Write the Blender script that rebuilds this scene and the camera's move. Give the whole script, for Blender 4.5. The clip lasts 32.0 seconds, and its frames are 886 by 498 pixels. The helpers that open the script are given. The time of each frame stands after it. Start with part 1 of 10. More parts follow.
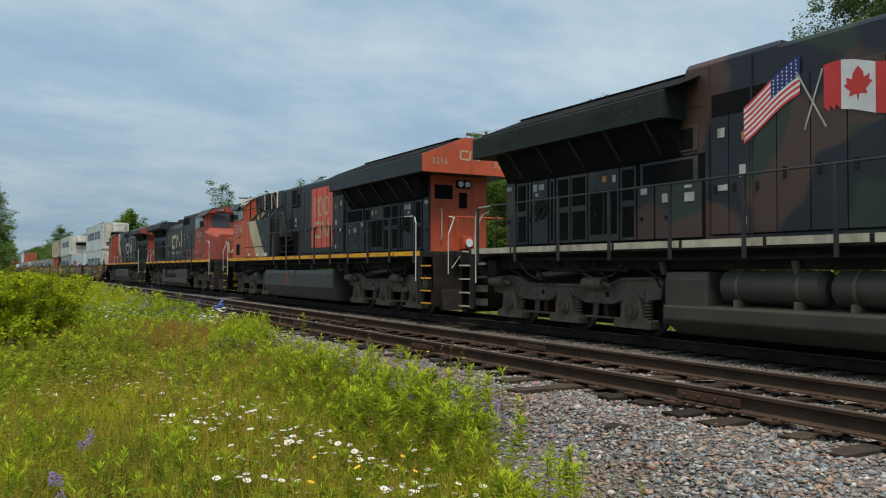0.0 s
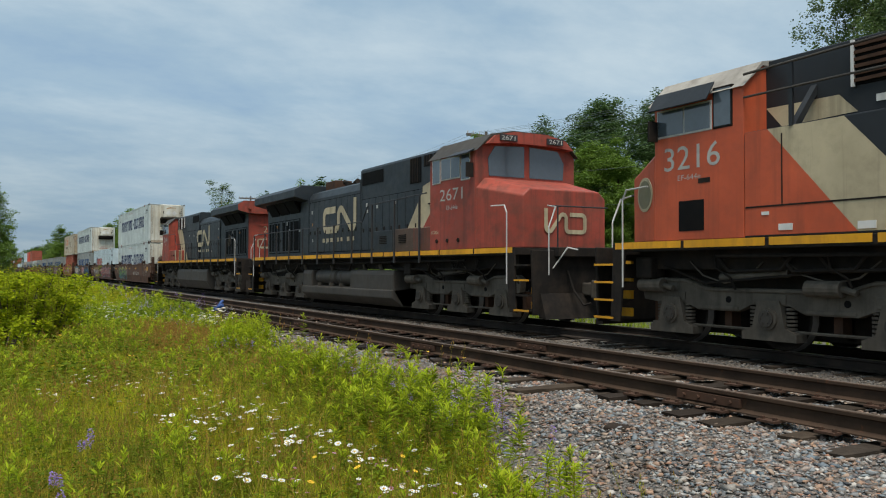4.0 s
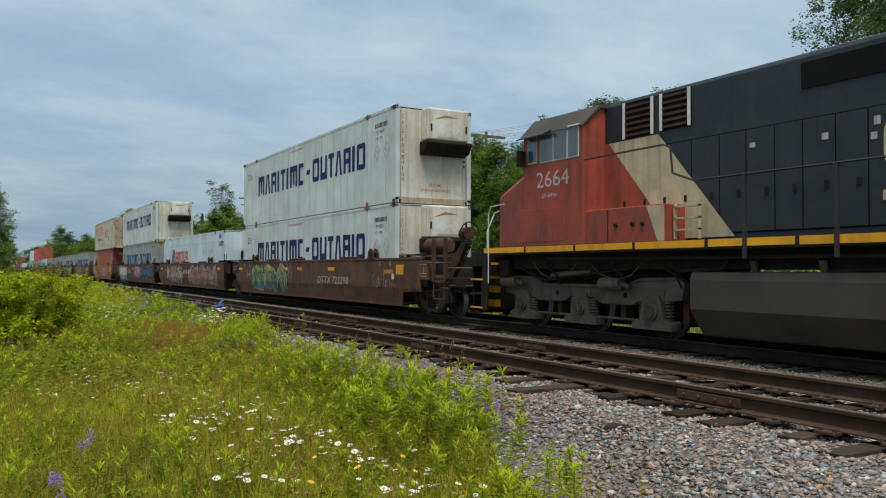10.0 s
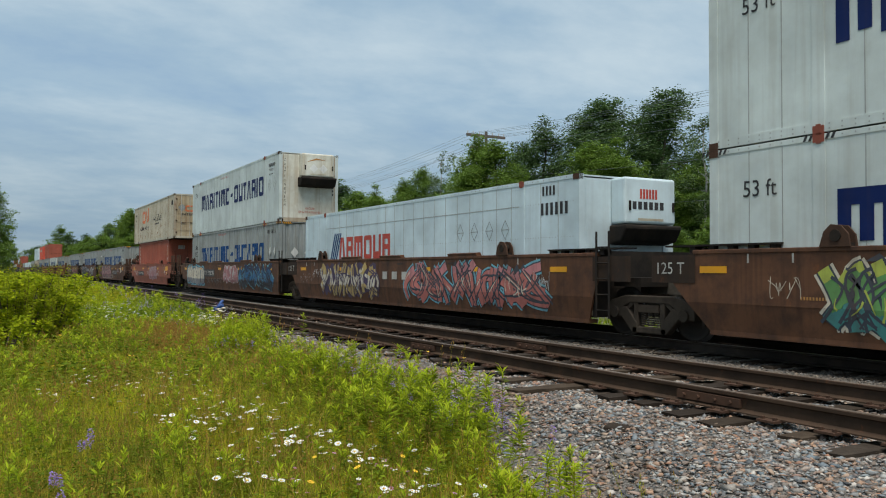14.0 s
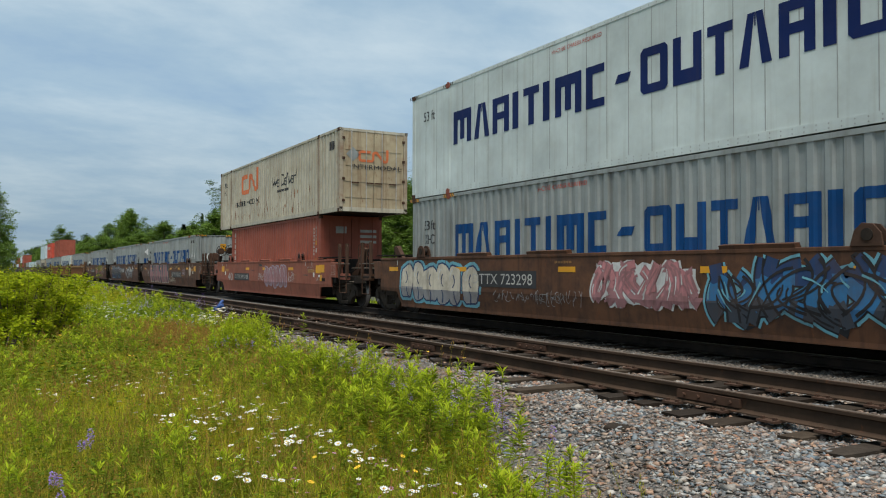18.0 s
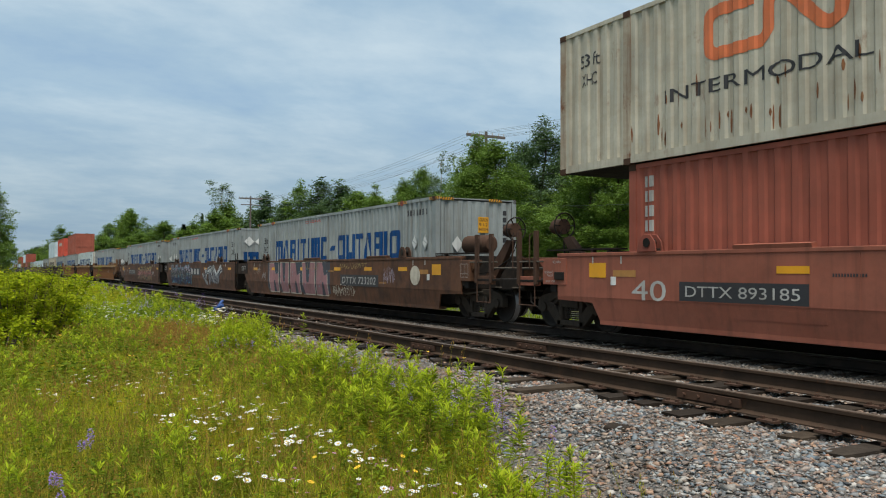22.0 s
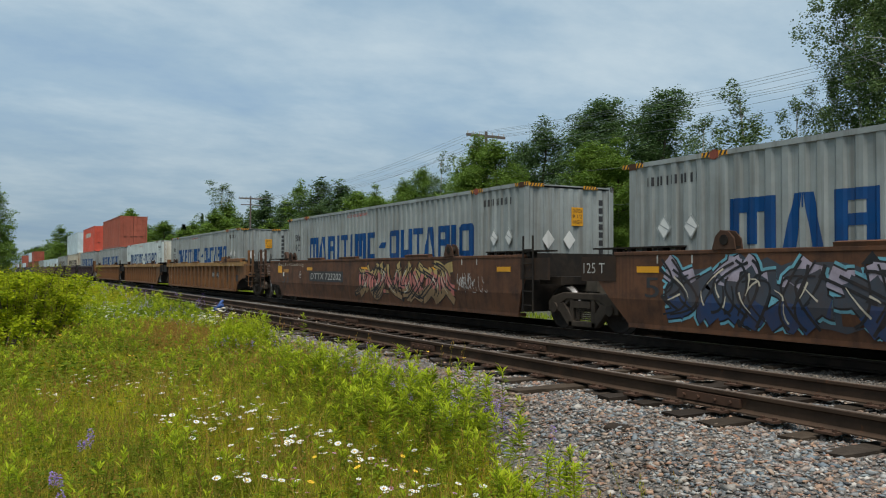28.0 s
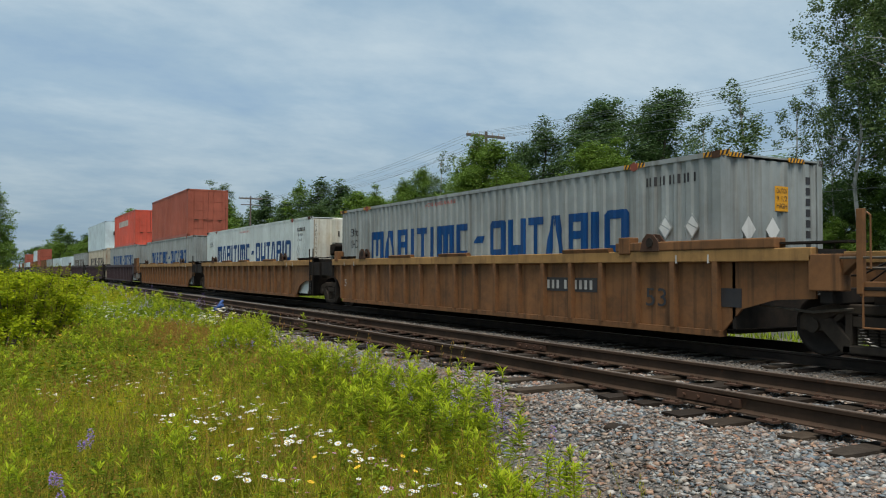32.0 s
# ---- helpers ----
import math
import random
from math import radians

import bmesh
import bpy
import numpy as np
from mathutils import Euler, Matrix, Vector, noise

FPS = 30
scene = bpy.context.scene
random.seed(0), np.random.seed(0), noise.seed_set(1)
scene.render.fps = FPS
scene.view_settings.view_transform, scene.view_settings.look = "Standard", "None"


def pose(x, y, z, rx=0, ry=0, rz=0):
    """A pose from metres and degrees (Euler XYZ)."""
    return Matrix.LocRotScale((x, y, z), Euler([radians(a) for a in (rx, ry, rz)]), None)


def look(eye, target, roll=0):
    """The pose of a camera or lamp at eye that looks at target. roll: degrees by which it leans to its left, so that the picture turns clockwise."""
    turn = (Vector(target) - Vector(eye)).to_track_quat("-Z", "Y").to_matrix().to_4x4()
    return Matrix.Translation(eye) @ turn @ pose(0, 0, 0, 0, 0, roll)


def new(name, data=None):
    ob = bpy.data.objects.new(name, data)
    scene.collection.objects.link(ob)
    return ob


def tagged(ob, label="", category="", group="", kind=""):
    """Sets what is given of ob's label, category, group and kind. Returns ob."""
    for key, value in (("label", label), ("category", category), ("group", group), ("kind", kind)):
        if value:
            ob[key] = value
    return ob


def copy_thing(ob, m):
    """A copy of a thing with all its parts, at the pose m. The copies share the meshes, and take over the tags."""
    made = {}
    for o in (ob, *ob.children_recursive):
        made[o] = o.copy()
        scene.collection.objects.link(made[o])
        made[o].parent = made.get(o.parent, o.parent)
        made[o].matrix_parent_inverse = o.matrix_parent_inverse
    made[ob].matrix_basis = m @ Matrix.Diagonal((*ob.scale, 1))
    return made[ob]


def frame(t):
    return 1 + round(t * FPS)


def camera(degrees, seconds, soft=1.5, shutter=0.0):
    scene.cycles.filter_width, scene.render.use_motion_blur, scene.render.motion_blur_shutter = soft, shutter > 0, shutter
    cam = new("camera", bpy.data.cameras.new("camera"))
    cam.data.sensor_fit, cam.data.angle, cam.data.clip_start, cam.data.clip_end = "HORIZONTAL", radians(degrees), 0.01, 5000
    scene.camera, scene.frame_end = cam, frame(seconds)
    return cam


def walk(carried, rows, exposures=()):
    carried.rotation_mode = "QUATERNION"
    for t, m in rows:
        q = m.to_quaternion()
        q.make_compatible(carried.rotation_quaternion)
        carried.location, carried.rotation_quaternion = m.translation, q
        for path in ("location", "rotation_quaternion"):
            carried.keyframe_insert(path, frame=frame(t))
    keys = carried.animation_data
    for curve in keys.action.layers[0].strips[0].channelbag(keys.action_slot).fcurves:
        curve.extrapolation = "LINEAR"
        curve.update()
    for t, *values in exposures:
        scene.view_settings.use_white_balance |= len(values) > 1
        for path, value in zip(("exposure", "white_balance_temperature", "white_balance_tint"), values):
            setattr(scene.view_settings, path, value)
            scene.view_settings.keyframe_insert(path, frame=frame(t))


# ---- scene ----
# World: x runs along the track in the train's direction, y away from the camera, z up; z = 0 is the top of the main track's rails.
TRACK_Y = 11.69          # centre line of the main track
SIDING_Y = 6.73          # centre line of the near siding
SIDING_Z = 0.15          # top of the siding's rails
SECONDS = 32.0

cam = camera(57.48, SECONDS, 1.1)
EYE = (0.0, 0.0, 1.262)
stand = look(EYE, (EYE[0] - 8.7122493, EYE[1] + 4.9021954, EYE[2] + 0.255327), 0.178)
# the film camera opens up a little while the tall load fills the picture
EXPOSURES = [(0, 0.04), (4, 0.03), (6, 0.0), (9, 0.02), (12, 0.04), (16.5, 0.03), (18, 0.10), (20, 0.16), (22, 0.14), (23, 0.02), (25, 0.0), (32, 0.0)]
walk(cam, [(0.0, stand), (SECONDS, stand)], exposures=EXPOSURES)


def travel(t):
    """How far the train has gone at t seconds, in metres; 0 at 16 s."""
    t -= 16.0
    return 7.0394 * t + 0.0055 * t * t + 0.0002 * t ** 3


# ---- light ----
SUN_AZ, SUN_EL = radians(-62), radians(69)      # seen from behind the camera, turned towards the train's front
sun_from = Vector((math.sin(-SUN_AZ) * math.cos(SUN_EL), -math.cos(SUN_AZ) * math.cos(SUN_EL), math.sin(SUN_EL)))
sun = new("sun", bpy.data.lights.new("sun", "SUN"))
sun.data.energy, sun.data.angle, sun.data.color = 4.2, radians(30), (1.0, 0.96, 0.9)
sun.matrix_world = look(sun_from * 50, (0, 0, 0))

world = bpy.data.worlds.new("overcast_sky")
scene.world = world
world.use_nodes = True
wn, wl = world.node_tree.nodes, world.node_tree.links
wn.clear()


def wnode(kind, **kw):
    n = wn.new(kind)
    for k, v in kw.items():
        n.inputs[k].default_value = v
    return n


w_out, w_bg = wn.new("ShaderNodeOutputWorld"), wn.new("ShaderNodeBackground")
w_sky = wn.new("ShaderNodeTexSky")
w_sky.sky_type, w_sky.sun_disc = "NISHITA", False
w_sky.sun_elevation, w_sky.sun_rotation = SUN_EL, radians(180) + SUN_AZ
w_co, w_sep = wn.new("ShaderNodeTexCoord"), wn.new("ShaderNodeSeparateXYZ")
wl.new(w_co.outputs["Generated"], w_sep.inputs[0])
# the cloud deck lies on a plane: direction divided by its height
w_h = wn.new("ShaderNodeMath"); w_h.operation = "MAXIMUM"; w_h.inputs[1].default_value = 0.0
w_h2 = wn.new("ShaderNodeMath"); w_h2.operation = "ADD"; w_h2.inputs[1].default_value = 0.17
wl.new(w_sep.outputs["Z"], w_h.inputs[0]); wl.new(w_h.outputs[0], w_h2.inputs[0])
w_dx, w_dy = wn.new("ShaderNodeMath"), wn.new("ShaderNodeMath")
for n, ax in ((w_dx, "X"), (w_dy, "Y")):
    n.operation = "DIVIDE"
    wl.new(w_sep.outputs[ax], n.inputs[0]); wl.new(w_h2.outputs[0], n.inputs[1])
w_plane = wn.new("ShaderNodeCombineXYZ")
wl.new(w_dx.outputs[0], w_plane.inputs[0]); wl.new(w_dy.outputs[0], w_plane.inputs[1])
w_map = wn.new("ShaderNodeMapping")
w_map.inputs["Rotation"].default_value = (0, 0, radians(28)); w_map.inputs["Scale"].default_value = (1.0, 0.72, 1)
wl.new(w_plane.outputs[0], w_map.inputs["Vector"])
w_n1 = wnode("ShaderNodeTexNoise", Scale=1.15, Detail=8.0, Roughness=0.56, Distortion=0.25)
w_n2 = wnode("ShaderNodeTexNoise", Scale=4.2, Detail=9.0, Roughness=0.62, Distortion=0.1)
for n in (w_n1, w_n2):
    wl.new(w_map.outputs[0], n.inputs["Vector"])
w_sum = wn.new("ShaderNodeMath"); w_sum.operation = "MULTIPLY_ADD"; w_sum.inputs[1].default_value = 0.45
wl.new(w_n2.outputs["Fac"], w_sum.inputs[0]); wl.new(w_n1.outputs["Fac"], w_sum.inputs[2])
w_ramp = wn.new("ShaderNodeValToRGB")
w_ramp.color_ramp.elements[0].position, w_ramp.color_ramp.elements[0].color = 0.45, (0.205, 0.315, 0.445, 1)
w_ramp.color_ramp.elements[1].position, w_ramp.color_ramp.elements[1].color = 0.95, (0.415, 0.505, 0.56, 1)
e = w_ramp.color_ramp.elements.new(0.68); e.color = (0.278, 0.386, 0.478, 1)
wl.new(w_sum.outputs[0], w_ramp.inputs[0])
w_skys = wn.new("ShaderNodeVectorMath"); w_skys.operation = "SCALE"; w_skys.inputs["Scale"].default_value = 0.10
wl.new(w_sky.outputs[0], w_skys.inputs[0])
w_mix = wn.new("ShaderNodeMix"); w_mix.data_type = "RGBA"; w_mix.inputs[0].default_value = 0.93
wl.new(w_skys.outputs[0], w_mix.inputs[6]); wl.new(w_ramp.outputs[0], w_mix.inputs[7])
# far cloud near the horizon is greyer and dimmer than the deck overhead
w_low = wn.new("ShaderNodeMapRange")
for k, v in (("From Min", 0.0), ("From Max", 0.20), ("To Min", 0.74), ("To Max", 1.0)):
    w_low.inputs[k].default_value = v
wl.new(w_h.outputs[0], w_low.inputs["Value"])
w_dim = wn.new("ShaderNodeVectorMath"); w_dim.operation = "SCALE"
wl.new(w_mix.outputs[2], w_dim.inputs[0]); wl.new(w_low.outputs["Result"], w_dim.inputs["Scale"])
wl.new(w_dim.outputs[0], w_bg.inputs["Color"])
w_bg.inputs["Strength"].default_value = 1.30
wl.new(w_bg.outputs[0], w_out.inputs[0])
scene.view_settings.exposure = 0.0
# ---- materials ----
MATS = {}


def nodes_of(name):
    m = bpy.data.materials.new(name)
    m.use_nodes = True
    nt = m.node_tree
    return m, nt.nodes, nt.links, nt.nodes["Principled BSDF"]


def noise_node(n, l, scale, detail=4.0, rough=0.55, stretch=None, coord="Object"):
    tc = n.new("ShaderNodeTexCoord")
    t = n.new("ShaderNodeTexNoise")
    t.inputs["Scale"].default_value, t.inputs["Detail"].default_value, t.inputs["Roughness"].default_value = scale, detail, rough
    src = tc.outputs[coord]
    if stretch:
        mp = n.new("ShaderNodeMapping")
        mp.inputs["Scale"].default_value = stretch
        l.new(src, mp.inputs["Vector"])
        src = mp.outputs[0]
    l.new(src, t.inputs["Vector"])
    return t.outputs["Fac"]


def ramp_node(n, l, fac, a, b):
    r = n.new("ShaderNodeMapRange")
    r.inputs["From Min"].default_value, r.inputs["From Max"].default_value = a, b
    l.new(fac, r.inputs["Value"])
    return r.outputs["Result"]


def mix_col(n, l, fac, a, b):
    m = n.new("ShaderNodeMix")
    m.data_type = "RGBA"
    for i, v in ((0, fac), (6, a), (7, b)):
        if isinstance(v, (tuple, float, int)):
            m.inputs[i].default_value = (*v, 1) if isinstance(v, tuple) else v
        else:
            l.new(v, m.inputs[i])
    return m.outputs[2]


def scaled(n, l, x, k):
    m = n.new("ShaderNodeMath")
    m.operation = "MULTIPLY"
    l.new(x, m.inputs[0])
    m.inputs[1].default_value = k
    return m.outputs[0]


def paint(name, col, rough=0.5, dirt=0.35, streak=0.35, rust=0.0, dirt_col=(0.09, 0.065, 0.045), bump=0.15, metal=0.0, spec=0.35, wear=None):
    """Painted steel: fading, grime blotches, rain streaks and rust spots."""
    if name in MATS:
        return MATS[name]
    m, n, l, p = nodes_of(name)
    fade = ramp_node(n, l, noise_node(n, l, 0.7, 5, 0.6), 0.3, 0.75)
    c = mix_col(n, l, fade, tuple(x * 0.74 for x in col), tuple(min(1, x * 1.16 + 0.004) for x in col))
    if wear:
        c = mix_col(n, l, scaled(n, l, ramp_node(n, l, noise_node(n, l, 0.9, 7, 0.7, (1, 1, 1.8)), 0.50, 0.72), 0.75), c, wear)
        c = mix_col(n, l, scaled(n, l, ramp_node(n, l, noise_node(n, l, 7.0, 8, 0.75), 0.58, 0.70), 0.5), c, wear)
    grime = scaled(n, l, ramp_node(n, l, noise_node(n, l, 2.3, 8, 0.68), 0.44, 0.70), dirt)
    c = mix_col(n, l, grime, c, dirt_col)
    st = scaled(n, l, ramp_node(n, l, noise_node(n, l, 1.0, 5, 0.6, (5.5, 5.5, 0.22)), 0.50, 0.66), streak)
    c = mix_col(n, l, st, c, tuple(x * 0.8 for x in dirt_col))
    if rust > 0:
        rs = scaled(n, l, ramp_node(n, l, noise_node(n, l, 3.4, 9, 0.72, (1, 1, 0.45)), 0.60, 0.68), rust)
        c = mix_col(n, l, rs, c, (0.17, 0.06, 0.022))
    l.new(c, p.inputs["Base Color"])
    r = n.new("ShaderNodeMapRange")
    r.inputs["To Min"].default_value, r.inputs["To Max"].default_value = rough - 0.1, min(1, rough + 0.25)
    l.new(noise_node(n, l, 5.0, 6, 0.6), r.inputs["Value"])
    l.new(r.outputs["Result"], p.inputs["Roughness"])
    p.inputs["Metallic"].default_value = metal
    p.inputs["Specular IOR Level"].default_value = spec
    b = n.new("ShaderNodeBump")
    b.inputs["Strength"].default_value, b.inputs["Distance"].default_value = bump, 0.01
    l.new(noise_node(n, l, 6.0, 5, 0.6), b.inputs["Height"])
    l.new(b.outputs[0], p.inputs["Normal"])
    MATS[name] = m
    return m


def island_mat(name, cols, rough=0.8, bump=0.0, bump_scale=40.0, noise_amt=0.25, noise_scale=3.0, trans=0.0, spec=0.3, random_from="island", patches=()):
    """Each loose piece takes its own colour out of a ramp."""
    m, n, l, p = nodes_of(name)
    if random_from == "island":
        rnd = n.new("ShaderNodeNewGeometry").outputs["Random Per Island"]
    else:
        rnd = n.new("ShaderNodeObjectInfo").outputs["Random"]
    r = n.new("ShaderNodeValToRGB")
    r.color_ramp.elements[0].position, r.color_ramp.elements[1].position = 0.0, 1.0
    r.color_ramp.elements[0].color, r.color_ramp.elements[1].color = (*cols[0], 1), (*cols[-1], 1)
    for i, c in enumerate(cols[1:-1]):
        e = r.color_ramp.elements.new((i + 1) / (len(cols) - 1))
        e.color = (*c, 1)
    l.new(rnd, r.inputs[0])
    v = noise_node(n, l, noise_scale, 5, 0.6)
    c = mix_col(n, l, scaled(n, l, v, noise_amt * 2), r.outputs[0], tuple(x * 0.35 for x in cols[0]))
    for col, scale, lo, hi, amt in patches:
        c = mix_col(n, l, scaled(n, l, ramp_node(n, l, noise_node(n, l, scale, 3, 0.5), lo, hi), amt), c, col)
    l.new(c, p.inputs["Base Color"])
    p.inputs["Roughness"].default_value = rough
    p.inputs["Specular IOR Level"].default_value = spec
    if trans:
        out = n["Material Output"]
        tr, mx = n.new("ShaderNodeBsdfTranslucent"), n.new("ShaderNodeMixShader")
        l.new(c, tr.inputs["Color"])
        mx.inputs[0].default_value = trans
        l.new(p.outputs[0], mx.inputs[1]); l.new(tr.outputs[0], mx.inputs[2]); l.new(mx.outputs[0], out.inputs[0])
    if bump:
        b = n.new("ShaderNodeBump")
        b.inputs["Strength"].default_value, b.inputs["Distance"].default_value = bump, 0.01
        l.new(noise_node(n, l, bump_scale, 6, 0.65), b.inputs["Height"])
        l.new(b.outputs[0], p.inputs["Normal"])
    return m


def plain(name, col, rough=0.5, metal=0.0):
    if name in MATS:
        return MATS[name]
    m, n, l, p = nodes_of(name)
    v = ramp_node(n, l, noise_node(n, l, 8, 5, 0.6), 0.3, 0.8)
    l.new(mix_col(n, l, v, tuple(x * 0.82 for x in col), col), p.inputs["Base Color"])
    p.inputs["Roughness"].default_value, p.inputs["Metallic"].default_value = rough, metal
    MATS[name] = m
    return m


M_LOCO_BLACK = paint("loco_black", (0.019, 0.0215, 0.024), 0.42, 0.25, 0.18, dirt_col=(0.038, 0.036, 0.032), spec=0.3)
M_LOCO_BLACK_OLD = paint("loco_black_faded", (0.017, 0.024, 0.029), 0.45, 0.4, 0.3, dirt_col=(0.046, 0.045, 0.042), spec=0.35, wear=(0.012, 0.015, 0.018))
M_LOCO_RED = paint("loco_red", (0.55, 0.098, 0.036), 0.45, 0.32, 0.3, dirt_col=(0.17, 0.06, 0.035))
M_LOCO_RED_OLD = paint("loco_red_faded", (0.36, 0.062, 0.036), 0.55, 0.7, 0.55, dirt_col=(0.11, 0.045, 0.03), wear=(0.22, 0.07, 0.045))
M_EMBLEM_RED = paint("emblem_red", (0.72, 0.10, 0.05), 0.4, 0.1, 0.1)
M_YELLOW = paint("sill_yellow", (0.80, 0.37, 0.010), 0.5, 0.25, 0.25, rust=0.2, dirt_col=(0.2, 0.10, 0.03))
M_CREAM = paint("loco_cream", (0.52, 0.43, 0.27), 0.5, 0.3, 0.35)
M_CREAM_SILL = paint("sill_cream", (0.5, 0.45, 0.33), 0.5, 0.5, 0.3)
M_FRAME = paint("underframe_black", (0.0165, 0.0140, 0.0118), 0.75, 0.5, 0.15, dirt_col=(0.055, 0.040, 0.028), spec=0.12)
M_TRUCK = paint("truck_grey", (0.118, 0.100, 0.078), 0.8, 0.6, 0.35, dirt_col=(0.03, 0.026, 0.021), spec=0.15)
M_TANK = paint("tank_grey", (0.056, 0.050, 0.042), 0.55, 0.6, 0.45, dirt_col=(0.07, 0.056, 0.042), spec=0.2)
M_TANK_NEW = paint("tank_dark", (0.036, 0.036, 0.034), 0.42, 0.5, 0.4, dirt_col=(0.062, 0.052, 0.042), spec=0.35)
M_CAB_ROOF = paint("cab_roof_grey", (0.36, 0.33, 0.28), 0.6, 0.4, 0.3)
# Dark grille paint, also on plates that stand for shaded gaps and recesses.
M_GRILLE_SHADE = paint("grille_shade_dark", (0.006, 0.006, 0.006), 0.85, 0.35, 0.0, dirt_col=(0.02, 0.014, 0.010), spec=0.1)
M_WHITE_RAIL = paint("rail_white", (0.55, 0.54, 0.50), 0.5, 0.3, 0.1)
M_BLACK_RAIL = paint("rail_black", (0.025, 0.025, 0.026), 0.45, 0.2, 0.0)
M_CAMO_GREEN = paint("camo_green", (0.018, 0.026, 0.018), 0.55, 0.2, 0.12, dirt_col=(0.03, 0.027, 0.02), spec=0.2)
M_WELL_BROWN = paint("well_brown", (0.125, 0.055, 0.027), 0.6, 0.8, 0.45, rust=0.75, dirt_col=(0.038, 0.023, 0.017), spec=0.22, wear=(0.165, 0.075, 0.036))
M_END_PLATE = paint("end_plate_dark", (0.034, 0.024, 0.018), 0.7, 0.5, 0.4, rust=0.4, dirt_col=(0.075, 0.042, 0.024), spec=0.12)
M_DOOR_BEIGE = paint("container_door_beige", (0.45, 0.37, 0.235), 0.55, 0.5, 0.6, rust=0.75, dirt_col=(0.22, 0.12, 0.055), wear=(0.40, 0.30, 0.16))
M_WELL_RED = paint("well_red", (0.31, 0.10, 0.06), 0.6, 0.35, 0.3, rust=0.08, dirt_col=(0.10, 0.05, 0.035), spec=0.2, wear=(0.29, 0.105, 0.065))
M_WELL_ORANGE = paint("well_orange", (0.215, 0.098, 0.037), 0.65, 0.6, 0.6, rust=0.45, dirt_col=(0.055, 0.034, 0.02), spec=0.2, wear=(0.13, 0.068, 0.034))
M_CHORD_ORANGE = paint("chord_orange", (0.36, 0.20, 0.068), 0.6, 0.55, 0.35, rust=0.3, dirt_col=(0.10, 0.06, 0.03), spec=0.2)
M_WELL_PURPLE = paint("well_dark", (0.05, 0.028, 0.03), 0.62, 0.5, 0.3, dirt_col=(0.03, 0.024, 0.022))
M_PATCH = paint("patch_yellow", (0.75, 0.34, 0.01), 0.4, 0.1, 0.05)
M_PATCH_OLD = paint("patch_tan", (0.42, 0.2, 0.05), 0.6, 0.4, 0.2)
M_MARK_WHITE = paint("marking_white", (0.50, 0.48, 0.43), 0.55, 0.45, 0.3)
M_MARK_BLACK = paint("marking_black", (0.03, 0.03, 0.032), 0.55, 0.2, 0.1)
M_MARK_RED = paint("marking_red", (0.5, 0.06, 0.035), 0.5, 0.2, 0.2)
M_C_WHITE = paint("container_white", (0.60, 0.655, 0.62), 0.42, 0.12, 0.2, rust=0.05, dirt_col=(0.34, 0.29, 0.21))
M_C_WHITE_END = paint("container_white_end", (0.66, 0.645, 0.55), 0.45, 0.36, 0.45, rust=0.4, dirt_col=(0.36, 0.25, 0.12))
M_C_BRIGHT = paint("container_bright", (0.60, 0.71, 0.735), 0.4, 0.1, 0.12, dirt_col=(0.3, 0.28, 0.25))
M_C_GREY = paint("container_grey", (0.295, 0.318, 0.302), 0.5, 0.25, 0.5, rust=0.07, dirt_col=(0.13, 0.112, 0.085))
M_JOINT = paint("sheet_joint_grey", (0.40, 0.42, 0.39), 0.5, 0.4, 0.2)
M_CAST_RED = paint("casting_red", (0.27, 0.07, 0.042), 0.7, 0.5, 0.3, rust=0.6, dirt_col=(0.10, 0.045, 0.028))
M_C_BEIGE = paint("container_beige", (0.50, 0.46, 0.355), 0.5, 0.35, 0.4, rust=0.4, dirt_col=(0.26, 0.18, 0.10), wear=(0.42, 0.37, 0.27))
M_BEIGE_POST = paint("container_post_rusty", (0.42, 0.36, 0.26), 0.6, 0.5, 0.6, rust=0.95, dirt_col=(0.20, 0.10, 0.05), wear=(0.26, 0.12, 0.05))
M_STAIN = paint("rust_stain", (0.22, 0.085, 0.03), 0.8, 0.5, 0.3, dirt_col=(0.10, 0.04, 0.02), wear=(0.36, 0.20, 0.09))
M_C_RED = paint("container_red", (0.35, 0.095, 0.058), 0.5, 0.25, 0.25, rust=0.1, dirt_col=(0.15, 0.06, 0.04), spec=0.2)
M_C_BRIGHTRED = paint("container_orange_red", (0.62, 0.09, 0.05), 0.45, 0.2, 0.2)
M_BLUE_NAVY = paint("letter_navy", (0.006, 0.019, 0.10), 0.5, 0.08, 0.1, spec=0.12)
M_BLUE = paint("letter_blue", (0.004, 0.056, 0.18), 0.5, 0.12, 0.15, spec=0.12)
M_LETTER_ORANGE = paint("letter_orange", (0.68, 0.17, 0.055), 0.5, 0.25, 0.2)
M_PLACARD = paint("placard_white", (0.74, 0.73, 0.68), 0.5, 0.2, 0.2)
M_RUST = paint("rust_steel", (0.085, 0.045, 0.028), 0.8, 0.6, 0.2, dirt_col=(0.03, 0.02, 0.015), bump=0.4, spec=0.15)
M_WHEEL = paint("wheel_steel", (0.030, 0.025, 0.021), 0.75, 0.5, 0.0, dirt_col=(0.014, 0.012, 0.011), spec=0.12)
M_TREAD = plain("wheel_tread", (0.20, 0.19, 0.18), 0.42, 0.7)
M_BOGIE = paint("bogie_brown", (0.060, 0.047, 0.035), 0.85, 0.6, 0.2, dirt_col=(0.016, 0.013, 0.011), spec=0.12, bump=0.4)
M_LENS = plain("lamp_lens", (0.75, 0.76, 0.74), 0.15)
M_GLASS = plain("cab_glass", (0.08, 0.10, 0.115), 0.05)
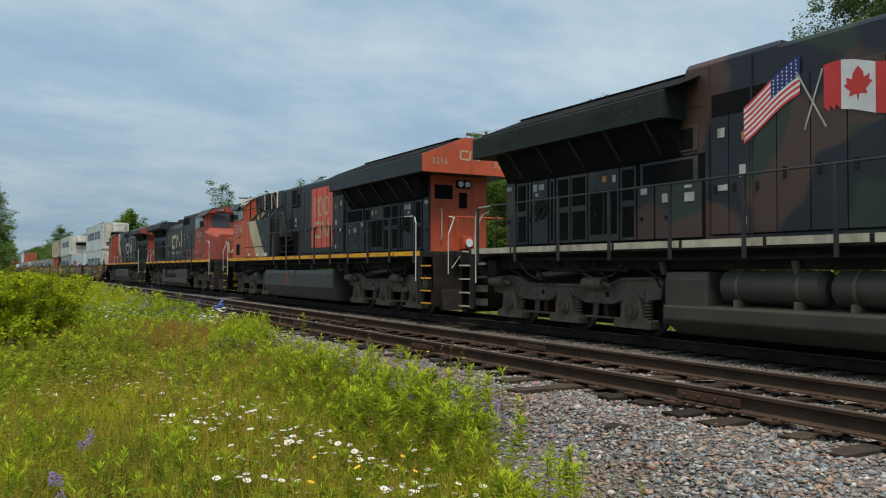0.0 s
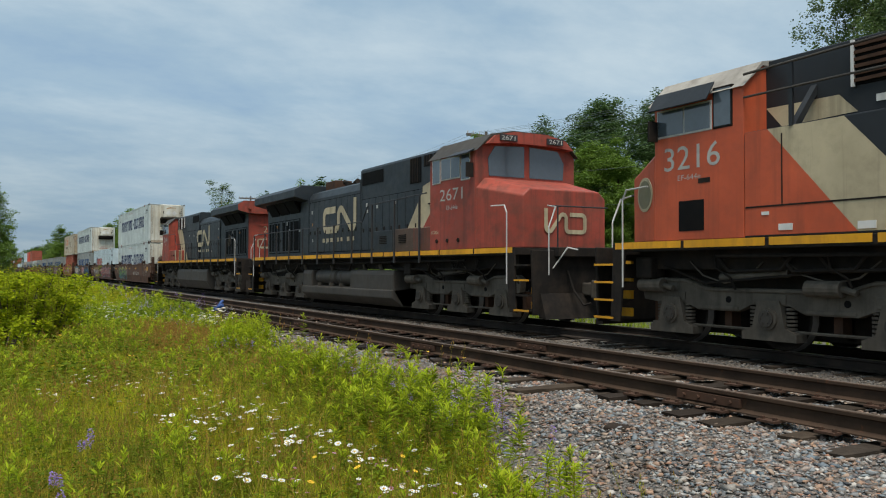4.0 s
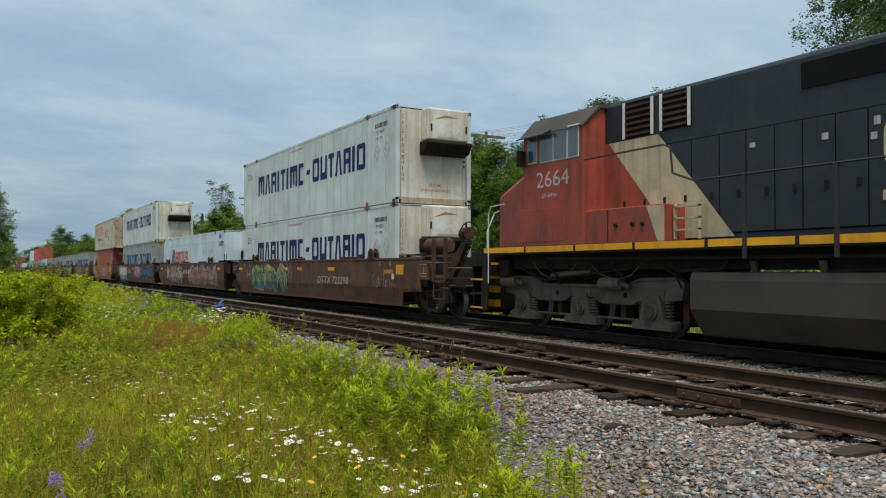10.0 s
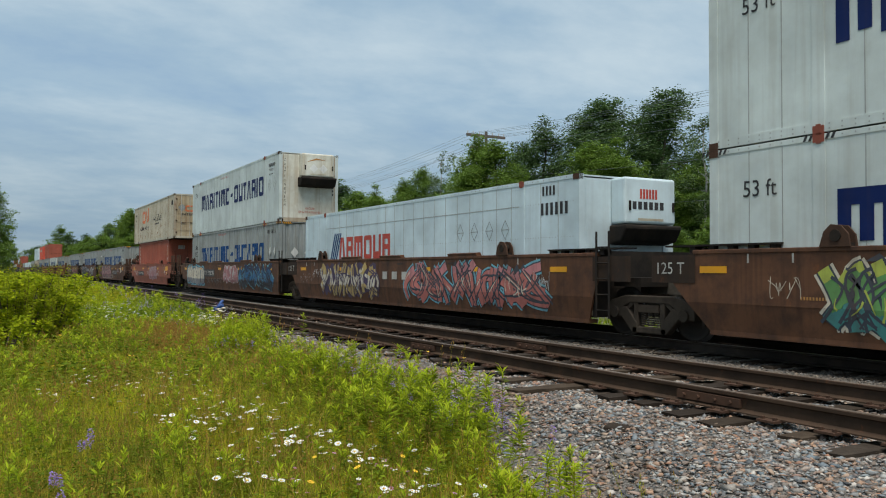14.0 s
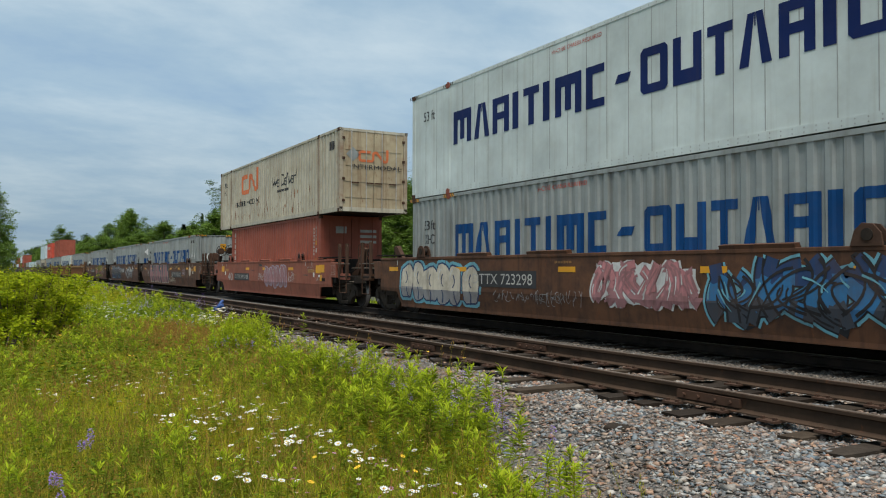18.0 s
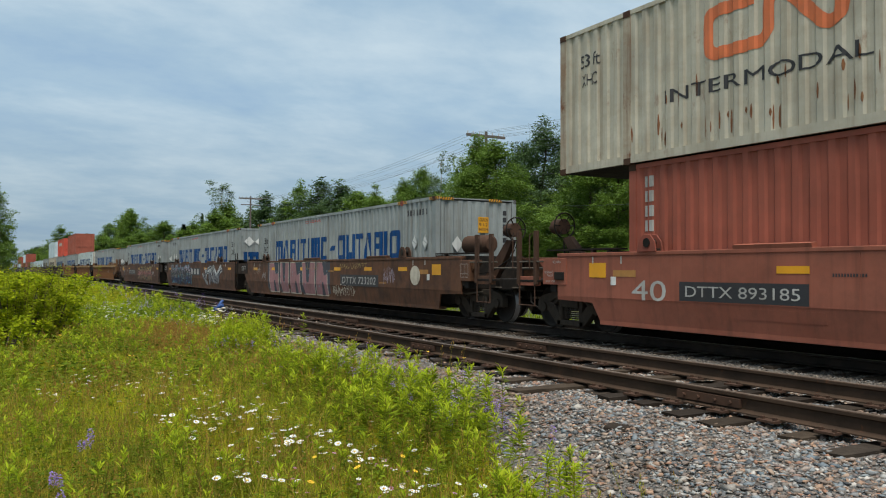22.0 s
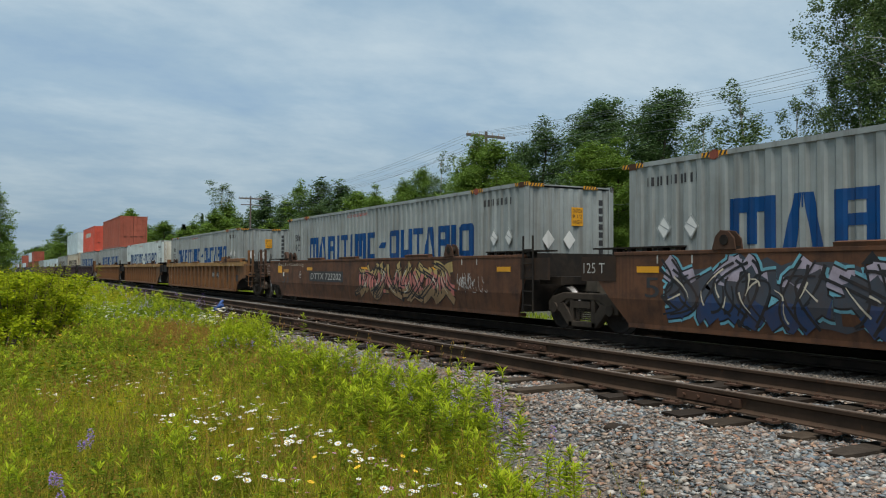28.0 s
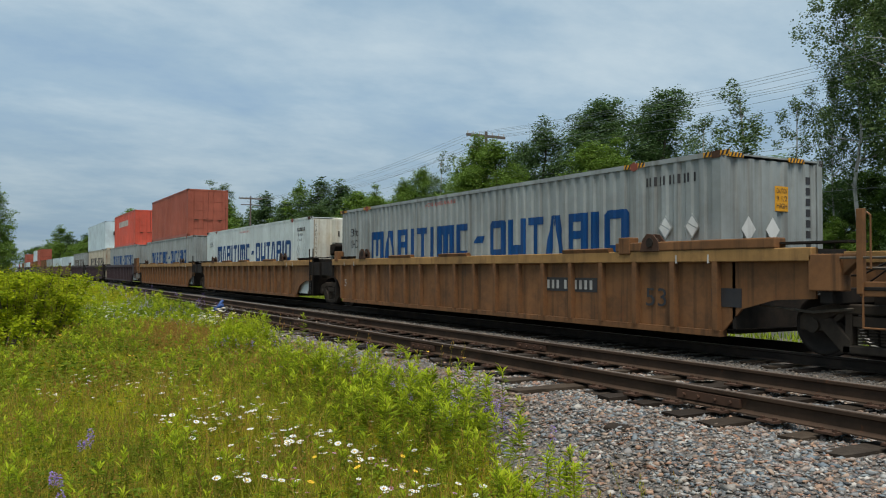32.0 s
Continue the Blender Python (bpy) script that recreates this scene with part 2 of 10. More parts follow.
M_GLASS.node_tree.nodes["Principled BSDF"].inputs["Specular IOR Level"].default_value = 0.9
M_RAIL = paint("rail_rusty", (0.062, 0.038, 0.024), 0.85, 0.6, 0.15, rust=0.55, dirt_col=(0.02, 0.015, 0.011), bump=0.4, spec=0.12)
M_RAILTOP = paint("rail_head", (0.125, 0.092, 0.068), 0.5, 0.5, 0.0, rust=0.5, dirt_col=(0.06, 0.036, 0.022), metal=0.15)
M_RAILTOP_MAIN = plain("rail_head_polished", (0.34, 0.33, 0.32), 0.28, 0.9)
M_RAIL_MAIN = paint("rail_main_web", (0.03, 0.024, 0.02), 0.8, 0.4, 0.0, bump=0.3, spec=0.12)
M_POLE = paint("pole_wood", (0.16, 0.13, 0.11), 0.85, 0.4, 0.5, dirt_col=(0.06, 0.05, 0.04), bump=0.5)
M_WIRE = plain("wire_dark", (0.22, 0.23, 0.24), 0.5, 0.3)
M_BARK_BIRCH = paint("bark_birch", (0.50, 0.47, 0.42), 0.8, 0.55, 0.2, dirt_col=(0.07, 0.06, 0.05), bump=0.5)
M_BARK = paint("bark_brown", (0.10, 0.075, 0.055), 0.9, 0.4, 0.3, bump=0.8)
M_BLUE_LITTER = paint("blue_plastic", (0.03, 0.085, 0.26), 0.5, 0.6, 0.2, dirt_col=(0.05, 0.06, 0.09))
M_TIE = island_mat("tie_wood", [(0.026, 0.020, 0.016), (0.060, 0.044, 0.031), (0.105, 0.076, 0.052), (0.038, 0.028, 0.021), (0.085, 0.066, 0.05)], 0.95, 0.8, 18.0, 0.5, 4.0, random_from="object", spec=0.1)
M_STONE = island_mat("ballast_stone", [(0.15, 0.18, 0.20), (0.27, 0.285, 0.285), (0.44, 0.31, 0.22), (0.06, 0.066, 0.074), (0.36, 0.345, 0.32), (0.36, 0.18, 0.105), (0.16, 0.20, 0.215), (0.58, 0.53, 0.46), (0.19, 0.165, 0.14), (0.42, 0.26, 0.165), (0.10, 0.11, 0.115), (0.30, 0.225, 0.165)], 0.85, 0.5, 45.0, 0.2, 9.0, spec=0.15, patches=[((0.20, 0.115, 0.06), 0.9, 0.50, 0.66, 0.42)])
M_STONE_MAIN = island_mat("ballast_stone_rusty", [(0.12, 0.105, 0.09), (0.25, 0.21, 0.17), (0.34, 0.27, 0.20), (0.07, 0.065, 0.06), (0.30, 0.28, 0.25)], 0.9, 0.5, 45.0, 0.25, 9.0, spec=0.15)
M_GRASS = island_mat("grass_blades", [(0.28, 0.31, 0.020), (0.42, 0.42, 0.026), (0.54, 0.50, 0.036), (0.34, 0.34, 0.02), (0.16, 0.20, 0.014), (0.58, 0.46, 0.10)], 0.75, trans=0.45, noise_amt=0.05, noise_scale=0.5, spec=0.06, patches=[((0.52, 0.44, 0.022), 0.5, 0.47, 0.62, 0.6), ((0.10, 0.15, 0.012), 1.6, 0.52, 0.62, 0.7), ((0.42, 0.25, 0.06), 0.42, 0.56, 0.68, 0.55)])
M_GRASS_DRY = island_mat("grass_seed_heads", [(0.42, 0.22, 0.05), (0.36, 0.16, 0.045), (0.48, 0.31, 0.09), (0.34, 0.26, 0.05)], 0.8, trans=0.35, noise_amt=0.1, spec=0.05)
M_WEED = island_mat("weed_leaves", [(0.17, 0.24, 0.014), (0.25, 0.32, 0.018), (0.11, 0.17, 0.012), (0.31, 0.36, 0.022)], 0.7, trans=0.4, noise_amt=0.06, spec=0.08)
M_WEED_DARK = island_mat("vetch_leaves", [(0.10, 0.16, 0.012), (0.15, 0.21, 0.015), (0.06, 0.10, 0.01), (0.20, 0.24, 0.02)], 0.7, trans=0.3, noise_amt=0.08, spec=0.05)
M_WEED_STEM = island_mat("weed_stems", [(0.20, 0.24, 0.02), (0.22, 0.15, 0.04), (0.17, 0.21, 0.02)], 0.8, spec=0.05)
M_WEED_TIP = island_mat("weed_tip_leaves", [(0.33, 0.42, 0.018), (0.44, 0.50, 0.024), (0.25, 0.35, 0.016), (0.50, 0.52, 0.034)], 0.7, trans=0.45, noise_amt=0.03, spec=0.08)
M_PETAL = island_mat("daisy_petals", [(0.82, 0.82, 0.78), (0.78, 0.77, 0.70)], 0.6, trans=0.25, noise_amt=0.03)
M_YELLOW_FL = island_mat("yellow_flowers", [(0.80, 0.50, 0.02), (0.85, 0.42, 0.02), (0.75, 0.58, 0.05)], 0.6, noise_amt=0.05)
M_PURPLE = island_mat("purple_flowers", [(0.30, 0.18, 0.52), (0.40, 0.27, 0.60), (0.24, 0.13, 0.46), (0.46, 0.34, 0.60)], 0.6, trans=0.2, noise_amt=0.05)
M_PINK = island_mat("clover_flowers", [(0.45, 0.16, 0.32), (0.52, 0.22, 0.36)], 0.6, noise_amt=0.05)
M_SHRUB = island_mat("shrub_leaves", [(0.26, 0.33, 0.010), (0.40, 0.46, 0.014), (0.10, 0.16, 0.008), (0.50, 0.52, 0.020), (0.18, 0.25, 0.010)], 0.65, trans=0.45, noise_amt=0.05, spec=0.06)
M_LEAF_LIGHT = island_mat("tree_leaves_light", [(0.12, 0.20, 0.028), (0.165, 0.265, 0.036), (0.085, 0.15, 0.022), (0.21, 0.31, 0.045)], 0.6, trans=0.35, noise_amt=0.06, noise_scale=0.6)
M_LEAF_DARK = island_mat("tree_leaves_dark", [(0.07, 0.125, 0.040), (0.10, 0.17, 0.052), (0.05, 0.09, 0.032), (0.125, 0.20, 0.062)], 0.6, trans=0.3, noise_amt=0.06, noise_scale=0.6)
M_LEAF_BIRCH = island_mat("tree_leaves_birch", [(0.09, 0.145, 0.042), (0.125, 0.19, 0.055), (0.06, 0.105, 0.034), (0.165, 0.225, 0.075)], 0.6, trans=0.3, noise_amt=0.05, noise_scale=0.6)
M_NEEDLE = island_mat("spruce_needles", [(0.04, 0.075, 0.03), (0.06, 0.10, 0.04), (0.03, 0.055, 0.024)], 0.7, noise_amt=0.05)


def ground_material():
    m, n, l, p = nodes_of("ground_soil")
    tc, sep = n.new("ShaderNodeTexCoord"), n.new("ShaderNodeSeparateXYZ")
    l.new(tc.outputs["Object"], sep.inputs[0])
    base = mix_col(n, l, ramp_node(n, l, noise_node(n, l, 1.3, 8, 0.65), 0.35, 0.7), (0.045, 0.055, 0.012), (0.10, 0.10, 0.025))
    base = mix_col(n, l, ramp_node(n, l, noise_node(n, l, 14, 6, 0.7), 0.45, 0.75), base, (0.10, 0.085, 0.05))
    # crushed stone under the two tracks, with a ragged edge, and the service road beyond
    wob = n.new("ShaderNodeMath"); wob.operation = "MULTIPLY_ADD"; wob.inputs[1].default_value = 1.6
    l.new(noise_node(n, l, 0.7, 5, 0.6), wob.inputs[0]); l.new(sep.outputs["Y"], wob.inputs[2])
    near = ramp_node(n, l, sep.outputs["X"], -9.0, -4.0)
    sh = n.new("ShaderNodeMath"); sh.operation = "MULTIPLY_ADD"; sh.inputs[1].default_value = 1.3
    l.new(near, sh.inputs[0]); l.new(wob.outputs[0], sh.inputs[2])
    a = ramp_node(n, l, sh.outputs[0], 4.8, 5.2)
    b = ramp_node(n, l, wob.outputs[0], 20.6, 20.0)
    both = n.new("ShaderNodeMath"); both.operation = "MULTIPLY"
    l.new(a, both.inputs[0]); l.new(b, both.inputs[1])
    r1 = ramp_node(n, l, wob.outputs[0], 20.2, 20.7)
    r2 = ramp_node(n, l, wob.outputs[0], 24.0, 23.5)
    road = n.new("ShaderNodeMath"); road.operation = "MULTIPLY"
    l.new(r1, road.inputs[0]); l.new(r2, road.inputs[1])
    vor = n.new("ShaderNodeTexVoronoi"); vor.inputs["Scale"].default_value = 46.0
    l.new(tc.outputs["Object"], vor.inputs["Vector"])
    grey = mix_col(n, l, ramp_node(n, l, vor.outputs["Distance"], 0.0, 0.6), (0.25, 0.225, 0.19), (0.10, 0.093, 0.083))
    grey = mix_col(n, l, ramp_node(n, l, noise_node(n, l, 3.0, 6, 0.6), 0.4, 0.8), grey, (0.13, 0.10, 0.075))
    base = mix_col(n, l, both.outputs[0], base, grey)
    base = mix_col(n, l, road.outputs[0], base, (0.06, 0.062, 0.04))
    l.new(base, p.inputs["Base Color"])
    p.inputs["Roughness"].default_value = 0.95
    bp = n.new("ShaderNodeBump"); bp.inputs["Strength"].default_value, bp.inputs["Distance"].default_value = 0.8, 0.03
    l.new(vor.outputs["Distance"], bp.inputs["Height"]); l.new(bp.outputs[0], p.inputs["Normal"])
    return m


M_GROUND = ground_material()


def camo_material():
    """Big rounded patches of dark green, brown and black."""
    m, n, l, p = nodes_of("camouflage_paint")
    a = ramp_node(n, l, noise_node(n, l, 0.55, 1.5, 0.4, (1, 0.3, 1)), 0.50, 0.53)
    b = ramp_node(n, l, noise_node(n, l, 0.62, 1.5, 0.4, (1.1, 0.3, 1.2)), 0.52, 0.56)
    c = mix_col(n, l, a, (0.021, 0.033, 0.020), (0.066, 0.036, 0.025))
    c = mix_col(n, l, b, c, (0.010, 0.012, 0.018))
    l.new(mix_col(n, l, scaled(n, l, ramp_node(n, l, noise_node(n, l, 3, 7, 0.65), 0.5, 0.85), 0.25), c, (0.045, 0.04, 0.03)), p.inputs["Base Color"])
    p.inputs["Roughness"].default_value = 0.5
    return m


M_CAMO = camo_material()
# ---- mesh helpers ----
class B:
    """Collects vertices and faces for one mesh."""

    def __init__(self):
        self.v, self.f = [], []
        self.round = False

    def add(self, vs, fs):
        k = len(self.v)
        self.v += [tuple(p) for p in vs]
        self.f += [tuple(i + k for i in f) for f in fs]
        return self

    def box(self, x0, x1, y0, y1, z0, z1):
        x0, x1 = min(x0, x1), max(x0, x1)
        y0, y1 = min(y0, y1), max(y0, y1)
        vs = [(x, y, z) for z in (z0, z1) for y in (y0, y1) for x in (x0, x1)]
        return self.add(vs, [(0, 2, 3, 1), (4, 5, 7, 6), (0, 1, 5, 4), (2, 6, 7, 3), (0, 4, 6, 2), (1, 3, 7, 5)])

    def prism(self, poly, axis, a, b, slant=None):
        """poly: two coordinates in the order of the axes left over; extruded along axis from a to b."""
        n = len(poly)
        other = slant or poly

        def place(q, w):
            return {"x": (w, q[0], q[1]), "y": (q[0], w, q[1]), "z": (q[0], q[1], w)}[axis]
        vs = [place(q, a) for q in poly] + [place(q, b) for q in other]
        fs = [tuple(range(n)), tuple(range(2 * n - 1, n - 1, -1))]
        fs += [(i, i + n, (i + 1) % n + n, (i + 1) % n) for i in range(n)]
        return self.add(vs, fs)

    def cyl(self, p, q, r, n=12, r2=None, caps=True):
        self.round = self.round or n > 7
        p, q = Vector(p), Vector(q)
        d = (q - p).normalized()
        s = d.orthogonal().normalized()
        t = d.cross(s)
        r2 = r if r2 is None else r2
        vs = []
        for c, rr in ((p, r), (q, r2)):
            vs += [c + (s * math.cos(6.28319 * i / n) + t * math.sin(6.28319 * i / n)) * rr for i in range(n)]
        fs = [(i, (i + 1) % n, (i + 1) % n + n, i + n) for i in range(n)]
        if caps:
            fs += [tuple(range(n - 1, -1, -1)), tuple(range(n, 2 * n))]
        return self.add(vs, fs)

    def tube(self, pts, r, n=6):
        """One bent pipe through the points."""
        pts = [Vector(p) for p in pts]
        k = len(pts) - 1
        vs, side = [], None
        for i, p in enumerate(pts):
            d0 = (pts[i] - pts[max(0, i - 1)]).normalized() if i else None
            d1 = (pts[min(k, i + 1)] - pts[i]).normalized() if i < k else None
            d = ((d0 or d1) + (d1 or d0)).normalized()
            side = (side - d * side.dot(d)).normalized() if side and (side - d * side.dot(d)).length > 1e-4 else d.orthogonal().normalized()
            t = d.cross(side)
            grow = 1.0 / max(0.6, d.dot(d1 or d0))
            vs += [p + (side * math.cos(6.28319 * j / n) + t * math.sin(6.28319 * j / n)) * r * grow for j in range(n)]
        fs = [(i * n + j, i * n + (j + 1) % n, (i + 1) * n + (j + 1) % n, (i + 1) * n + j) for i in range(k) for j in range(n)]
        fs += [tuple(range(n - 1, -1, -1)), tuple(range(k * n, k * n + n))]
        return self.add(vs, fs)

    def tris(self, tris, y, th=0.004, draw=None):
        """Flat marks on the side that faces -y: convex pieces of (x, z), th thick."""
        for k, poly in enumerate(tris):
            n = len(poly)
            th += 0.00006 if k % 30 else -0.0017 if k else 0.0
            yy = [(draw(q[0]) if draw else y) for q in poly]
            vs = [(q[0], w - th, q[1]) for q, w in zip(poly, yy)]
            self.add(vs, [tuple(range(n))])
        return self


def recalc(me):
    bm = bmesh.new()
    bm.from_mesh(me)
    bmesh.ops.recalc_face_normals(bm, faces=bm.faces)
    bm.to_mesh(me)
    bm.free()


def part(name, b, mat, parent=None, label="", bevel=0.0, smooth=False, loc=None, fix=True):
    me = bpy.data.meshes.new(name)
    if isinstance(b, B):
        me.from_pydata(b.v, [], b.f)
        if fix:
            recalc(me)
        if name == "emblem_shape":
            bm = bmesh.new()
            bm.from_mesh(me)
            bmesh.ops.remove_doubles(bm, verts=bm.verts, dist=0.004)
            bm.to_mesh(me)
            bm.free()
    else:
        me = b
    if mat and not me.materials:
        me.materials.append(mat)
    ob = new(name, me)
    if parent:
        ob.parent = parent
    if loc:
        ob.location = loc
    if label:
        ob["label"] = label
    if bevel:
        md = ob.modifiers.new("bevel", "BEVEL")
        md.width, md.segments, md.limit_method, md.angle_limit = bevel, 2, "ANGLE", radians(35)
    if smooth or (isinstance(b, B) and b.round):
        me.shade_smooth()
        me.set_sharp_from_angle(angle=radians(38))
    return ob


def fast_mesh(name, verts, faces, mat, smooth=False):
    """A mesh from numpy arrays: verts (n, 3), faces (m, k)."""
    verts, faces = np.asarray(verts, dtype=np.float32), np.asarray(faces, dtype=np.int32)
    me = bpy.data.meshes.new(name)
    m, k = faces.shape
    me.vertices.add(len(verts))
    me.vertices.foreach_set("co", verts.ravel())
    me.loops.add(m * k)
    me.loops.foreach_set("vertex_index", faces.ravel())
    me.polygons.add(m)
    me.polygons.foreach_set("loop_start", np.arange(0, m * k, k, dtype=np.int32))
    me.update(calc_edges=True)
    me.materials.append(mat)
    if smooth:
        me.shade_smooth()
    return me


def many(shape_v, shape_f, places, sizes, turns, tilts=None):
    """Copies of one small shape, turned about z (and tilted), as one pair of arrays."""
    shape_v, shape_f = np.asarray(shape_v, float), np.asarray(shape_f, int)
    n, k = len(places), len(shape_v)
    v = np.repeat(shape_v[None], n, 0) * np.asarray(sizes).reshape(n, 1, -1)
    if tilts is not None:
        c, s = np.cos(tilts)[:, None], np.sin(tilts)[:, None]
        y, z = v[:, :, 1].copy(), v[:, :, 2].copy()
        v[:, :, 1], v[:, :, 2] = y * c - z * s, y * s + z * c
    c, s = np.cos(turns)[:, None], np.sin(turns)[:, None]
    x, y = v[:, :, 0].copy(), v[:, :, 1].copy()
    v[:, :, 0], v[:, :, 1] = x * c - y * s, x * s + y * c
    v += np.asarray(places)[:, None, :]
    f = shape_f[None] + (np.arange(n) * k)[:, None, None]
    return v.reshape(-1, 3), f.reshape(-1, shape_f.shape[1])


def stuff(ob):
    """Marks a part whose pieces are too small to tell apart."""
    ob["kind"] = "stuff"
    return ob


def empty(name, loc, label, category, group="", kind=""):
    ob = new(name)
    ob.location = loc
    return tagged(ob, label, category, group, kind)


# writing, made once as flat triangles with capitals one unit high
WORDS = ["2 INCH HF COMP SHOES", "NO. 24 BRAKE BEAMS", "L 60-7", "CARRIER", "3216", "2664", "2671", "100", "53 ft", "XHC", "We Deliver!", "INTERMODAL", "HI-CUBE CHASSIS REQUIRED", "HI-CUBE", "CHASSIS REQUIRED",
         "125 T", "125", "40", "53", "B", "A", "THANK YOU FOR YOUR SERVICE", "HORN", "EF-644e", "F", "TARE WEIGHT", "(KG) 5800", "CAUTION", "9 1/2", "HIGH", "DTTX 723298", "DTTX 723202", "DTTX 893185", "RETAINING", "VALVE", "JACK HERE", "REL ROD", "C", "U", "T", "I", "O", "N", "H", "G"]
GLYPHS = {}


def make_glyphs():
    obs = []
    for w in WORDS:
        cu = bpy.data.curves.new("word", "FONT")
        cu.body, cu.size, cu.resolution_u = w, 1.0, 3
        obs.append(new("word", cu))
    dg = bpy.context.evaluated_depsgraph_get()
    for w, ob in zip(WORDS, obs):
        me = ob.evaluated_get(dg).to_mesh()
        me.calc_loop_triangles()
        co = [(v.co.x, v.co.y) for v in me.vertices]
        GLYPHS[w] = [[co[i] for i in t.vertices] for t in me.loop_triangles]
        ob.evaluated_get(dg).to_mesh_clear()
    for ob in obs:
        cu = ob.data
        bpy.data.objects.remove(ob)
        bpy.data.curves.remove(cu)


make_glyphs()


def word(w, x0, z0, height, width=None, slant=0.0):
    """Triangles of a word in the plane x, z, from its lower left corner."""
    ts = GLYPHS[w]
    xs = [p[0] for t in ts for p in t]
    zs = [p[1] for t in ts for p in t]
    a, b, c, d = min(xs), max(xs), min(0, min(zs)) if w.isalpha() else min(zs), max(zs)
    k = height / (d - c)
    kx = width / (b - a) if width else k
    return [[(x0 + (p[0] - a) * kx + slant * (p[1] - c) * k, z0 + (p[1] - c) * k) for p in t] for t in ts]


def rect(x0, x1, z0, z1):
    return [(x0, z0), (x1, z0), (x1, z1), (x0, z1)]


def bars(x0, x1, z0, z1, n, gap=0.25):
    """n plain bars side by side."""
    w = (x1 - x0) / n
    return [rect(x0 + i * w, x0 + (i + 1 - gap) * w, z0, z1) for i in range(n)]


def slab_letters(x0, x1, z0, z1, pattern):
    """A row of plain block shapes: s one stem, p two stems under a bar, m three stems under a bar, u two stems over a bar, o ring, e stem with two arms, d short dash, h ring open below."""
    wide = {"s": 0.42, "p": 1.0, "m": 1.25, "u": 1.05, "o": 1.1, "e": 0.8, "d": 0.62, "h": 1.0, "t": 0.85}
    gap = 0.2
    total = sum(wide[c] + gap for c in pattern) - gap
    k, groups, x = (x1 - x0) / total, [], x0
    h = z1 - z0
    for c in pattern:
        out = []
        groups.append(out)
        w = wide[c] * k
        s, bar = 0.30 * k, 0.2 * h
        e = x + w
        if c == "s":
            out.append(rect(x, x + 0.34 * k, z0, z1))
        elif c == "d":
            out.append([(x, z0 + 0.4 * h), (e - 0.12 * k, z0 + 0.4 * h), (e, z0 + 0.6 * h), (x + 0.12 * k, z0 + 0.6 * h)])
        elif c == "m":
            out += [rect(x, x + s, z0, z1), rect(x + w / 2 - s / 2, x + w / 2 + s / 2, z0 + 0.12 * h, z1), rect(e - s, e, z0, z1),
                    rect(x + s, x + w / 2 - s / 2, z1 - bar * 1.4, z1), rect(x + w / 2 + s / 2, e - s, z1 - bar * 1.4, z1)]
        elif c == "p":
            out += [[(x, z0), (x + s, z0), (x + s * 1.6, z1), (x + s * 0.9, z1)], [(e - s, z0), (e, z0), (e - s * 0.9, z1), (e - s * 1.6, z1)],
                    rect(x + s * 1.6, e - s * 1.6, z1 - bar * 1.3, z1)]
        elif c == "u":
            out += [rect(x, x + s, z0, z1), rect(e - s, e, z0, z1), rect(x + s, e - s, z0, z0 + bar * 1.5)]
        elif c == "h":
            out += [rect(x, x + s, z0, z1), rect(e - s, e, z0, z1), rect(x + s, e - s, z1 - bar, z1), rect(x + s, e - s, z0 + 0.38 * h, z0 + 0.38 * h + bar)]
        elif c == "o":
            ch = 0.12 * k
            out += [[(x, z0 + ch), (x + ch, z0), (x + s, z0), (x + s, z1), (x + ch, z1), (x, z1 - ch)],
                    [(e - s, z0), (e - ch, z0), (e, z0 + ch), (e, z1 - ch), (e - ch, z1), (e - s, z1)],
                    rect(x + s, e - s, z0, z0 + bar), rect(x + s, e - s, z1 - bar, z1)]
        elif c == "e":
            out += [rect(x, x + s, z0, z1), rect(x + s, e, z0, z0 + bar), rect(x + s, e, z1 - bar, z1)]
        elif c == "t":
            out += [rect(x, e, z1 - bar, z1), rect(x + w / 2 - s / 2, x + w / 2 + s / 2, z0, z1 - bar)]
        x += w + gap * k
    return groups


def clip(poly, x0, x1):
    """A convex piece cut to x0 <= x <= x1."""
    for lim, keep in ((x0, 1), (x1, -1)):
        out = []
        for i, q in enumerate(poly):
            w = poly[(i + 1) % len(poly)]
            a, b = (q[0] - lim) * keep, (w[0] - lim) * keep
            if a >= 0:
                out.append(q)
            if a * b < 0:
                t = a / (a - b)
                out.append((lim, q[1] + (w[1] - q[1]) * t))
        poly = out
        if len(poly) < 3:
            return []
    return poly


def cut_z(poly, z, keep):
    """The part of a convex piece above (keep 1) or below (keep -1) the height z."""
    out = []
    for i, q in enumerate(poly):
        w = poly[(i + 1) % len(poly)]
        a, b = (q[1] - z) * keep, (w[1] - z) * keep
        if a >= 0:
            out.append(q)
        if a * b < 0:
            t = a / (a - b)
            out.append((q[0] + (w[0] - q[0]) * t, z))
    return out if len(out) >= 3 else []


def band(pts, width):
    """A bent stripe of even width as convex quads."""
    out = []
    for (x0, z0), (x1, z1) in zip(pts[:-1], pts[1:]):
        dx, dz = x1 - x0, z1 - z0
        ln = math.hypot(dx, dz) or 1e-6
        nx, nz = -dz / ln * width / 2, dx / ln * width / 2
        ex, ez = dx / ln * width * 0.35, dz / ln * width * 0.35
        out.append([(x0 + nx - ex, z0 + nz - ez), (x0 - nx - ex, z0 - nz - ez), (x1 - nx + ex, z1 - nz + ez), (x1 + nx + ex, z1 + nz + ez)])
    return out
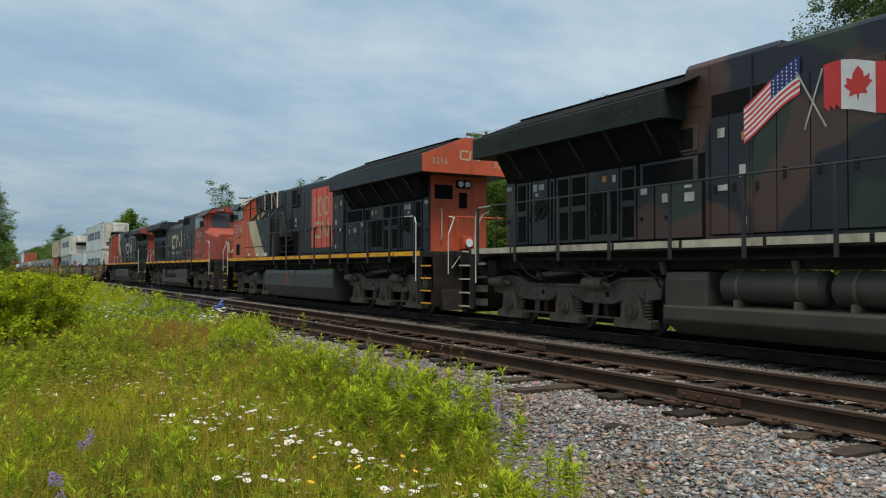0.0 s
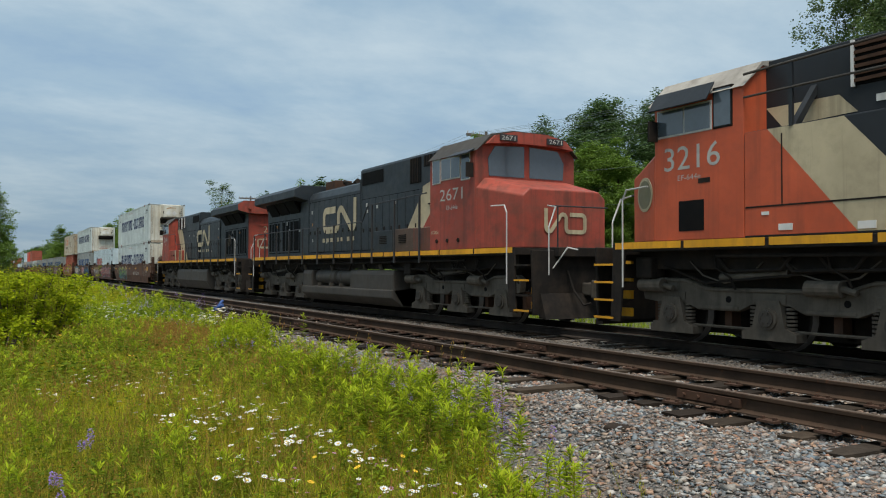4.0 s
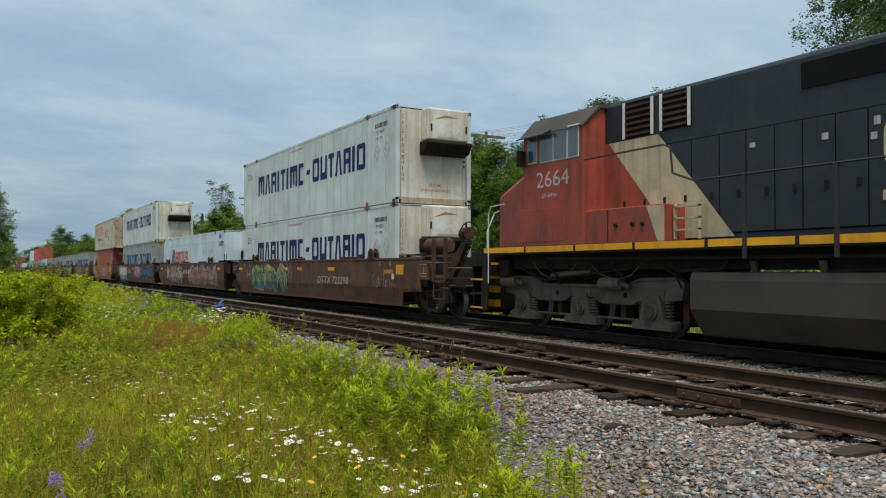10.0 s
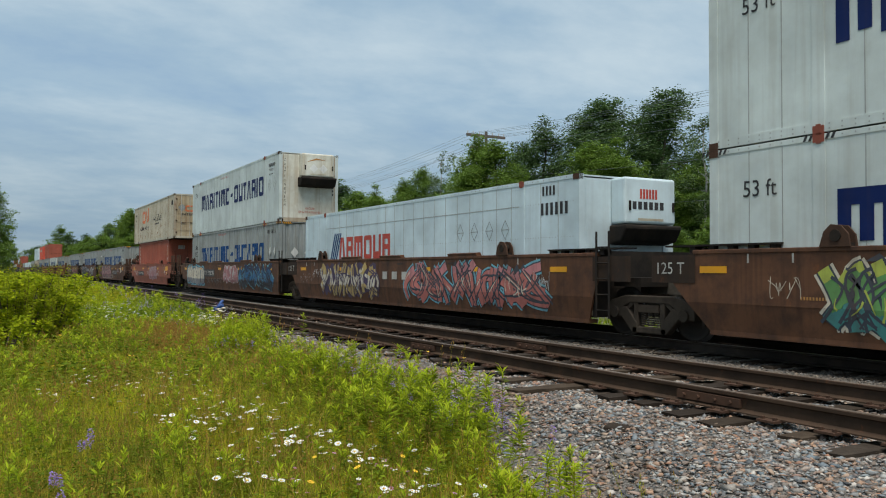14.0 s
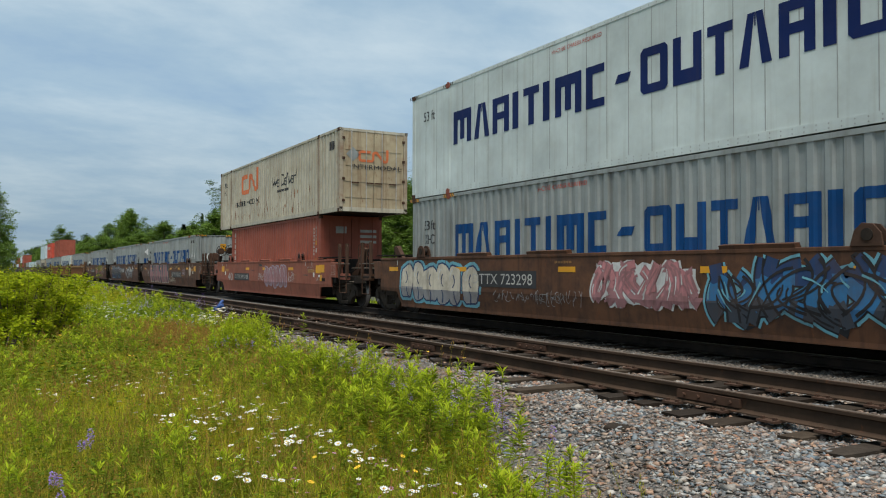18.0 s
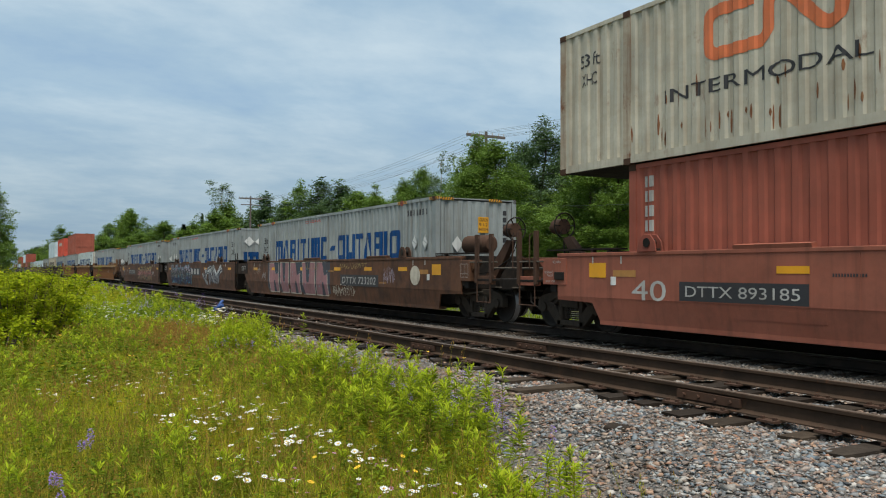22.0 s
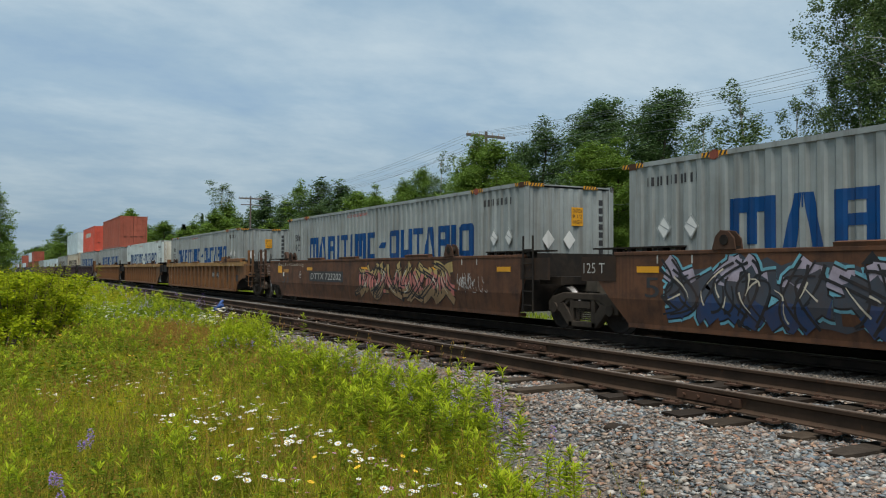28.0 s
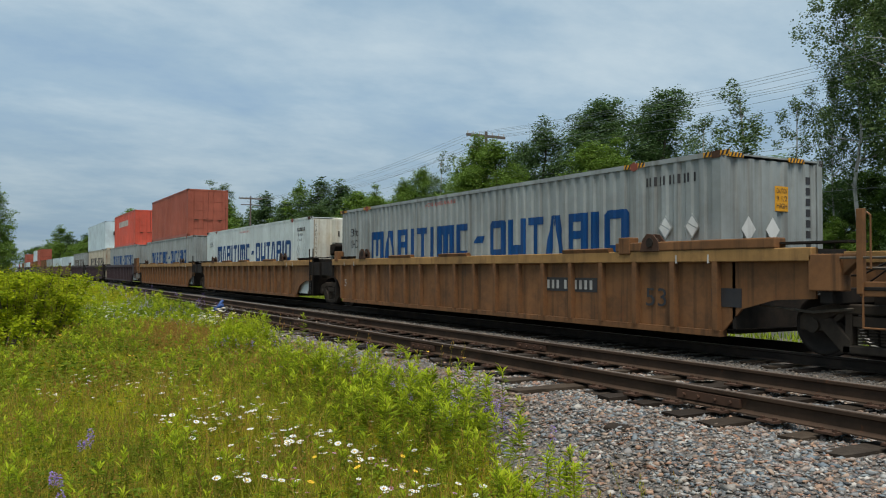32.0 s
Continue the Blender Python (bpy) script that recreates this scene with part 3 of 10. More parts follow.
# ---- the ground ----
def ground_height(x, y):
    """Rolling grass in front, a low ballast bank under the tracks, flat land behind."""
    x, y = np.asarray(x, float), np.asarray(y, float)
    h = -0.36 + 0.05 * np.sin(x * 0.31 + 1.0) * np.cos(y * 0.5) + 0.04 * np.sin(x * 0.83 + y * 0.9)
    edge = np.where(x > -6.0, 3.0 + (-x - 3.0) * 0.3, 3.9)
    edge = np.clip(edge, 2.8, 3.9)
    s = np.clip((y - edge) / 1.1, 0, 1)
    s = s * s * (3 - 2 * s)
    h = h * (1 - s) + (-0.095) * s
    s2 = np.clip((y - 8.4) / 1.0, 0, 1)
    h = h * (1 - s2) + (-0.23) * s2
    s3 = np.clip((y - 13.6) / 2.0, 0, 1)
    s3 = s3 * s3 * (3 - 2 * s3)
    h = h * (1 - s3) + (-0.62) * s3
    return h


def build_ground():
    xs = np.concatenate([-np.geomspace(2500, 45, 46), np.arange(-44, 6.1, 0.4), np.geomspace(8, 2500, 26)])
    ys = np.concatenate([-np.geomspace(2500, 3, 26), np.arange(-2, 18, 0.25), np.geomspace(18.5, 2500, 40)])
    gx, gy = np.meshgrid(xs, ys)
    gz = ground_height(gx, gy)
    v = np.stack([gx, gy, gz], -1).reshape(-1, 3)
    nx = len(xs)
    i = (np.arange(len(ys) - 1)[:, None] * nx + np.arange(nx - 1)[None]).ravel()
    f = np.stack([i, i + 1, i + nx + 1, i + nx], -1)
    ob = new("ground", fast_mesh("ground", v, f, M_GROUND, True))
    return tagged(ob, "weedy soil and crushed stone trackside ground", "ground", kind="structure")


build_ground()

RNG = np.random.default_rng(7)


TIE_SPOTS = []          # where ties lie, so that no stone covers them


def stones(n, xr, yr, size, mat, name, label, keep=None, lift=0.0, dens=None):
    """Loose broken stones lying on the ground: skewed blocks with sharp edges."""
    x = RNG.uniform(*xr, n); y = RNG.uniform(*yr, n)
    if keep is not None:
        k = keep(x, y)
        x, y = x[k], y[k]
    if TIE_SPOTS:
        free = np.ones(len(x), bool)
        for tx, ya, yb in TIE_SPOTS:
            if xr[0] < tx < xr[1]:
                free &= ~((np.abs(x - tx) < 0.125) & (y > ya) & (y < yb)) | (RNG.random(len(x)) < 0.3)
        x, y = x[free], y[free]
    n = len(x)
    z = ground_height(x, y) + RNG.uniform(-0.014, 0.014, n) + lift
    ring = np.array([(math.cos(t), math.sin(t), 0.0) for t in (0.2, 1.7, 3.1, 4.6)])
    f = np.array([(0, 1, 4), (1, 2, 4), (2, 3, 4), (3, 0, 4), (1, 0, 5), (2, 1, 5), (3, 2, 5), (0, 3, 5)])
    vs, fs, off = [], [], 0
    for var in range(24):
        sel = np.arange(var, n, 24)
        shape = np.concatenate([ring * RNG.uniform(0.55, 1.25, (4, 1)) + RNG.uniform(-0.3, 0.3, (4, 3)), [(RNG.uniform(-.5, .5), RNG.uniform(-.5, .5), RNG.uniform(0.6, 1.0)), (RNG.uniform(-.3, .3), RNG.uniform(-.3, .3), -0.8)]])
        sz = (size[0] + (size[1] - size[0]) * RNG.random(len(sel)) ** 3.2)[:, None] * RNG.uniform(0.65, 1.35, (len(sel), 3)) * np.array([1.25, 0.85, 0.5])
        v, ff = many(shape, f, np.stack([x[sel], y[sel], z[sel]], -1), sz, RNG.uniform(0, 6.28, len(sel)), RNG.uniform(-0.7, 0.7, len(sel)))
        vs.append(v); fs.append(ff + off); off += len(v)
    ob = new(name, fast_mesh(name, np.concatenate(vs), np.concatenate(fs), mat))
    return tagged(ob, label, "ballast", kind="stuff")


def grass_edge(x):
    """Where the weeds give way to stone."""
    x = np.asarray(x, float)
    e = np.interp(x, [-150, -60, -30, -22, -16, -12.5, -9.5, -7.5, -5.6, -4.7, -3.5, 0], [5.6, 5.5, 5.2, 4.9, 4.5, 4.1, 4.2, 3.95, 3.3, 3.0, 3.1, 2.8])
    return e + 0.18 * np.sin(x * 2.1) + 0.12 * np.sin(x * 5.3 + 1)


# ---- the two tracks ----
def rail_profile():
    return [(-0.07, 0.0), (0.07, 0.0), (0.07, 0.012), (0.012, 0.035), (0.012, 0.125), (0.036, 0.14), (0.036, 0.168), (0.03, 0.172), (-0.03, 0.172), (-0.036, 0.168), (-0.036, 0.14), (-0.012, 0.125), (-0.012, 0.035), (-0.07, 0.012)]


def build_track(name, yc, ztop, x0, x1, web, head, label):
    track = empty(name, (0, yc, ztop - 0.172), label, "railway track", kind="structure")
    for s in (-1, 1):
        b = B()
        pr = [(q[0] + s * 0.7535, q[1]) for q in rail_profile()]
        cuts = np.arange(x0, x1 + 1, 12.0)
        for a, c in zip(cuts[:-1], cuts[1:]):
            b.prism(pr, "x", a, c - 0.006)
        part("rail", b, web, track)
        part("rail_head", B().box(x0, x1, s * 0.7535 - 0.028, s * 0.7535 + 0.028, 0.171, 0.1745), head, track, "worn running surface of the rail")
    return track


siding = build_track("siding_track", SIDING_Y, SIDING_Z, -420.0, 24.0, M_RAIL, M_RAILTOP, "rusty siding track on weathered wooden ties")
main = build_track("main_track", TRACK_Y, 0.0, -900.0, 60.0, M_RAIL_MAIN, M_RAILTOP_MAIN, "main line track with polished rail heads")

tie_rng = random.Random(5)


def tie_mesh(seed):
    r = random.Random(seed)
    b = B()
    n, hw = 6, 0.115
    ys = [-1.3 + 2.6 * i / n for i in range(n + 1)]
    rings = [[(-hw + r.uniform(-.012, .012), -0.17), (hw + r.uniform(-.012, .012), -0.17), (hw + r.uniform(-.018, .012), -0.012 + r.uniform(-.012, .006)), (-hw + r.uniform(-.012, .018), -0.012 + r.uniform(-.012, .006))] for _ in ys]
    vs = [(q[0], y + (r.uniform(-.03, .03) if i in (0, n) else 0), q[1]) for i, (y, ring) in enumerate(zip(ys, rings)) for q in ring]
    fs = [(0, 1, 2, 3), (4 * n, 4 * n + 3, 4 * n + 2, 4 * n + 1)]
    for i in range(n):
        fs += [(4 * i + k, 4 * i + (k + 1) % 4, 4 * i + 4 + (k + 1) % 4, 4 * i + 4 + k) for k in range(4)]
    b.add(vs, fs)
    me = bpy.data.meshes.new("tie")
    me.from_pydata(b.v, [], b.f)
    recalc(me)
    me.materials.append(M_TIE)
    return me


TIES = [tie_mesh(i) for i in range(8)]
TIEPLATE = B().box(-0.09, 0.09, -0.17, 0.17, -0.012, 0.008)
for sx in (-0.06, 0.06):
    for sy in (-0.12, 0.1):
        TIEPLATE.box(sx - 0.014, sx + 0.014, sy - 0.014, sy + 0.014, 0.008, 0.032)
PLATE_ME = bpy.data.meshes.new("tie_plate")
PLATE_ME.from_pydata(TIEPLATE.v, [], TIEPLATE.f)
PLATE_ME.materials.append(M_RUST)


def lay_ties(track, yc, x0, x1, step, near_shift, spots):
    x = x1
    while x > x0:
        ob = new("tie", TIES[tie_rng.randrange(8)])
        ob.parent = track
        xx, yy = x + tie_rng.uniform(-.05, .05), tie_rng.uniform(-near_shift, 0.16)
        for sx, sy in spots:
            if abs(sx - x) < step * 0.5:
                xx, yy = sx, sy
        ob.location = (xx, yy, tie_rng.uniform(-.034, -.004))
        ob.rotation_euler = (0, 0, radians(tie_rng.uniform(-2.2, 2.2)))
        TIE_SPOTS.append((xx, yc + yy - 1.27, yc + yy + 1.27))
        x -= step * tie_rng.uniform(0.96, 1.04)


lay_ties(siding, SIDING_Y, -62.0, -0.9, 0.56, 0.10, ((-3.75, -0.05), (-4.35, 0.18), (-4.98, 0.04), (-5.5, 0.08), (-6.1, 0.22), (-6.85, 0.3), (-7.35, -0.42), (-10.3, 0.2)))
lay_ties(main, TRACK_Y, -40.0, 3.0, 0.54, 0.05, ())
for x in np.arange(-24.3, 0, 0.56):
    for s in (-1, 1):
        pl = new("tie_plate", PLATE_ME)
        pl.parent = siding
        pl.location = (float(x), s * 0.7535, -0.002)
# bolted joint bars on the siding's rails
for x, s in ((-5.45, -1), (-11.2, -1), (-10.4, 1), (-16.9, -1), (-17.6, 1)):
    b = B().box(-0.38, 0.38, -0.05, -0.014, 0.04, 0.12)
    for k in (-0.28, -0.1, 0.1, 0.28):
        b.cyl((k, -0.075, 0.08), (k, -0.04, 0.08), 0.017, 6)
    part("joint_bar", b, M_RUST, siding, "bolted rusty steel joint bar", loc=(x, s * 0.7535, 0))
scrap = part("blue_litter", B().cyl((0, 0, 0.05), (0.28, 0.05, 0.16), 0.06, 8).cyl((0.1, 0, 0.1), (0.12, 0.16, 0.3), 0.05, 8).box(-0.15, 0.1, -0.06, 0.06, 0.0, 0.1), M_BLUE_LITTER, None, bevel=0.02)
scrap.matrix_world = pose(-23.6, 5.75, 0.06, 0, 0, 20)
tagged(scrap, "crumpled blue plastic litter beside the siding", "litter")


BED = lambda x, y: (y > grass_edge(x) - 0.45 + 0.3 * np.sin(x * 3)) & (x * 0.5 + y > -3.5)
stones(115000, (-9.5, -1.2), (2.6, 8.9), (0.009, 0.048), M_STONE, "ballast", "grey and tan crushed stone ballast beside the siding", keep=BED)
stones(34000, (-18, -9.4), (3.6, 8.9), (0.013, 0.048), M_STONE, "ballast", "grey and tan crushed stone ballast beside the siding", keep=BED)
stones(20000, (-38, -17.9), (4.6, 8.8), (0.022, 0.06), M_STONE, "ballast", "grey and tan crushed stone ballast beside the siding", keep=lambda x, y: y > grass_edge(x) - 0.4)
stones(30000, (-30, -2), (8.4, 11.0), (0.014, 0.045), M_STONE_MAIN, "ballast", "brownish crushed stone ballast between the two tracks")
for x, y, r, k in ((-5.3, 4.75, 20, 0.9),):
    st = part("tie_splinter", B().prism([(-0.12, -0.04), (0.1, -0.05), (0.13, 0.03), (0.02, 0.055), (-0.11, 0.04)], "x", -0.16, 0.17), M_TIE, None, bevel=0.02)
    st.matrix_world = pose(x, y, -0.10, 6, 4, r)
    st.scale = (k, k * 0.8, k * 0.6)
    tagged(st, "broken weathered tie splinter lying on the ballast", "timber")


# ---- plants in front ----
def blade_field(n, sampler, h, w, name, label, mat, bend=0.5, seg=3):
    x, y = sampler(n)
    n = len(x)
    z = ground_height(x, y)
    hh = RNG.uniform(h[0], h[1], n); ww = RNG.uniform(w[0], w[1], n)
    az = RNG.uniform(0, 6.28, n); bd = RNG.uniform(0.1, bend, n) * hh
    dx, dy = np.cos(az), np.sin(az)
    vs = []
    for k in range(seg + 1):
        t = k / seg
        cx, cy, cz = x + dx * bd * t * t, y + dy * bd * t * t, z + hh * (t - 0.12 * bend * t * t)
        half = ww * (1 - t) ** 0.7 * 0.5 + 0.0004
        for s in (-1, 1):
            vs.append(np.stack([cx - dy * half * s, cy + dx * half * s, cz], -1))
    v = np.stack(vs, 1)
    k = 2 * (seg + 1)
    f = np.array([(2 * i, 2 * i + 1, 2 * i + 3, 2 * i + 2) for i in range(seg)])
    f = (f[None] + (np.arange(n) * k)[:, None, None]).reshape(-1, 4)
    ob = new(name, fast_mesh(name, v.reshape(-1, 3), f, mat))
    return tagged(ob, label, "grass", kind="stuff")


def meadow(x0, x1, dens_power=1.0, side=0.25):
    """Points in the meadow between distances x0 and x1 along -x, thick near the camera."""
    def f(n):
        d = x0 + (x1 - x0) * RNG.random(n) ** dens_power
        x = -d
        lo = np.full(n, -1.2) - 0.02 * d
        hi = grass_edge(x)
        y = lo + (hi - lo) * RNG.random(n)
        return x, y
    return f


def tufts(sampler, per, sigma):
    """Gather a sampler's points into tufts."""
    def f(n):
        x, y = sampler(n // per)
        k = RNG.integers(0, len(x), n)
        return x[k] + RNG.normal(0, sigma, n), y[k] + RNG.normal(0, sigma, n)
    return f


blade_field(70000, tufts(meadow(2.6, 9, 0.9), 16, 0.07), (0.10, 0.40), (0.003, 0.008), "grass", "tall green summer grass beside the ballast", M_GRASS, 0.8)
blade_field(60000, tufts(meadow(8, 20, 0.9), 16, 0.10), (0.14, 0.46), (0.005, 0.012), "grass", "tall green summer grass beside the ballast", M_GRASS, 0.8)
blade_field(40000, tufts(meadow(19, 60, 0.7), 20, 0.14), (0.22, 0.55), (0.010, 0.026), "grass", "tall green summer grass beside the ballast", M_GRASS, 0.7, 2)
blade_field(24000, meadow(58, 260, 0.6), (0.3, 0.7), (0.05, 0.12), "grass", "tall green summer grass beside the ballast", M_GRASS, 0.6, 2)


blade_field(22000, tufts(lambda n: (RNG.uniform(-3.0, 5.0, n), RNG.uniform(-4.5, 2.6, n)), 14, 0.08), (0.08, 0.22), (0.004, 0.010), "grass", "trodden short grass round the filming spot", M_GRASS, 1.2, 2)
blade_field(14000, tufts(lambda n: (RNG.uniform(-24.0, -3.0, n), RNG.uniform(-5.5, -1.2, n)), 14, 0.1), (0.15, 0.4), (0.008, 0.018), "grass", "tall green summer grass beside the ballast", M_GRASS, 1.2, 2)


def far_side(n):
    x = -RNG.uniform(4, 120, n) ** 1.0
    y = np.where(RNG.random(n) < 0.4, RNG.uniform(15.8, 19.6, n), RNG.uniform(23.6, 30, n))
    return x, y


blade_field(34000, far_side, (0.12, 0.4), (0.02, 0.05), "grass", "rough grass verge beyond the main track", M_WEED, 1.1, 2)


def clusters(centres, n, spread):
    c = np.array(centres)
    k = RNG.integers(0, len(c), n)
    p = c[k] + RNG.normal(0, 1, (n, 2)) * spread
    return p[:, 0], p[:, 1]


DRY = np.array([0.75, 0.3])
blade_field(7500, lambda n: clusters([(-16.2, 3.0), (-15.0, 2.7), (-15.2, 3.2), (-16.6, 3.3), (-14.4, 2.9)], n, DRY), (0.30, 0.48), (0.006, 0.013), "dry_grass", "reddish dry seed heads among the green grass", M_GRASS_DRY, 0.8)
blade_field(2600, lambda n: clusters([(-10.5, 1.3), (-9.5, 1.7), (-18, 3.2), (-22, 3.0), (-7.2, 1.9), (-6, 1.5), (-5.4, 2.0)], n, np.array([0.9, 0.4])), (0.3, 0.5), (0.003, 0.007), "dry_grass", "reddish dry seed heads among the green grass", M_GRASS_DRY, 0.7)


def seed_stalks(n, sampler, hr, mat, name, label, size=0.012):
    """Thin upright culms that end in a loose panicle of small grains."""
    x, y = sampler(n)
    n = len(x)
    z, h = ground_height(x, y), RNG.uniform(*hr, n)
    lean = RNG.normal(0, 0.10, (n, 2))
    az = RNG.uniform(0, 6.28, n)
    w = 0.0016
    stem = []
    for tt in (0.0, 0.5, 1.0):
        for o in (-1, 1):
            k = w * (1.25 - tt * 0.5)
            stem.append(np.stack([x + lean[:, 0] * h * tt * tt + o * k * np.cos(az), y + lean[:, 1] * h * tt * tt + o * k * np.sin(az), z + h * tt], -1))
    v = np.stack(stem, 1).reshape(-1, 3)
    f = (np.array([(0, 1, 3, 2), (2, 3, 5, 4)])[None] + (np.arange(n) * 6)[:, None, None]).reshape(-1, 4)
    tagged(new("grass_culms", fast_mesh("grass_culms", v, f, M_WEED_STEM)), "thin upright grass culms", "grass", kind="stuff")
    per = 14
    tt = RNG.uniform(0.76, 1.02, (n, per))
    rad = (1.04 - tt) * 0.16 * h[:, None]
    a = RNG.uniform(0, 6.28, (n, per))
    p = np.stack([x[:, None] + lean[:, :1] * h[:, None] * tt ** 2 + rad * np.cos(a), y[:, None] + lean[:, 1:] * h[:, None] * tt ** 2 + rad * np.sin(a), z[:, None] + h[:, None] * tt], -1).reshape(-1, 3)
    v, f = many([(0, -0.14, 0), (0.14, 0, 0.5), (0, 0.14, 1.0), (-0.14, 0, 0.5)], [(0, 1, 2, 3)], p, RNG.uniform(0.7, 1.4, (n * per, 1)) * size, a.reshape(-1), RNG.uniform(-.4, .4, n * per))
    return tagged(new(name, fast_mesh(name, v, f, mat)), label, "grass", kind="stuff")


seed_stalks(1500, tufts(meadow(3.0, 9, 0.9), 7, 0.16), (0.30, 0.56), M_GRASS_DRY, "seed_heads", "reddish brown grass seed heads on thin culms", 0.016)
seed_stalks(1700, tufts(meadow(8, 17, 0.9), 8, 0.25), (0.36, 0.62), M_GRASS_DRY, "seed_heads", "reddish brown grass seed heads on thin culms", 0.024)
seed_stalks(900, lambda n: clusters([(-15.8, 2.9), (-15.2, 3.2), (-14.6, 2.7), (-16.4, 3.3), (-17.2, 3.0)], n, np.array([0.8, 0.3])), (0.34, 0.58), M_GRASS_DRY, "seed_heads", "reddish brown grass seed heads on thin culms", 0.03)
seed_stalks(900, tufts(meadow(3.0, 8, 0.9), 6, 0.16), (0.25, 0.48), M_GRASS, "seed_heads", "green grass heads on thin culms", 0.016)


def weeds(n, sampler, hr, leaf, mat, name, label, leaves=26, rise=0.35, stem=True, tips=None):
    """Upright stalks set with narrow leaves all the way up, in a brighter tuft at the top."""
    x, y = sampler(n)
    n = len(x)
    h = RNG.uniform(*hr, n)
    z = ground_height(x, y)
    lean = RNG.normal(0, 0.13, (n, 2))

    def whorl(count, t0, t1, scale, lift, material, title):
        t = t0 + (t1 - t0) * RNG.random((n, count)) ** 0.8
        az = RNG.uniform(0, 6.28, (n, count))
        size = leaf * scale * (1.2 - 0.55 * t) * RNG.uniform(0.6, 1.3, (n, count))
        at = [x[:, None] + lean[:, :1] * t * h[:, None], y[:, None] + lean[:, 1:] * t * h[:, None], z[:, None] + t * h[:, None]]
        shape = np.array([(0, 0, 0), (0.42, 0.11, 0.42 * lift + 0.06), (1.0, 0, lift * 0.75), (0.42, -0.11, 0.42 * lift + 0.06)])
        v, f = many(shape, [(0, 1, 2, 3)], np.stack(at, -1).reshape(-1, 3), size.reshape(-1, 1), az.reshape(-1), RNG.uniform(-0.3, 0.3, n * count))
        return tagged(new(title, fast_mesh(title, v, f, material)), label, "weeds", kind="stuff")

    ob = whorl(leaves, 0.1, 0.97, 1.0, rise, mat, name)
    if tips:
        whorl(14, 0.82, 1.02, 0.95, 1.1, tips, "weed_tips")
    if stem:
        a = RNG.uniform(0, 6.28, n)
        r = 0.0025
        vs = np.stack([np.stack([x + r * np.cos(a + o) + lean[:, 0] * h * tt, y + r * np.sin(a + o) + lean[:, 1] * h * tt, z + h * tt], -1) for tt in (0, 1) for o in (0, 2.1, 4.2)], 1)
        ff = np.array([(0, 1, 4, 3), (1, 2, 5, 4), (2, 0, 3, 5)])
        ff = (ff[None] + (np.arange(n) * 6)[:, None, None]).reshape(-1, 4)
        tagged(new("weed_stems", fast_mesh("weed_stems", vs.reshape(-1, 3), ff, M_WEED_STEM)), "thin stems of the roadside weeds", "weeds", kind="stuff")
    return ob


EDGE_SPOTS = [(-13.2, 3.7), (-12.6, 3.5), (-13.8, 3.9), (-8.8, 3.5), (-7.8, 3.4), (-10.0, 3.6), (-7.0, 3.7), (-6.9, 4.0), (-6.3, 3.5), (-8.3, 3.0), (-6.6, 3.0), (-5.6, 3.1)]
weeds(320, lambda n: clusters(EDGE_SPOTS, n, np.array([0.45, 0.28])), (0.36, 0.74), 0.10, M_WEED, "tall_weeds", "tall leafy weeds growing along the ballast edge", 40, tips=M_WEED_TIP)
weeds(45, lambda n: clusters([(-13.5, 3.75), (-13.2, 3.6), (-12.9, 3.9)], n, np.array([0.22, 0.16])), (0.6, 0.95), 0.09, M_WEED_TIP, "tall_weeds", "tall leafy weeds growing along the ballast edge", 60, tips=M_WEED_TIP)
weeds(40, lambda n: clusters([(-5.2, 3.25), (-4.1, 2.85), (-6.0, 3.6), (-4.4, 3.4)], n, np.array([0.12, 0.1])), (0.25, 0.42), 0.09, M_WEED_TIP, "weeds", "bright green weeds sprouting in the ballast", 30, tips=M_WEED_TIP)
weeds(430, tufts(meadow(3.2, 9, 0.9), 4, 0.16), (0.22, 0.56), 0.078, M_WEED, "weeds", "leafy green weeds among the grass", 30, tips=M_WEED_TIP)
weeds(620, tufts(meadow(8.5, 19, 0.9), 4, 0.25), (0.26, 0.62), 0.10, M_WEED, "weeds", "leafy green weeds among the grass", 26, tips=M_WEED_TIP)
weeds(600, tufts(meadow(18, 48, 0.9), 8, 0.4), (0.3, 0.6), 0.13, M_WEED, "weeds", "leafy green weeds among the grass", 22, stem=False, tips=M_WEED_TIP)
weeds(700, lambda n: clusters([(-12.8, 3.2), (-12.2, 3.5), (-7.9, 3.3), (-7.1, 3.4), (-6.3, 3.1), (-8.6, 3.1), (-5.3, 2.7), (-6.2, 0.5), (-7.5, 0.6), (-5.4, 0.4)], n, np.array([0.5, 0.35])), (0.18, 0.42), 0.05, M_WEED_DARK, "vetch", "dark green vetch tangled in the grass", 34, stem=False)


def mounds(n, sampler, r, per, size, mat, name, label, lift=0.1):
    x, y = sampler(n)
    n = len(x)
    rr = RNG.uniform(r[0], r[1], n)
    d = RNG.normal(0, 1, (n, per, 3))
    d /= np.linalg.norm(d, axis=2)[:, :, None]
    d[:, :, 2] = np.abs(d[:, :, 2])
    k = RNG.uniform(0.5, 1.0, (n, per, 1))
    p = np.stack([x, y, ground_height(x, y) + lift], -1)[:, None] + d * k * rr[:, None, None]
    p = p.reshape(-1, 3)
    v, f = many([(-0.5, 0, 0), (0, 0.3, 0.05), (0.5, 0, -0.05), (0, -0.3, 0.05)], [(0, 1, 2, 3)], p, RNG.uniform(size[0], size[1], (len(p), 1)), RNG.uniform(0, 6.28, len(p)), RNG.uniform(-0.9, 0.9, len(p)))
    tagged(new(name, fast_mesh(name, v, f, mat)), label, "weeds", kind="stuff")


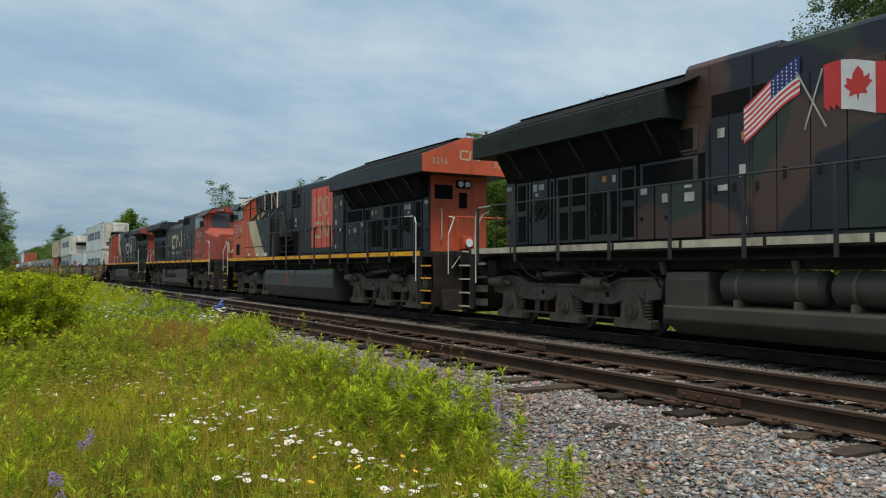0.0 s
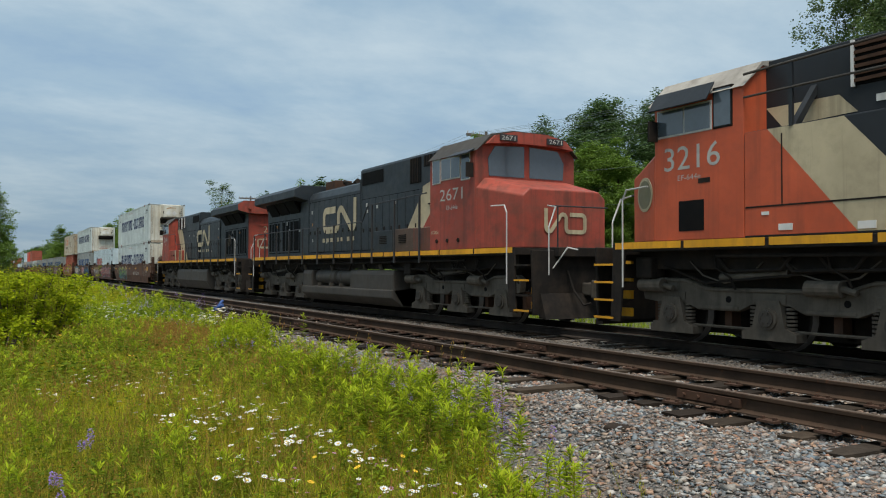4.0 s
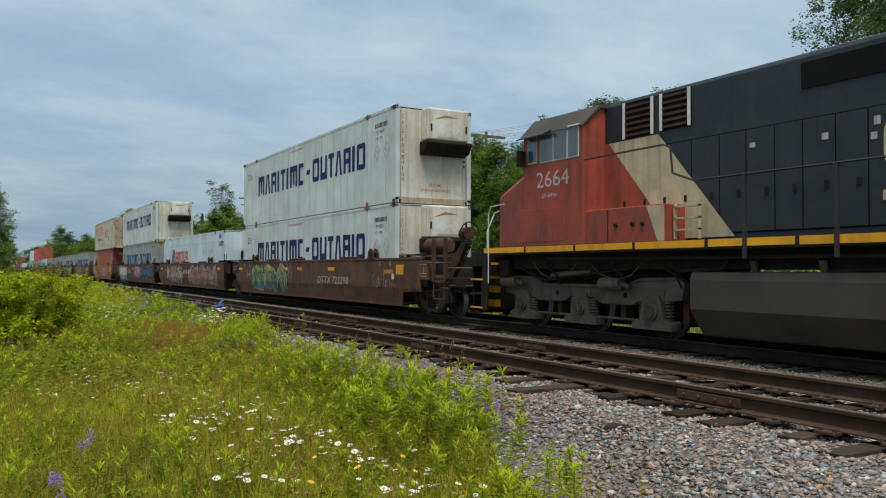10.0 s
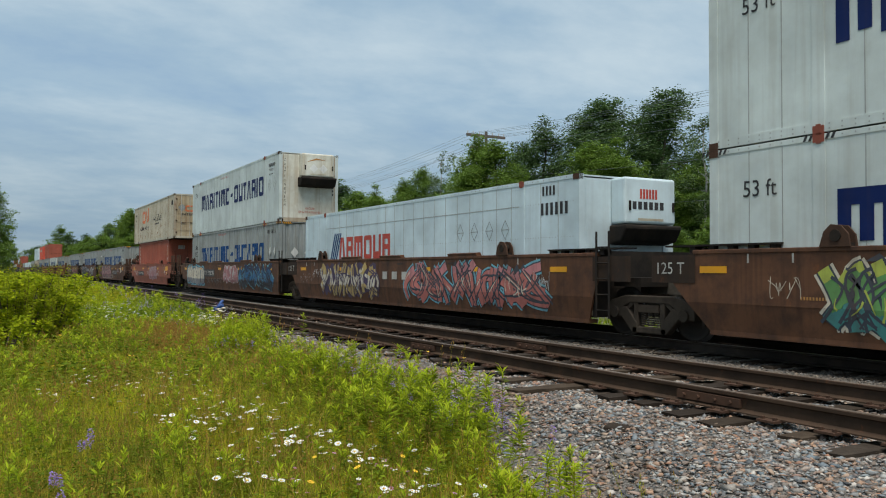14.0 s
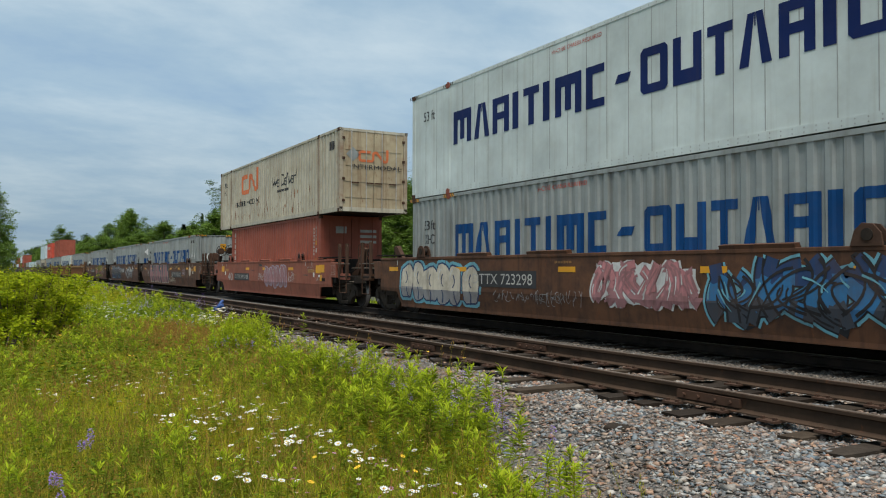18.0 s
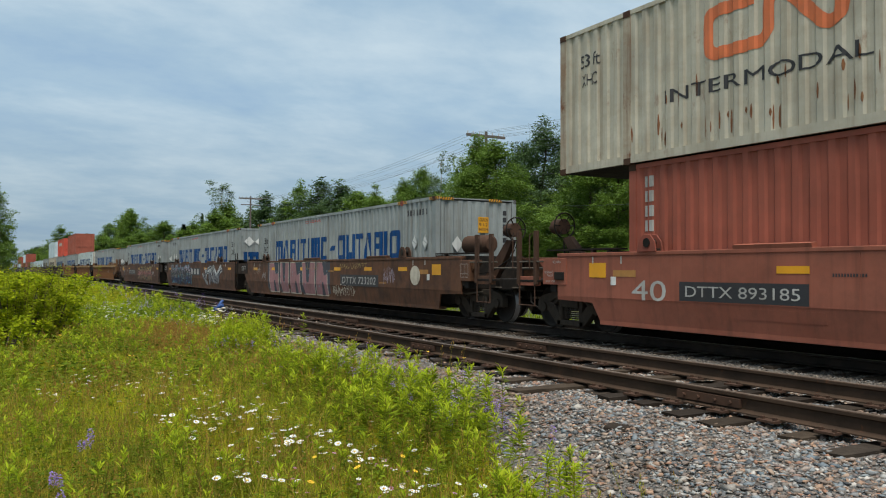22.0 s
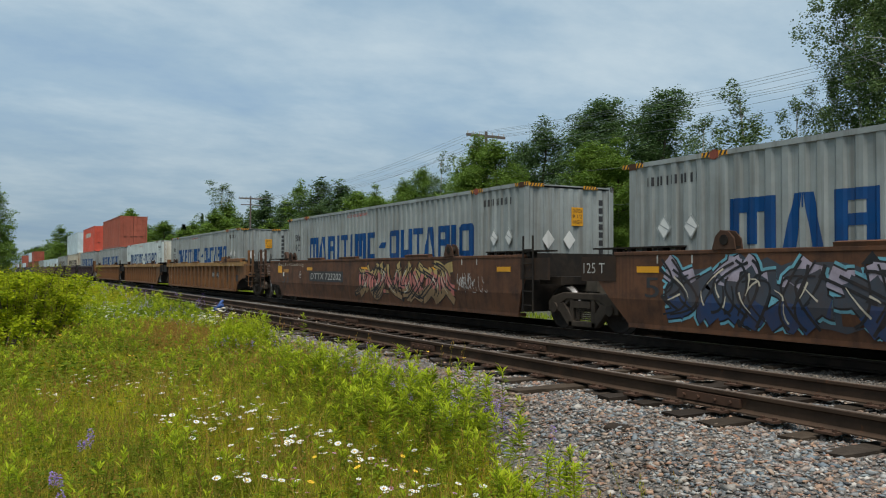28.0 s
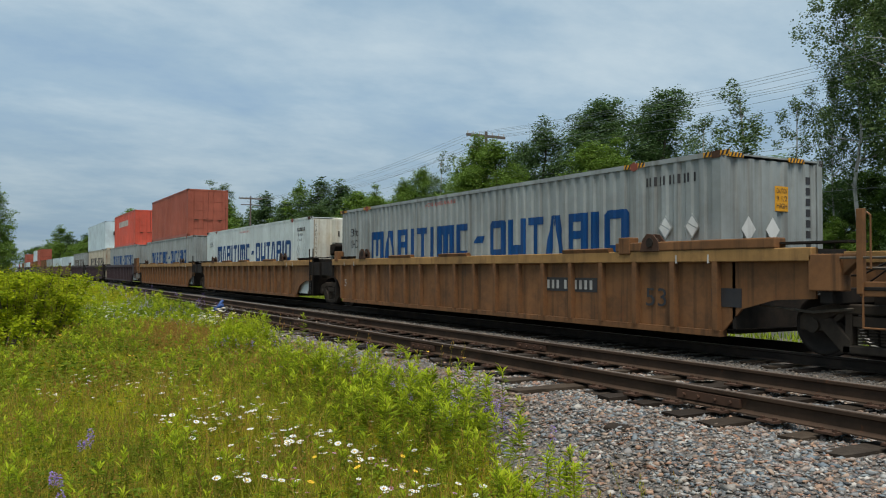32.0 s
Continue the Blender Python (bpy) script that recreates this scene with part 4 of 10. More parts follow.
mounds(300, meadow(3.0, 11, 0.9), (0.10, 0.28), 120, (0.02, 0.05), M_WEED, "clover", "low clover and leafy weeds between the grass")
mounds(300, meadow(3.0, 12, 0.9), (0.10, 0.30), 120, (0.02, 0.055), M_WEED_DARK, "ground_cover", "dark green creeping weeds between the grass")
mounds(900, meadow(10, 30, 0.8), (0.18, 0.42), 70, (0.04, 0.09), M_WEED, "clover", "low clover and leafy weeds between the grass", 0.15)
mounds(800, meadow(10, 30, 0.8), (0.18, 0.42), 70, (0.04, 0.09), M_WEED_DARK, "ground_cover", "dark green creeping weeds between the grass", 0.15)
mounds(300, meadow(28, 90, 0.7), (0.3, 0.7), 60, (0.08, 0.18), M_SHRUB, "clover", "low clover and leafy weeds between the grass", 0.2)


def flower_heads(n, sampler, hr, r, petals, mat, name, label, tilt=0.5, eye=None, stem=True):
    x, y = sampler(n)
    n = len(x)
    z = ground_height(x, y) + RNG.uniform(*hr, n)
    a = np.linspace(0, 6.28319, petals, endpoint=False)
    w = 3.0 / petals
    shape, faces = [], []
    for i, t in enumerate(a):
        for rr, o in ((0.2, 0), (0.75, w), (1.0, 0), (0.75, -w)):
            shape.append((rr * math.cos(t + o), rr * math.sin(t + o), 0.10 * rr))
        faces.append((4 * i, 4 * i + 1, 4 * i + 2, 4 * i + 3))
    rr = RNG.uniform(0.75, 1.2, n) * r
    tl, tu = RNG.uniform(-tilt, tilt, n), RNG.uniform(0, 6.28, n)
    p = np.stack([x, y, z], -1)
    v, f = many(shape, faces, p, rr[:, None], tu, tl)
    tagged(new(name, fast_mesh(name, v, f, mat)), label, "flowers", kind="stuff")
    if eye:
        sh = [(0.28 * math.cos(t), 0.28 * math.sin(t), 0.08) for t in np.linspace(0, 6.28319, 6, endpoint=False)] + [(0, 0, 0.2)]
        fa = [(i, (i + 1) % 6, 6) for i in range(6)]
        v, f = many(sh, fa, p, rr[:, None], tu, tl)
        tagged(new("flower_centres", fast_mesh("flower_centres", v, f, eye)), "yellow daisy centres", "flowers", kind="stuff")
    if stem:
        zz = ground_height(x, y)
        o = 0.003
        vs = np.stack([np.stack([x - o, y, zz], -1), np.stack([x + o, y, zz], -1), np.stack([x + o, y, z], -1), np.stack([x - o, y, z], -1)], 1)
        ff = np.arange(4 * n).reshape(n, 4)
        tagged(new("flower_stems", fast_mesh("flower_stems", vs.reshape(-1, 3), ff, M_WEED_STEM)), "thin green flower stems", "flowers", kind="stuff")


DAISY_SPOTS = [(-10.3, 1.53), (-9.1, 1.53), (-10.2, 1.88), (-8.4, 1.87), (-7.5, 1.8), (-7.3, 1.85), (-6.9, 1.75), (-7.6, 2.23), (-7.0, 2.14), (-7.2, 2.1), (-6.1, 2.02), (-6.2, 2.31), (-5.8, 2.35), (-5.3, 2.22), (-5.5, 2.45), (-6.0, 2.88), (-6.5, 1.43), (-5.3, 1.45), (-5.8, 2.12), (-4.4, 2.15), (-4.4, 2.35), (-4.3, 2.39), (-7.3, 1.45), (-10.6, 1.0), (-9.8, 0.67)]
flower_heads(215, lambda n: clusters(DAISY_SPOTS, n, np.array([0.24, 0.11])), (0.27, 0.40), 0.025, 14, M_PETAL, "daisies", "white oxeye daisies blooming in the grass", 0.5, M_YELLOW_FL)
flower_heads(60, lambda n: clusters([(-8.5, 1.8), (-6.2, 1.8), (-10.5, 1.3)], n, np.array([1.3, 0.5])), (0.24, 0.4), 0.024, 14, M_PETAL, "daisies", "white oxeye daisies blooming in the grass", 0.5, M_YELLOW_FL)
flower_heads(150, lambda n: clusters([(-18.8, 4.0), (-19.0, 4.5), (-17.9, 4.3)], n, np.array([0.6, 0.25])), (0.34, 0.46), 0.046, 12, M_PETAL, "daisies", "white daisies in clumps beside the siding", 0.3, M_YELLOW_FL)
flower_heads(240, lambda n: clusters([(-24.4, 3.2), (-23, 2.9), (-27, 3.5), (-20, 3.0)], n, np.array([1.6, 0.5])), (0.35, 0.6), 0.03, 8, M_PETAL, "daisies", "small white flower heads in the rough grass", 0.3)
flower_heads(60, lambda n: clusters([(-7.5, 4.2), (-8.0, 4.0), (-15, 0.8), (-4.7, 2.2), (-12, 1.2)], n, np.array([0.6, 0.4])), (0.3, 0.5), 0.022, 8, M_YELLOW_FL, "yellow_flowers", "small yellow wildflowers in the weeds", 0.6)
flower_heads(40, lambda n: clusters([(-5.2, 1.6), (-4.8, 2.2), (-5.6, 1.9)], n, np.array([0.5, 0.35])), (0.22, 0.32), 0.016, 8, M_PINK, "clover_flowers", "pink clover heads in the grass", 1.0)


def spikes(n, sampler, hr, length, r, mat, name, label, per=26):
    """Upright flower spikes of many small petals."""
    x, y = sampler(n)
    z = ground_height(x, y) + RNG.uniform(*hr, n)
    t = RNG.random((n, per)); a = RNG.uniform(0, 6.28, (n, per))
    rad = r * (1 - 0.75 * t)
    p = np.stack([x[:, None] + rad * np.cos(a), y[:, None] + rad * np.sin(a), z[:, None] + t * length], -1).reshape(-1, 3)
    sh = [(0, 0, 0), (0.6, 0.4, 0.35), (1.2, 0, 0.1), (0.6, -0.4, 0.35)]
    v, f = many(sh, [(0, 1, 2, 3)], p, RNG.uniform(0.6, 1.2, (n * per, 1)) * r * 0.9, a.reshape(-1))
    tagged(new(name, fast_mesh(name, v, f, mat)), label, "flowers", kind="stuff")


spikes(190, lambda n: clusters([(-12.9, 3.6), (-12.5, 3.75), (-12.7, 3.5), (-9.4, 3.9), (-6.9, 3.8), (-6.1, 3.5), (-26, 4.0), (-30, 4.4), (-22, 4.3), (-17.5, 4.1)], n, np.array([0.7, 0.35])), (0.3, 0.5), 0.11, 0.018, M_PURPLE, "vetch_flowers", "violet vetch flower spikes in the weeds")
spikes(8, lambda n: clusters([(-6.3, 0.58), (-5.17, 0.33), (-6.5, 0.66)], n, np.array([0.07, 0.035])), (0.30, 0.38), 0.07, 0.018, M_PURPLE, "vetch_flowers", "violet vetch flower spikes in the weeds", 40)
spikes(90, lambda n: (-RNG.uniform(20, 60, n), RNG.uniform(1.5, 5.5, n)), (0.35, 0.6), 0.16, 0.03, M_PURPLE, "vetch_flowers", "violet vetch flower spikes in the weeds")


def leaf_cloud(n, blobs, size, flat=0.5, jitter=0.25, sprays=0):
    """Small pointed leaves over a set of blobs (x, y, z, radius), thicker towards the outside; sprays: gathered on that many twigs a blob."""
    bl = np.array(blobs, float)
    wgt = bl[:, 3] ** 2
    k = RNG.choice(len(bl), n, p=wgt / wgt.sum())
    d = RNG.normal(0, 1, (n, 3))
    d /= np.linalg.norm(d, axis=1)[:, None]
    rad = bl[k, 3] * (0.35 + 0.65 * RNG.random(n) ** 0.6)
    p = bl[k, :3] + d * rad[:, None] * np.array([1, 1, 0.85]) + RNG.normal(0, jitter, (n, 3)) * bl[k, 3:4] * 0.3
    if sprays:
        m = len(bl) * sprays
        c = RNG.choice(n, m)
        pick = RNG.integers(0, m, n)
        out = (p[c] - bl[k[c], :3])[pick]
        loose = p[RNG.random(n) < 0.42]
        p = p[c][pick] + out * RNG.uniform(-0.5, 0.35, (n, 1)) + RNG.normal(0, 1, (n, 3)) * bl[k[c], 3][pick][:, None] * np.array([0.2, 0.2, 0.13])
        p[:len(loose)] = loose
    s = RNG.uniform(size[0], size[1], n)
    a, t = RNG.uniform(0, 6.28, n), RNG.uniform(-1.2, 1.2, n)
    sh = np.array([(-0.5, 0, 0), (0, 0.34, 0.06), (0.5, 0, 0), (0, -0.34, 0.06)])
    return many(sh, [(0, 1, 2, 3)], p, s[:, None], a, t)


def shrub(name, x, y, blobs, n, size, label, mat=None):
    z = float(ground_height(x, y))
    root = empty(name, (x, y, z), label, "shrub")
    b = B()
    for bx, by, bz, r in blobs:
        b.cyl((bx * 0.2, by * 0.2, 0), (bx, by, bz), 0.018, 5, 0.006)
    stuff(part("branch", b, M_BARK, root, fix=False))
    v, f = leaf_cloud(n, blobs, size)
    stuff(part("leaves", fast_mesh("leaves", v, f, mat or M_SHRUB), None, root))
    return root


def blob_set(seed, w, d, h, k, r):
    q = random.Random(seed)
    return [(q.uniform(-w, w), q.uniform(-d, d), q.uniform(0.35, 1.0) * h, q.uniform(*r)) for _ in range(k)]


shrub("shrub", -15.9, 0.35, blob_set(1, 0.66, 0.66, 1.46, 80, (0.09, 0.19)), 7000, (0.04, 0.085), "bright green leafy shrub standing in the grass")
shrub("shrub", -16.6, 0.95, blob_set(4, 0.55, 0.5, 1.18, 46, (0.09, 0.18)), 4200, (0.035, 0.075), "bright green leafy shrub standing in the grass")
shrub("shrub", -19.6, 1.1, blob_set(2, 1.0, 0.8, 1.40, 50, (0.09, 0.2)), 4200, (0.04, 0.09), "bright green leafy shrub standing in the grass")
shrub("shrub", -14.6, 0.15, blob_set(3, 0.4, 0.4, 0.8, 24, (0.09, 0.16)), 1800, (0.035, 0.07), "low green leafy shrub standing in the grass")
for i in range(16):
    q = random.Random(40 + i)
    sx = -24.0 - i * 3.2 - q.uniform(0, 2)
    shrub("shrub", sx, q.uniform(-0.3, 1.2 + i * 0.17), blob_set(50 + i, 1.0, 0.6, q.uniform(0.8, 1.15), 9, (0.3, 0.5)), 2200, (0.07, 0.13), "bright green leafy shrub standing in the grass")


weeds(300, lambda n: clusters([(-15.9, 0.4), (-15.7, 0.7), (-19.4, 1.2), (-18.5, 0.2), (-16.4, 0.1), (-16.5, 1.0), (-20, 0.8)], n, np.array([0.4, 0.26])), (0.9, 1.72), 0.085, M_SHRUB, "shrub_shoots", "upright leafy shoots of the shrubs", 40)
weeds(420, lambda n: (-RNG.uniform(22, 70, n), RNG.uniform(-0.8, 4.0, n)), (0.8, 1.35), 0.16, M_SHRUB, "shrub_shoots", "upright leafy shoots of the shrubs", 30, stem=False)


# ---- trees ----
def branch_path(q, start, aim, bend, n=4):
    pts = [Vector(start)]
    for i in range(1, n + 1):
        t = i / n
        pts.append(Vector(start).lerp(Vector(aim), t) + Vector((q.uniform(-bend, bend), q.uniform(-bend, bend), q.uniform(-bend, bend) * 0.4)) * math.sin(t * 3.1))
    return pts


def limb(b, pts, r0, r1, n=6):
    """One tapered branch through the points."""
    k = len(pts) - 1
    vs = []
    for i, p in enumerate(pts):
        d = (pts[min(k, i + 1)] - pts[max(0, i - 1)]).normalized()
        e = d.orthogonal().normalized()
        g = d.cross(e)
        r = r0 + (r1 - r0) * i / k
        vs += [p + (e * math.cos(6.28319 * j / n) + g * math.sin(6.28319 * j / n)) * r for j in range(n)]
    b.add(vs, [(i * n + j, i * n + (j + 1) % n, (i + 1) * n + (j + 1) % n, (i + 1) * n + j) for i in range(k) for j in range(n)])


def make_tree(seed, kind, fine=False):
    """A tree ten metres tall at the origin: trunk, limbs and a crown of small leaves in uneven clumps."""
    q = random.Random(seed)
    bark = M_BARK_BIRCH if kind in ("birch", "thin") else M_BARK
    leaf = {"birch": M_LEAF_BIRCH, "thin": M_LEAF_BIRCH, "dark": M_LEAF_DARK, "light": M_LEAF_LIGHT}[kind]
    labels = {"birch": "tall birch with a pale trunk and loose crown", "thin": "slender birch with a sparse open crown",
              "dark": "dark green broadleaf tree in the treeline", "light": "light green broadleaf tree in the treeline"}
    root = empty("tree", (0, 0, 0), labels[kind], "tree", "trees behind the tracks")
    spread = {"birch": 2.2, "thin": 1.35, "dark": 1.9, "light": 2.1}[kind]
    low = {"birch": 0.42, "thin": 0.38, "dark": 0.10, "light": 0.07}[kind]
    b = B()
    top = (q.uniform(-.4, .4), q.uniform(-.4, .4), 9.4)
    trunk = branch_path(q, (0, 0, -0.3), top, 0.22, 7)
    limb(b, trunk, 0.13 if kind in ("birch", "thin") else 0.17, 0.02, 8)
    blobs = []
    count = {"birch": 17, "thin": 11, "dark": 27, "light": 29}[kind]
    lb = B()
    for i in range(count):
        t = low + (1 - low) * (i + q.random()) / count
        base = trunk[min(6, int(t * 7))].lerp(trunk[min(7, int(t * 7) + 1)], t * 7 % 1)
        f = math.sin(min(1.0, (t - low) / (1 - low) * 0.86 + 0.16) * 3.14159) ** 0.7
        reach = spread * f * q.uniform(0.45, 1.1)
        a = i * 2.4 + q.uniform(-.5, .5)
        tip = (base.x + reach * math.cos(a), base.y + reach * math.sin(a), base.z + q.uniform(0.2, 0.9))
        limb(lb, branch_path(q, base, tip, 0.15, 3), 0.045 * (1.2 - t * 0.7), 0.012, 5)
        r = {"birch": (0.45, 0.85), "thin": (0.35, 0.62), "dark": (0.45, 0.85), "light": (0.42, 0.8)}[kind]
        blobs.append((*tip, q.uniform(*r)))
        blobs.append(((base.x + tip[0]) / 2, (base.y + tip[1]) / 2, (base.z + tip[2]) / 2, q.uniform(*r) * 0.7))
        for _ in range(5 if kind in ("dark", "light") else 2):
            blobs.append((tip[0] + q.uniform(-1.0, 1.0) * f, tip[1] + q.uniform(-1.0, 1.0) * f, tip[2] + q.uniform(-.8, .8), q.uniform(0.18, 0.5)))
    part("trunk", b, bark, root, smooth=True, fix=False)
    stuff(part("limb", lb, bark, root, fix=False))
    if fine:
        n = {"birch": 15000, "thin": 6500, "dark": 46000, "light": 48000}[kind]
        v, f = leaf_cloud(n, blobs, (0.055, 0.13) if kind in ("dark", "light") else (0.065, 0.14), jitter=0.5, sprays=11)
    else:
        v, f = leaf_cloud(17000, blobs, (0.10, 0.21), jitter=0.5, sprays=7)
    stuff(part("crown", fast_mesh("crown", v, f, leaf), None, root))
    return root


def make_spruce(seed):
    q = random.Random(seed)
    root = empty("spruce", (0, 0, 0), "dark pointed spruce in the treeline", "tree", "trees behind the tracks")
    part("trunk", B().cyl((0, 0, -0.3), (0, 0, 9.8), 0.16, 8, 0.02), M_BARK, root, fix=False)
    pts, sz = [], []
    for i in range(3600):
        t = q.random() ** 0.8
        z = 0.8 + 9.1 * t
        layer = 0.75 + 0.25 * math.sin(z * 9)
        r = 1.75 * (1 - t) * layer * q.random() ** 0.5 + 0.05
        a = q.uniform(0, 6.283)
        pts.append((r * math.cos(a), r * math.sin(a), z - r * 0.25)); sz.append(q.uniform(0.16, 0.32))
    v, f = many([(-0.5, 0, 0), (0, 0.2, 0.05), (0.5, 0, -0.08), (0, -0.2, 0.05)], [(0, 1, 2, 3)], np.array(pts), np.array(sz)[:, None], RNG.uniform(0, 6.28, 3600), RNG.uniform(-.6, .6, 3600))
    stuff(part("crown", fast_mesh("crown", v, f, M_NEEDLE), None, root))
    return root


KINDS = {"birch": [11, 12, 13], "thin": [21, 22], "dark": [31, 32, 33], "light": [41, 42, 43, 44], "wood_dark": [61, 62], "wood_light": [71, 72, 73], "spruce": [51]}
BASE_TREES = {k: [make_spruce(s) if k == "spruce" else make_tree(s, k.replace("wood_", ""), "_" not in k) for s in v] for k, v in KINDS.items()}
USED, TURN = set(), {}
tree_rng = random.Random(9)


def plant(kind, x, y, height, wide=1.0):
    pool = BASE_TREES[kind]
    TURN[kind] = TURN.get(kind, -1) + 1
    src = pool[TURN[kind] % len(pool)]
    z = float(ground_height(x, y))
    k = height / 10.0
    m = pose(x, y, z, 0, 0, tree_rng.uniform(0, 360))
    if src in USED:
        ob = copy_thing(src, m)
    else:
        USED.add(src)
        ob = src
        ob.matrix_basis = m
    ob.scale = (k * wide, k * wide, k)
    return ob


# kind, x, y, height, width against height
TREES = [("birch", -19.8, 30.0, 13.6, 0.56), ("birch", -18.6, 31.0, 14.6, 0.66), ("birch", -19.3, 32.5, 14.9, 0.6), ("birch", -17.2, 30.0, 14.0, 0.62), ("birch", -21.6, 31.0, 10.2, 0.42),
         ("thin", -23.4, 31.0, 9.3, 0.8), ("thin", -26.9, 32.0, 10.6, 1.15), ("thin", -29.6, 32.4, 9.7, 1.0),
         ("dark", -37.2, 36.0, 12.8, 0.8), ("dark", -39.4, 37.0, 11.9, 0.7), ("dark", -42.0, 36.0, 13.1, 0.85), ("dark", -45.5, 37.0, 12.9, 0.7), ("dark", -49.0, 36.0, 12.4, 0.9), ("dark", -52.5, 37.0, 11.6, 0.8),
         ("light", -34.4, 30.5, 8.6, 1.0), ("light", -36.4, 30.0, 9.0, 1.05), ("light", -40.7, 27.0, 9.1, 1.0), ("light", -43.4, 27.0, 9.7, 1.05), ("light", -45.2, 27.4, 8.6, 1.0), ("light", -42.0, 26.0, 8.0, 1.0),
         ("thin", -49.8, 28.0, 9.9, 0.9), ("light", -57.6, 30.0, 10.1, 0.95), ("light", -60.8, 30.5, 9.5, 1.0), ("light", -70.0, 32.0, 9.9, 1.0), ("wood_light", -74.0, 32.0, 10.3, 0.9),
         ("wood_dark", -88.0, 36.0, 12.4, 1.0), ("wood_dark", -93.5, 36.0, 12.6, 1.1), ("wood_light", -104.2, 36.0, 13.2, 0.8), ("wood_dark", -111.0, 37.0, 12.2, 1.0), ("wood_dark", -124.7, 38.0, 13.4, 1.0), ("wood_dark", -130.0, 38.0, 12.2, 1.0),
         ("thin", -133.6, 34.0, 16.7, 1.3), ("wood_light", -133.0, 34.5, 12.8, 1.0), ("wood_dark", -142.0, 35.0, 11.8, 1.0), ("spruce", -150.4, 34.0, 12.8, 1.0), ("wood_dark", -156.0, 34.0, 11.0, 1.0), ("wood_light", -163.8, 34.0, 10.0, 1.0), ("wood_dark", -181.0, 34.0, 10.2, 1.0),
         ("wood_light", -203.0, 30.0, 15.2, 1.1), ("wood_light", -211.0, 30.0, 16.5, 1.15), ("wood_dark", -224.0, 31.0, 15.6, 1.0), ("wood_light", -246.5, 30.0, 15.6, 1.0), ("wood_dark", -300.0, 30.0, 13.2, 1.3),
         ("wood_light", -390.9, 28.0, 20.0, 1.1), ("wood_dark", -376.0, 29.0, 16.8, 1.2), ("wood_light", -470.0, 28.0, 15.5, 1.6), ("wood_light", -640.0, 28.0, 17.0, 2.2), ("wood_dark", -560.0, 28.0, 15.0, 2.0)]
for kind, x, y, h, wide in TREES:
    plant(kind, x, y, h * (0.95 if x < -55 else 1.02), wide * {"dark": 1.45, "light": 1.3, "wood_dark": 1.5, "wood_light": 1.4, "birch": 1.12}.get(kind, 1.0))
# the filling rows of wood behind and between
for i in range(66):
    x = -34 - i * 3.2 - tree_rng.uniform(0, 3)
    plant(tree_rng.choice(["wood_light", "wood_dark", "wood_dark", "wood_dark", "spruce"]), x, 38 + tree_rng.uniform(0, 7), tree_rng.uniform(8.2, 10.0) + min(1.4, max(0, -x - 60) * 0.03), 2.0)
for i in range(22):
    x = -46 - i * 2.9 - tree_rng.uniform(0, 1.5)
    plant("wood_light", x, 28.5 + tree_rng.uniform(0, 3.0), tree_rng.uniform(5.0, 7.4), 1.6)
for i in range(76):
    x = -118 - i * 6.8
    plant(tree_rng.choice(["wood_light", "wood_dark", "wood_light", "spruce"]), x, 25 + tree_rng.uniform(0, 9), tree_rng.uniform(7.6, 10.0) + min(3, (-x - 118) * 0.01), 2.2)
# young growth below the birches
for i in range(22):
    x = -9 - i * 1.7 - tree_rng.uniform(0, 1.2)
    plant("light" if i % 3 else "dark", x, 33.5 + tree_rng.uniform(0, 2.5), tree_rng.uniform(5.4, 6.8) + (1.2 if x < -32 else 0.0), 1.7)
for i in range(20):
    x = -10 - i * 1.6 - tree_rng.uniform(0, 1.2)
    plant("light" if i % 4 else "dark", x, 28.2 + tree_rng.uniform(0, 1.8), tree_rng.uniform(3.2, 4.8), 1.7)
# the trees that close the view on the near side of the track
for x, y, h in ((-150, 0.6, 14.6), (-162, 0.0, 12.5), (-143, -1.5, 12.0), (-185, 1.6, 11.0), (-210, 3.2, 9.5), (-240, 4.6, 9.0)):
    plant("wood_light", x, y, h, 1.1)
for i in range(30):
    q = random.Random(300 + i)
    x = -14.5 - i * 1.7 - q.uniform(0, 1)
    shrub("shrub", x, 24.3 + q.uniform(0, 2.2), blob_set(400 + i, 1.1, 0.8, q.uniform(1.2, 2.4), 9, (0.4, 0.75)), 1100, (0.12, 0.24), "green brush at the edge of the wood", M_LEAF_LIGHT)


# ---- pole line ----
def utility_pole(x, y, height):
    z = float(ground_height(x, y))
    root = empty("utility_pole", (x, y, z), "weathered wooden pole with a crossarm and insulators", "utility pole", "poles of the wire line")
    part("pole", B().cyl((0, 0, -0.5), (0, 0, height), 0.15, 10, 0.10), M_POLE, root, fix=False)
    part("crossarm", B().box(-0.06, 0.06, -1.5, 1.5, height - 0.39, height - 0.22), M_POLE, root, bevel=0.01)
    part("crossarm", B().box(-0.06, 0.06, -1.2, 1.2, height - 1.15, height - 1.03), M_POLE, root, bevel=0.01)
    for s in (-1, 1):
        part("brace", B().cyl((0.07, 0, height - 0.95), (0.07, s * 0.75, height - 0.34), 0.018, 5), M_WIRE, root)
    for k in (-1.4, -1.0, -0.5, 0.5, 1.0, 1.4):
        part("insulator", B().cyl((0, k, height - 0.22), (0, k, height - 0.04), 0.035, 8, 0.025), M_MARK_WHITE, root)
    return root


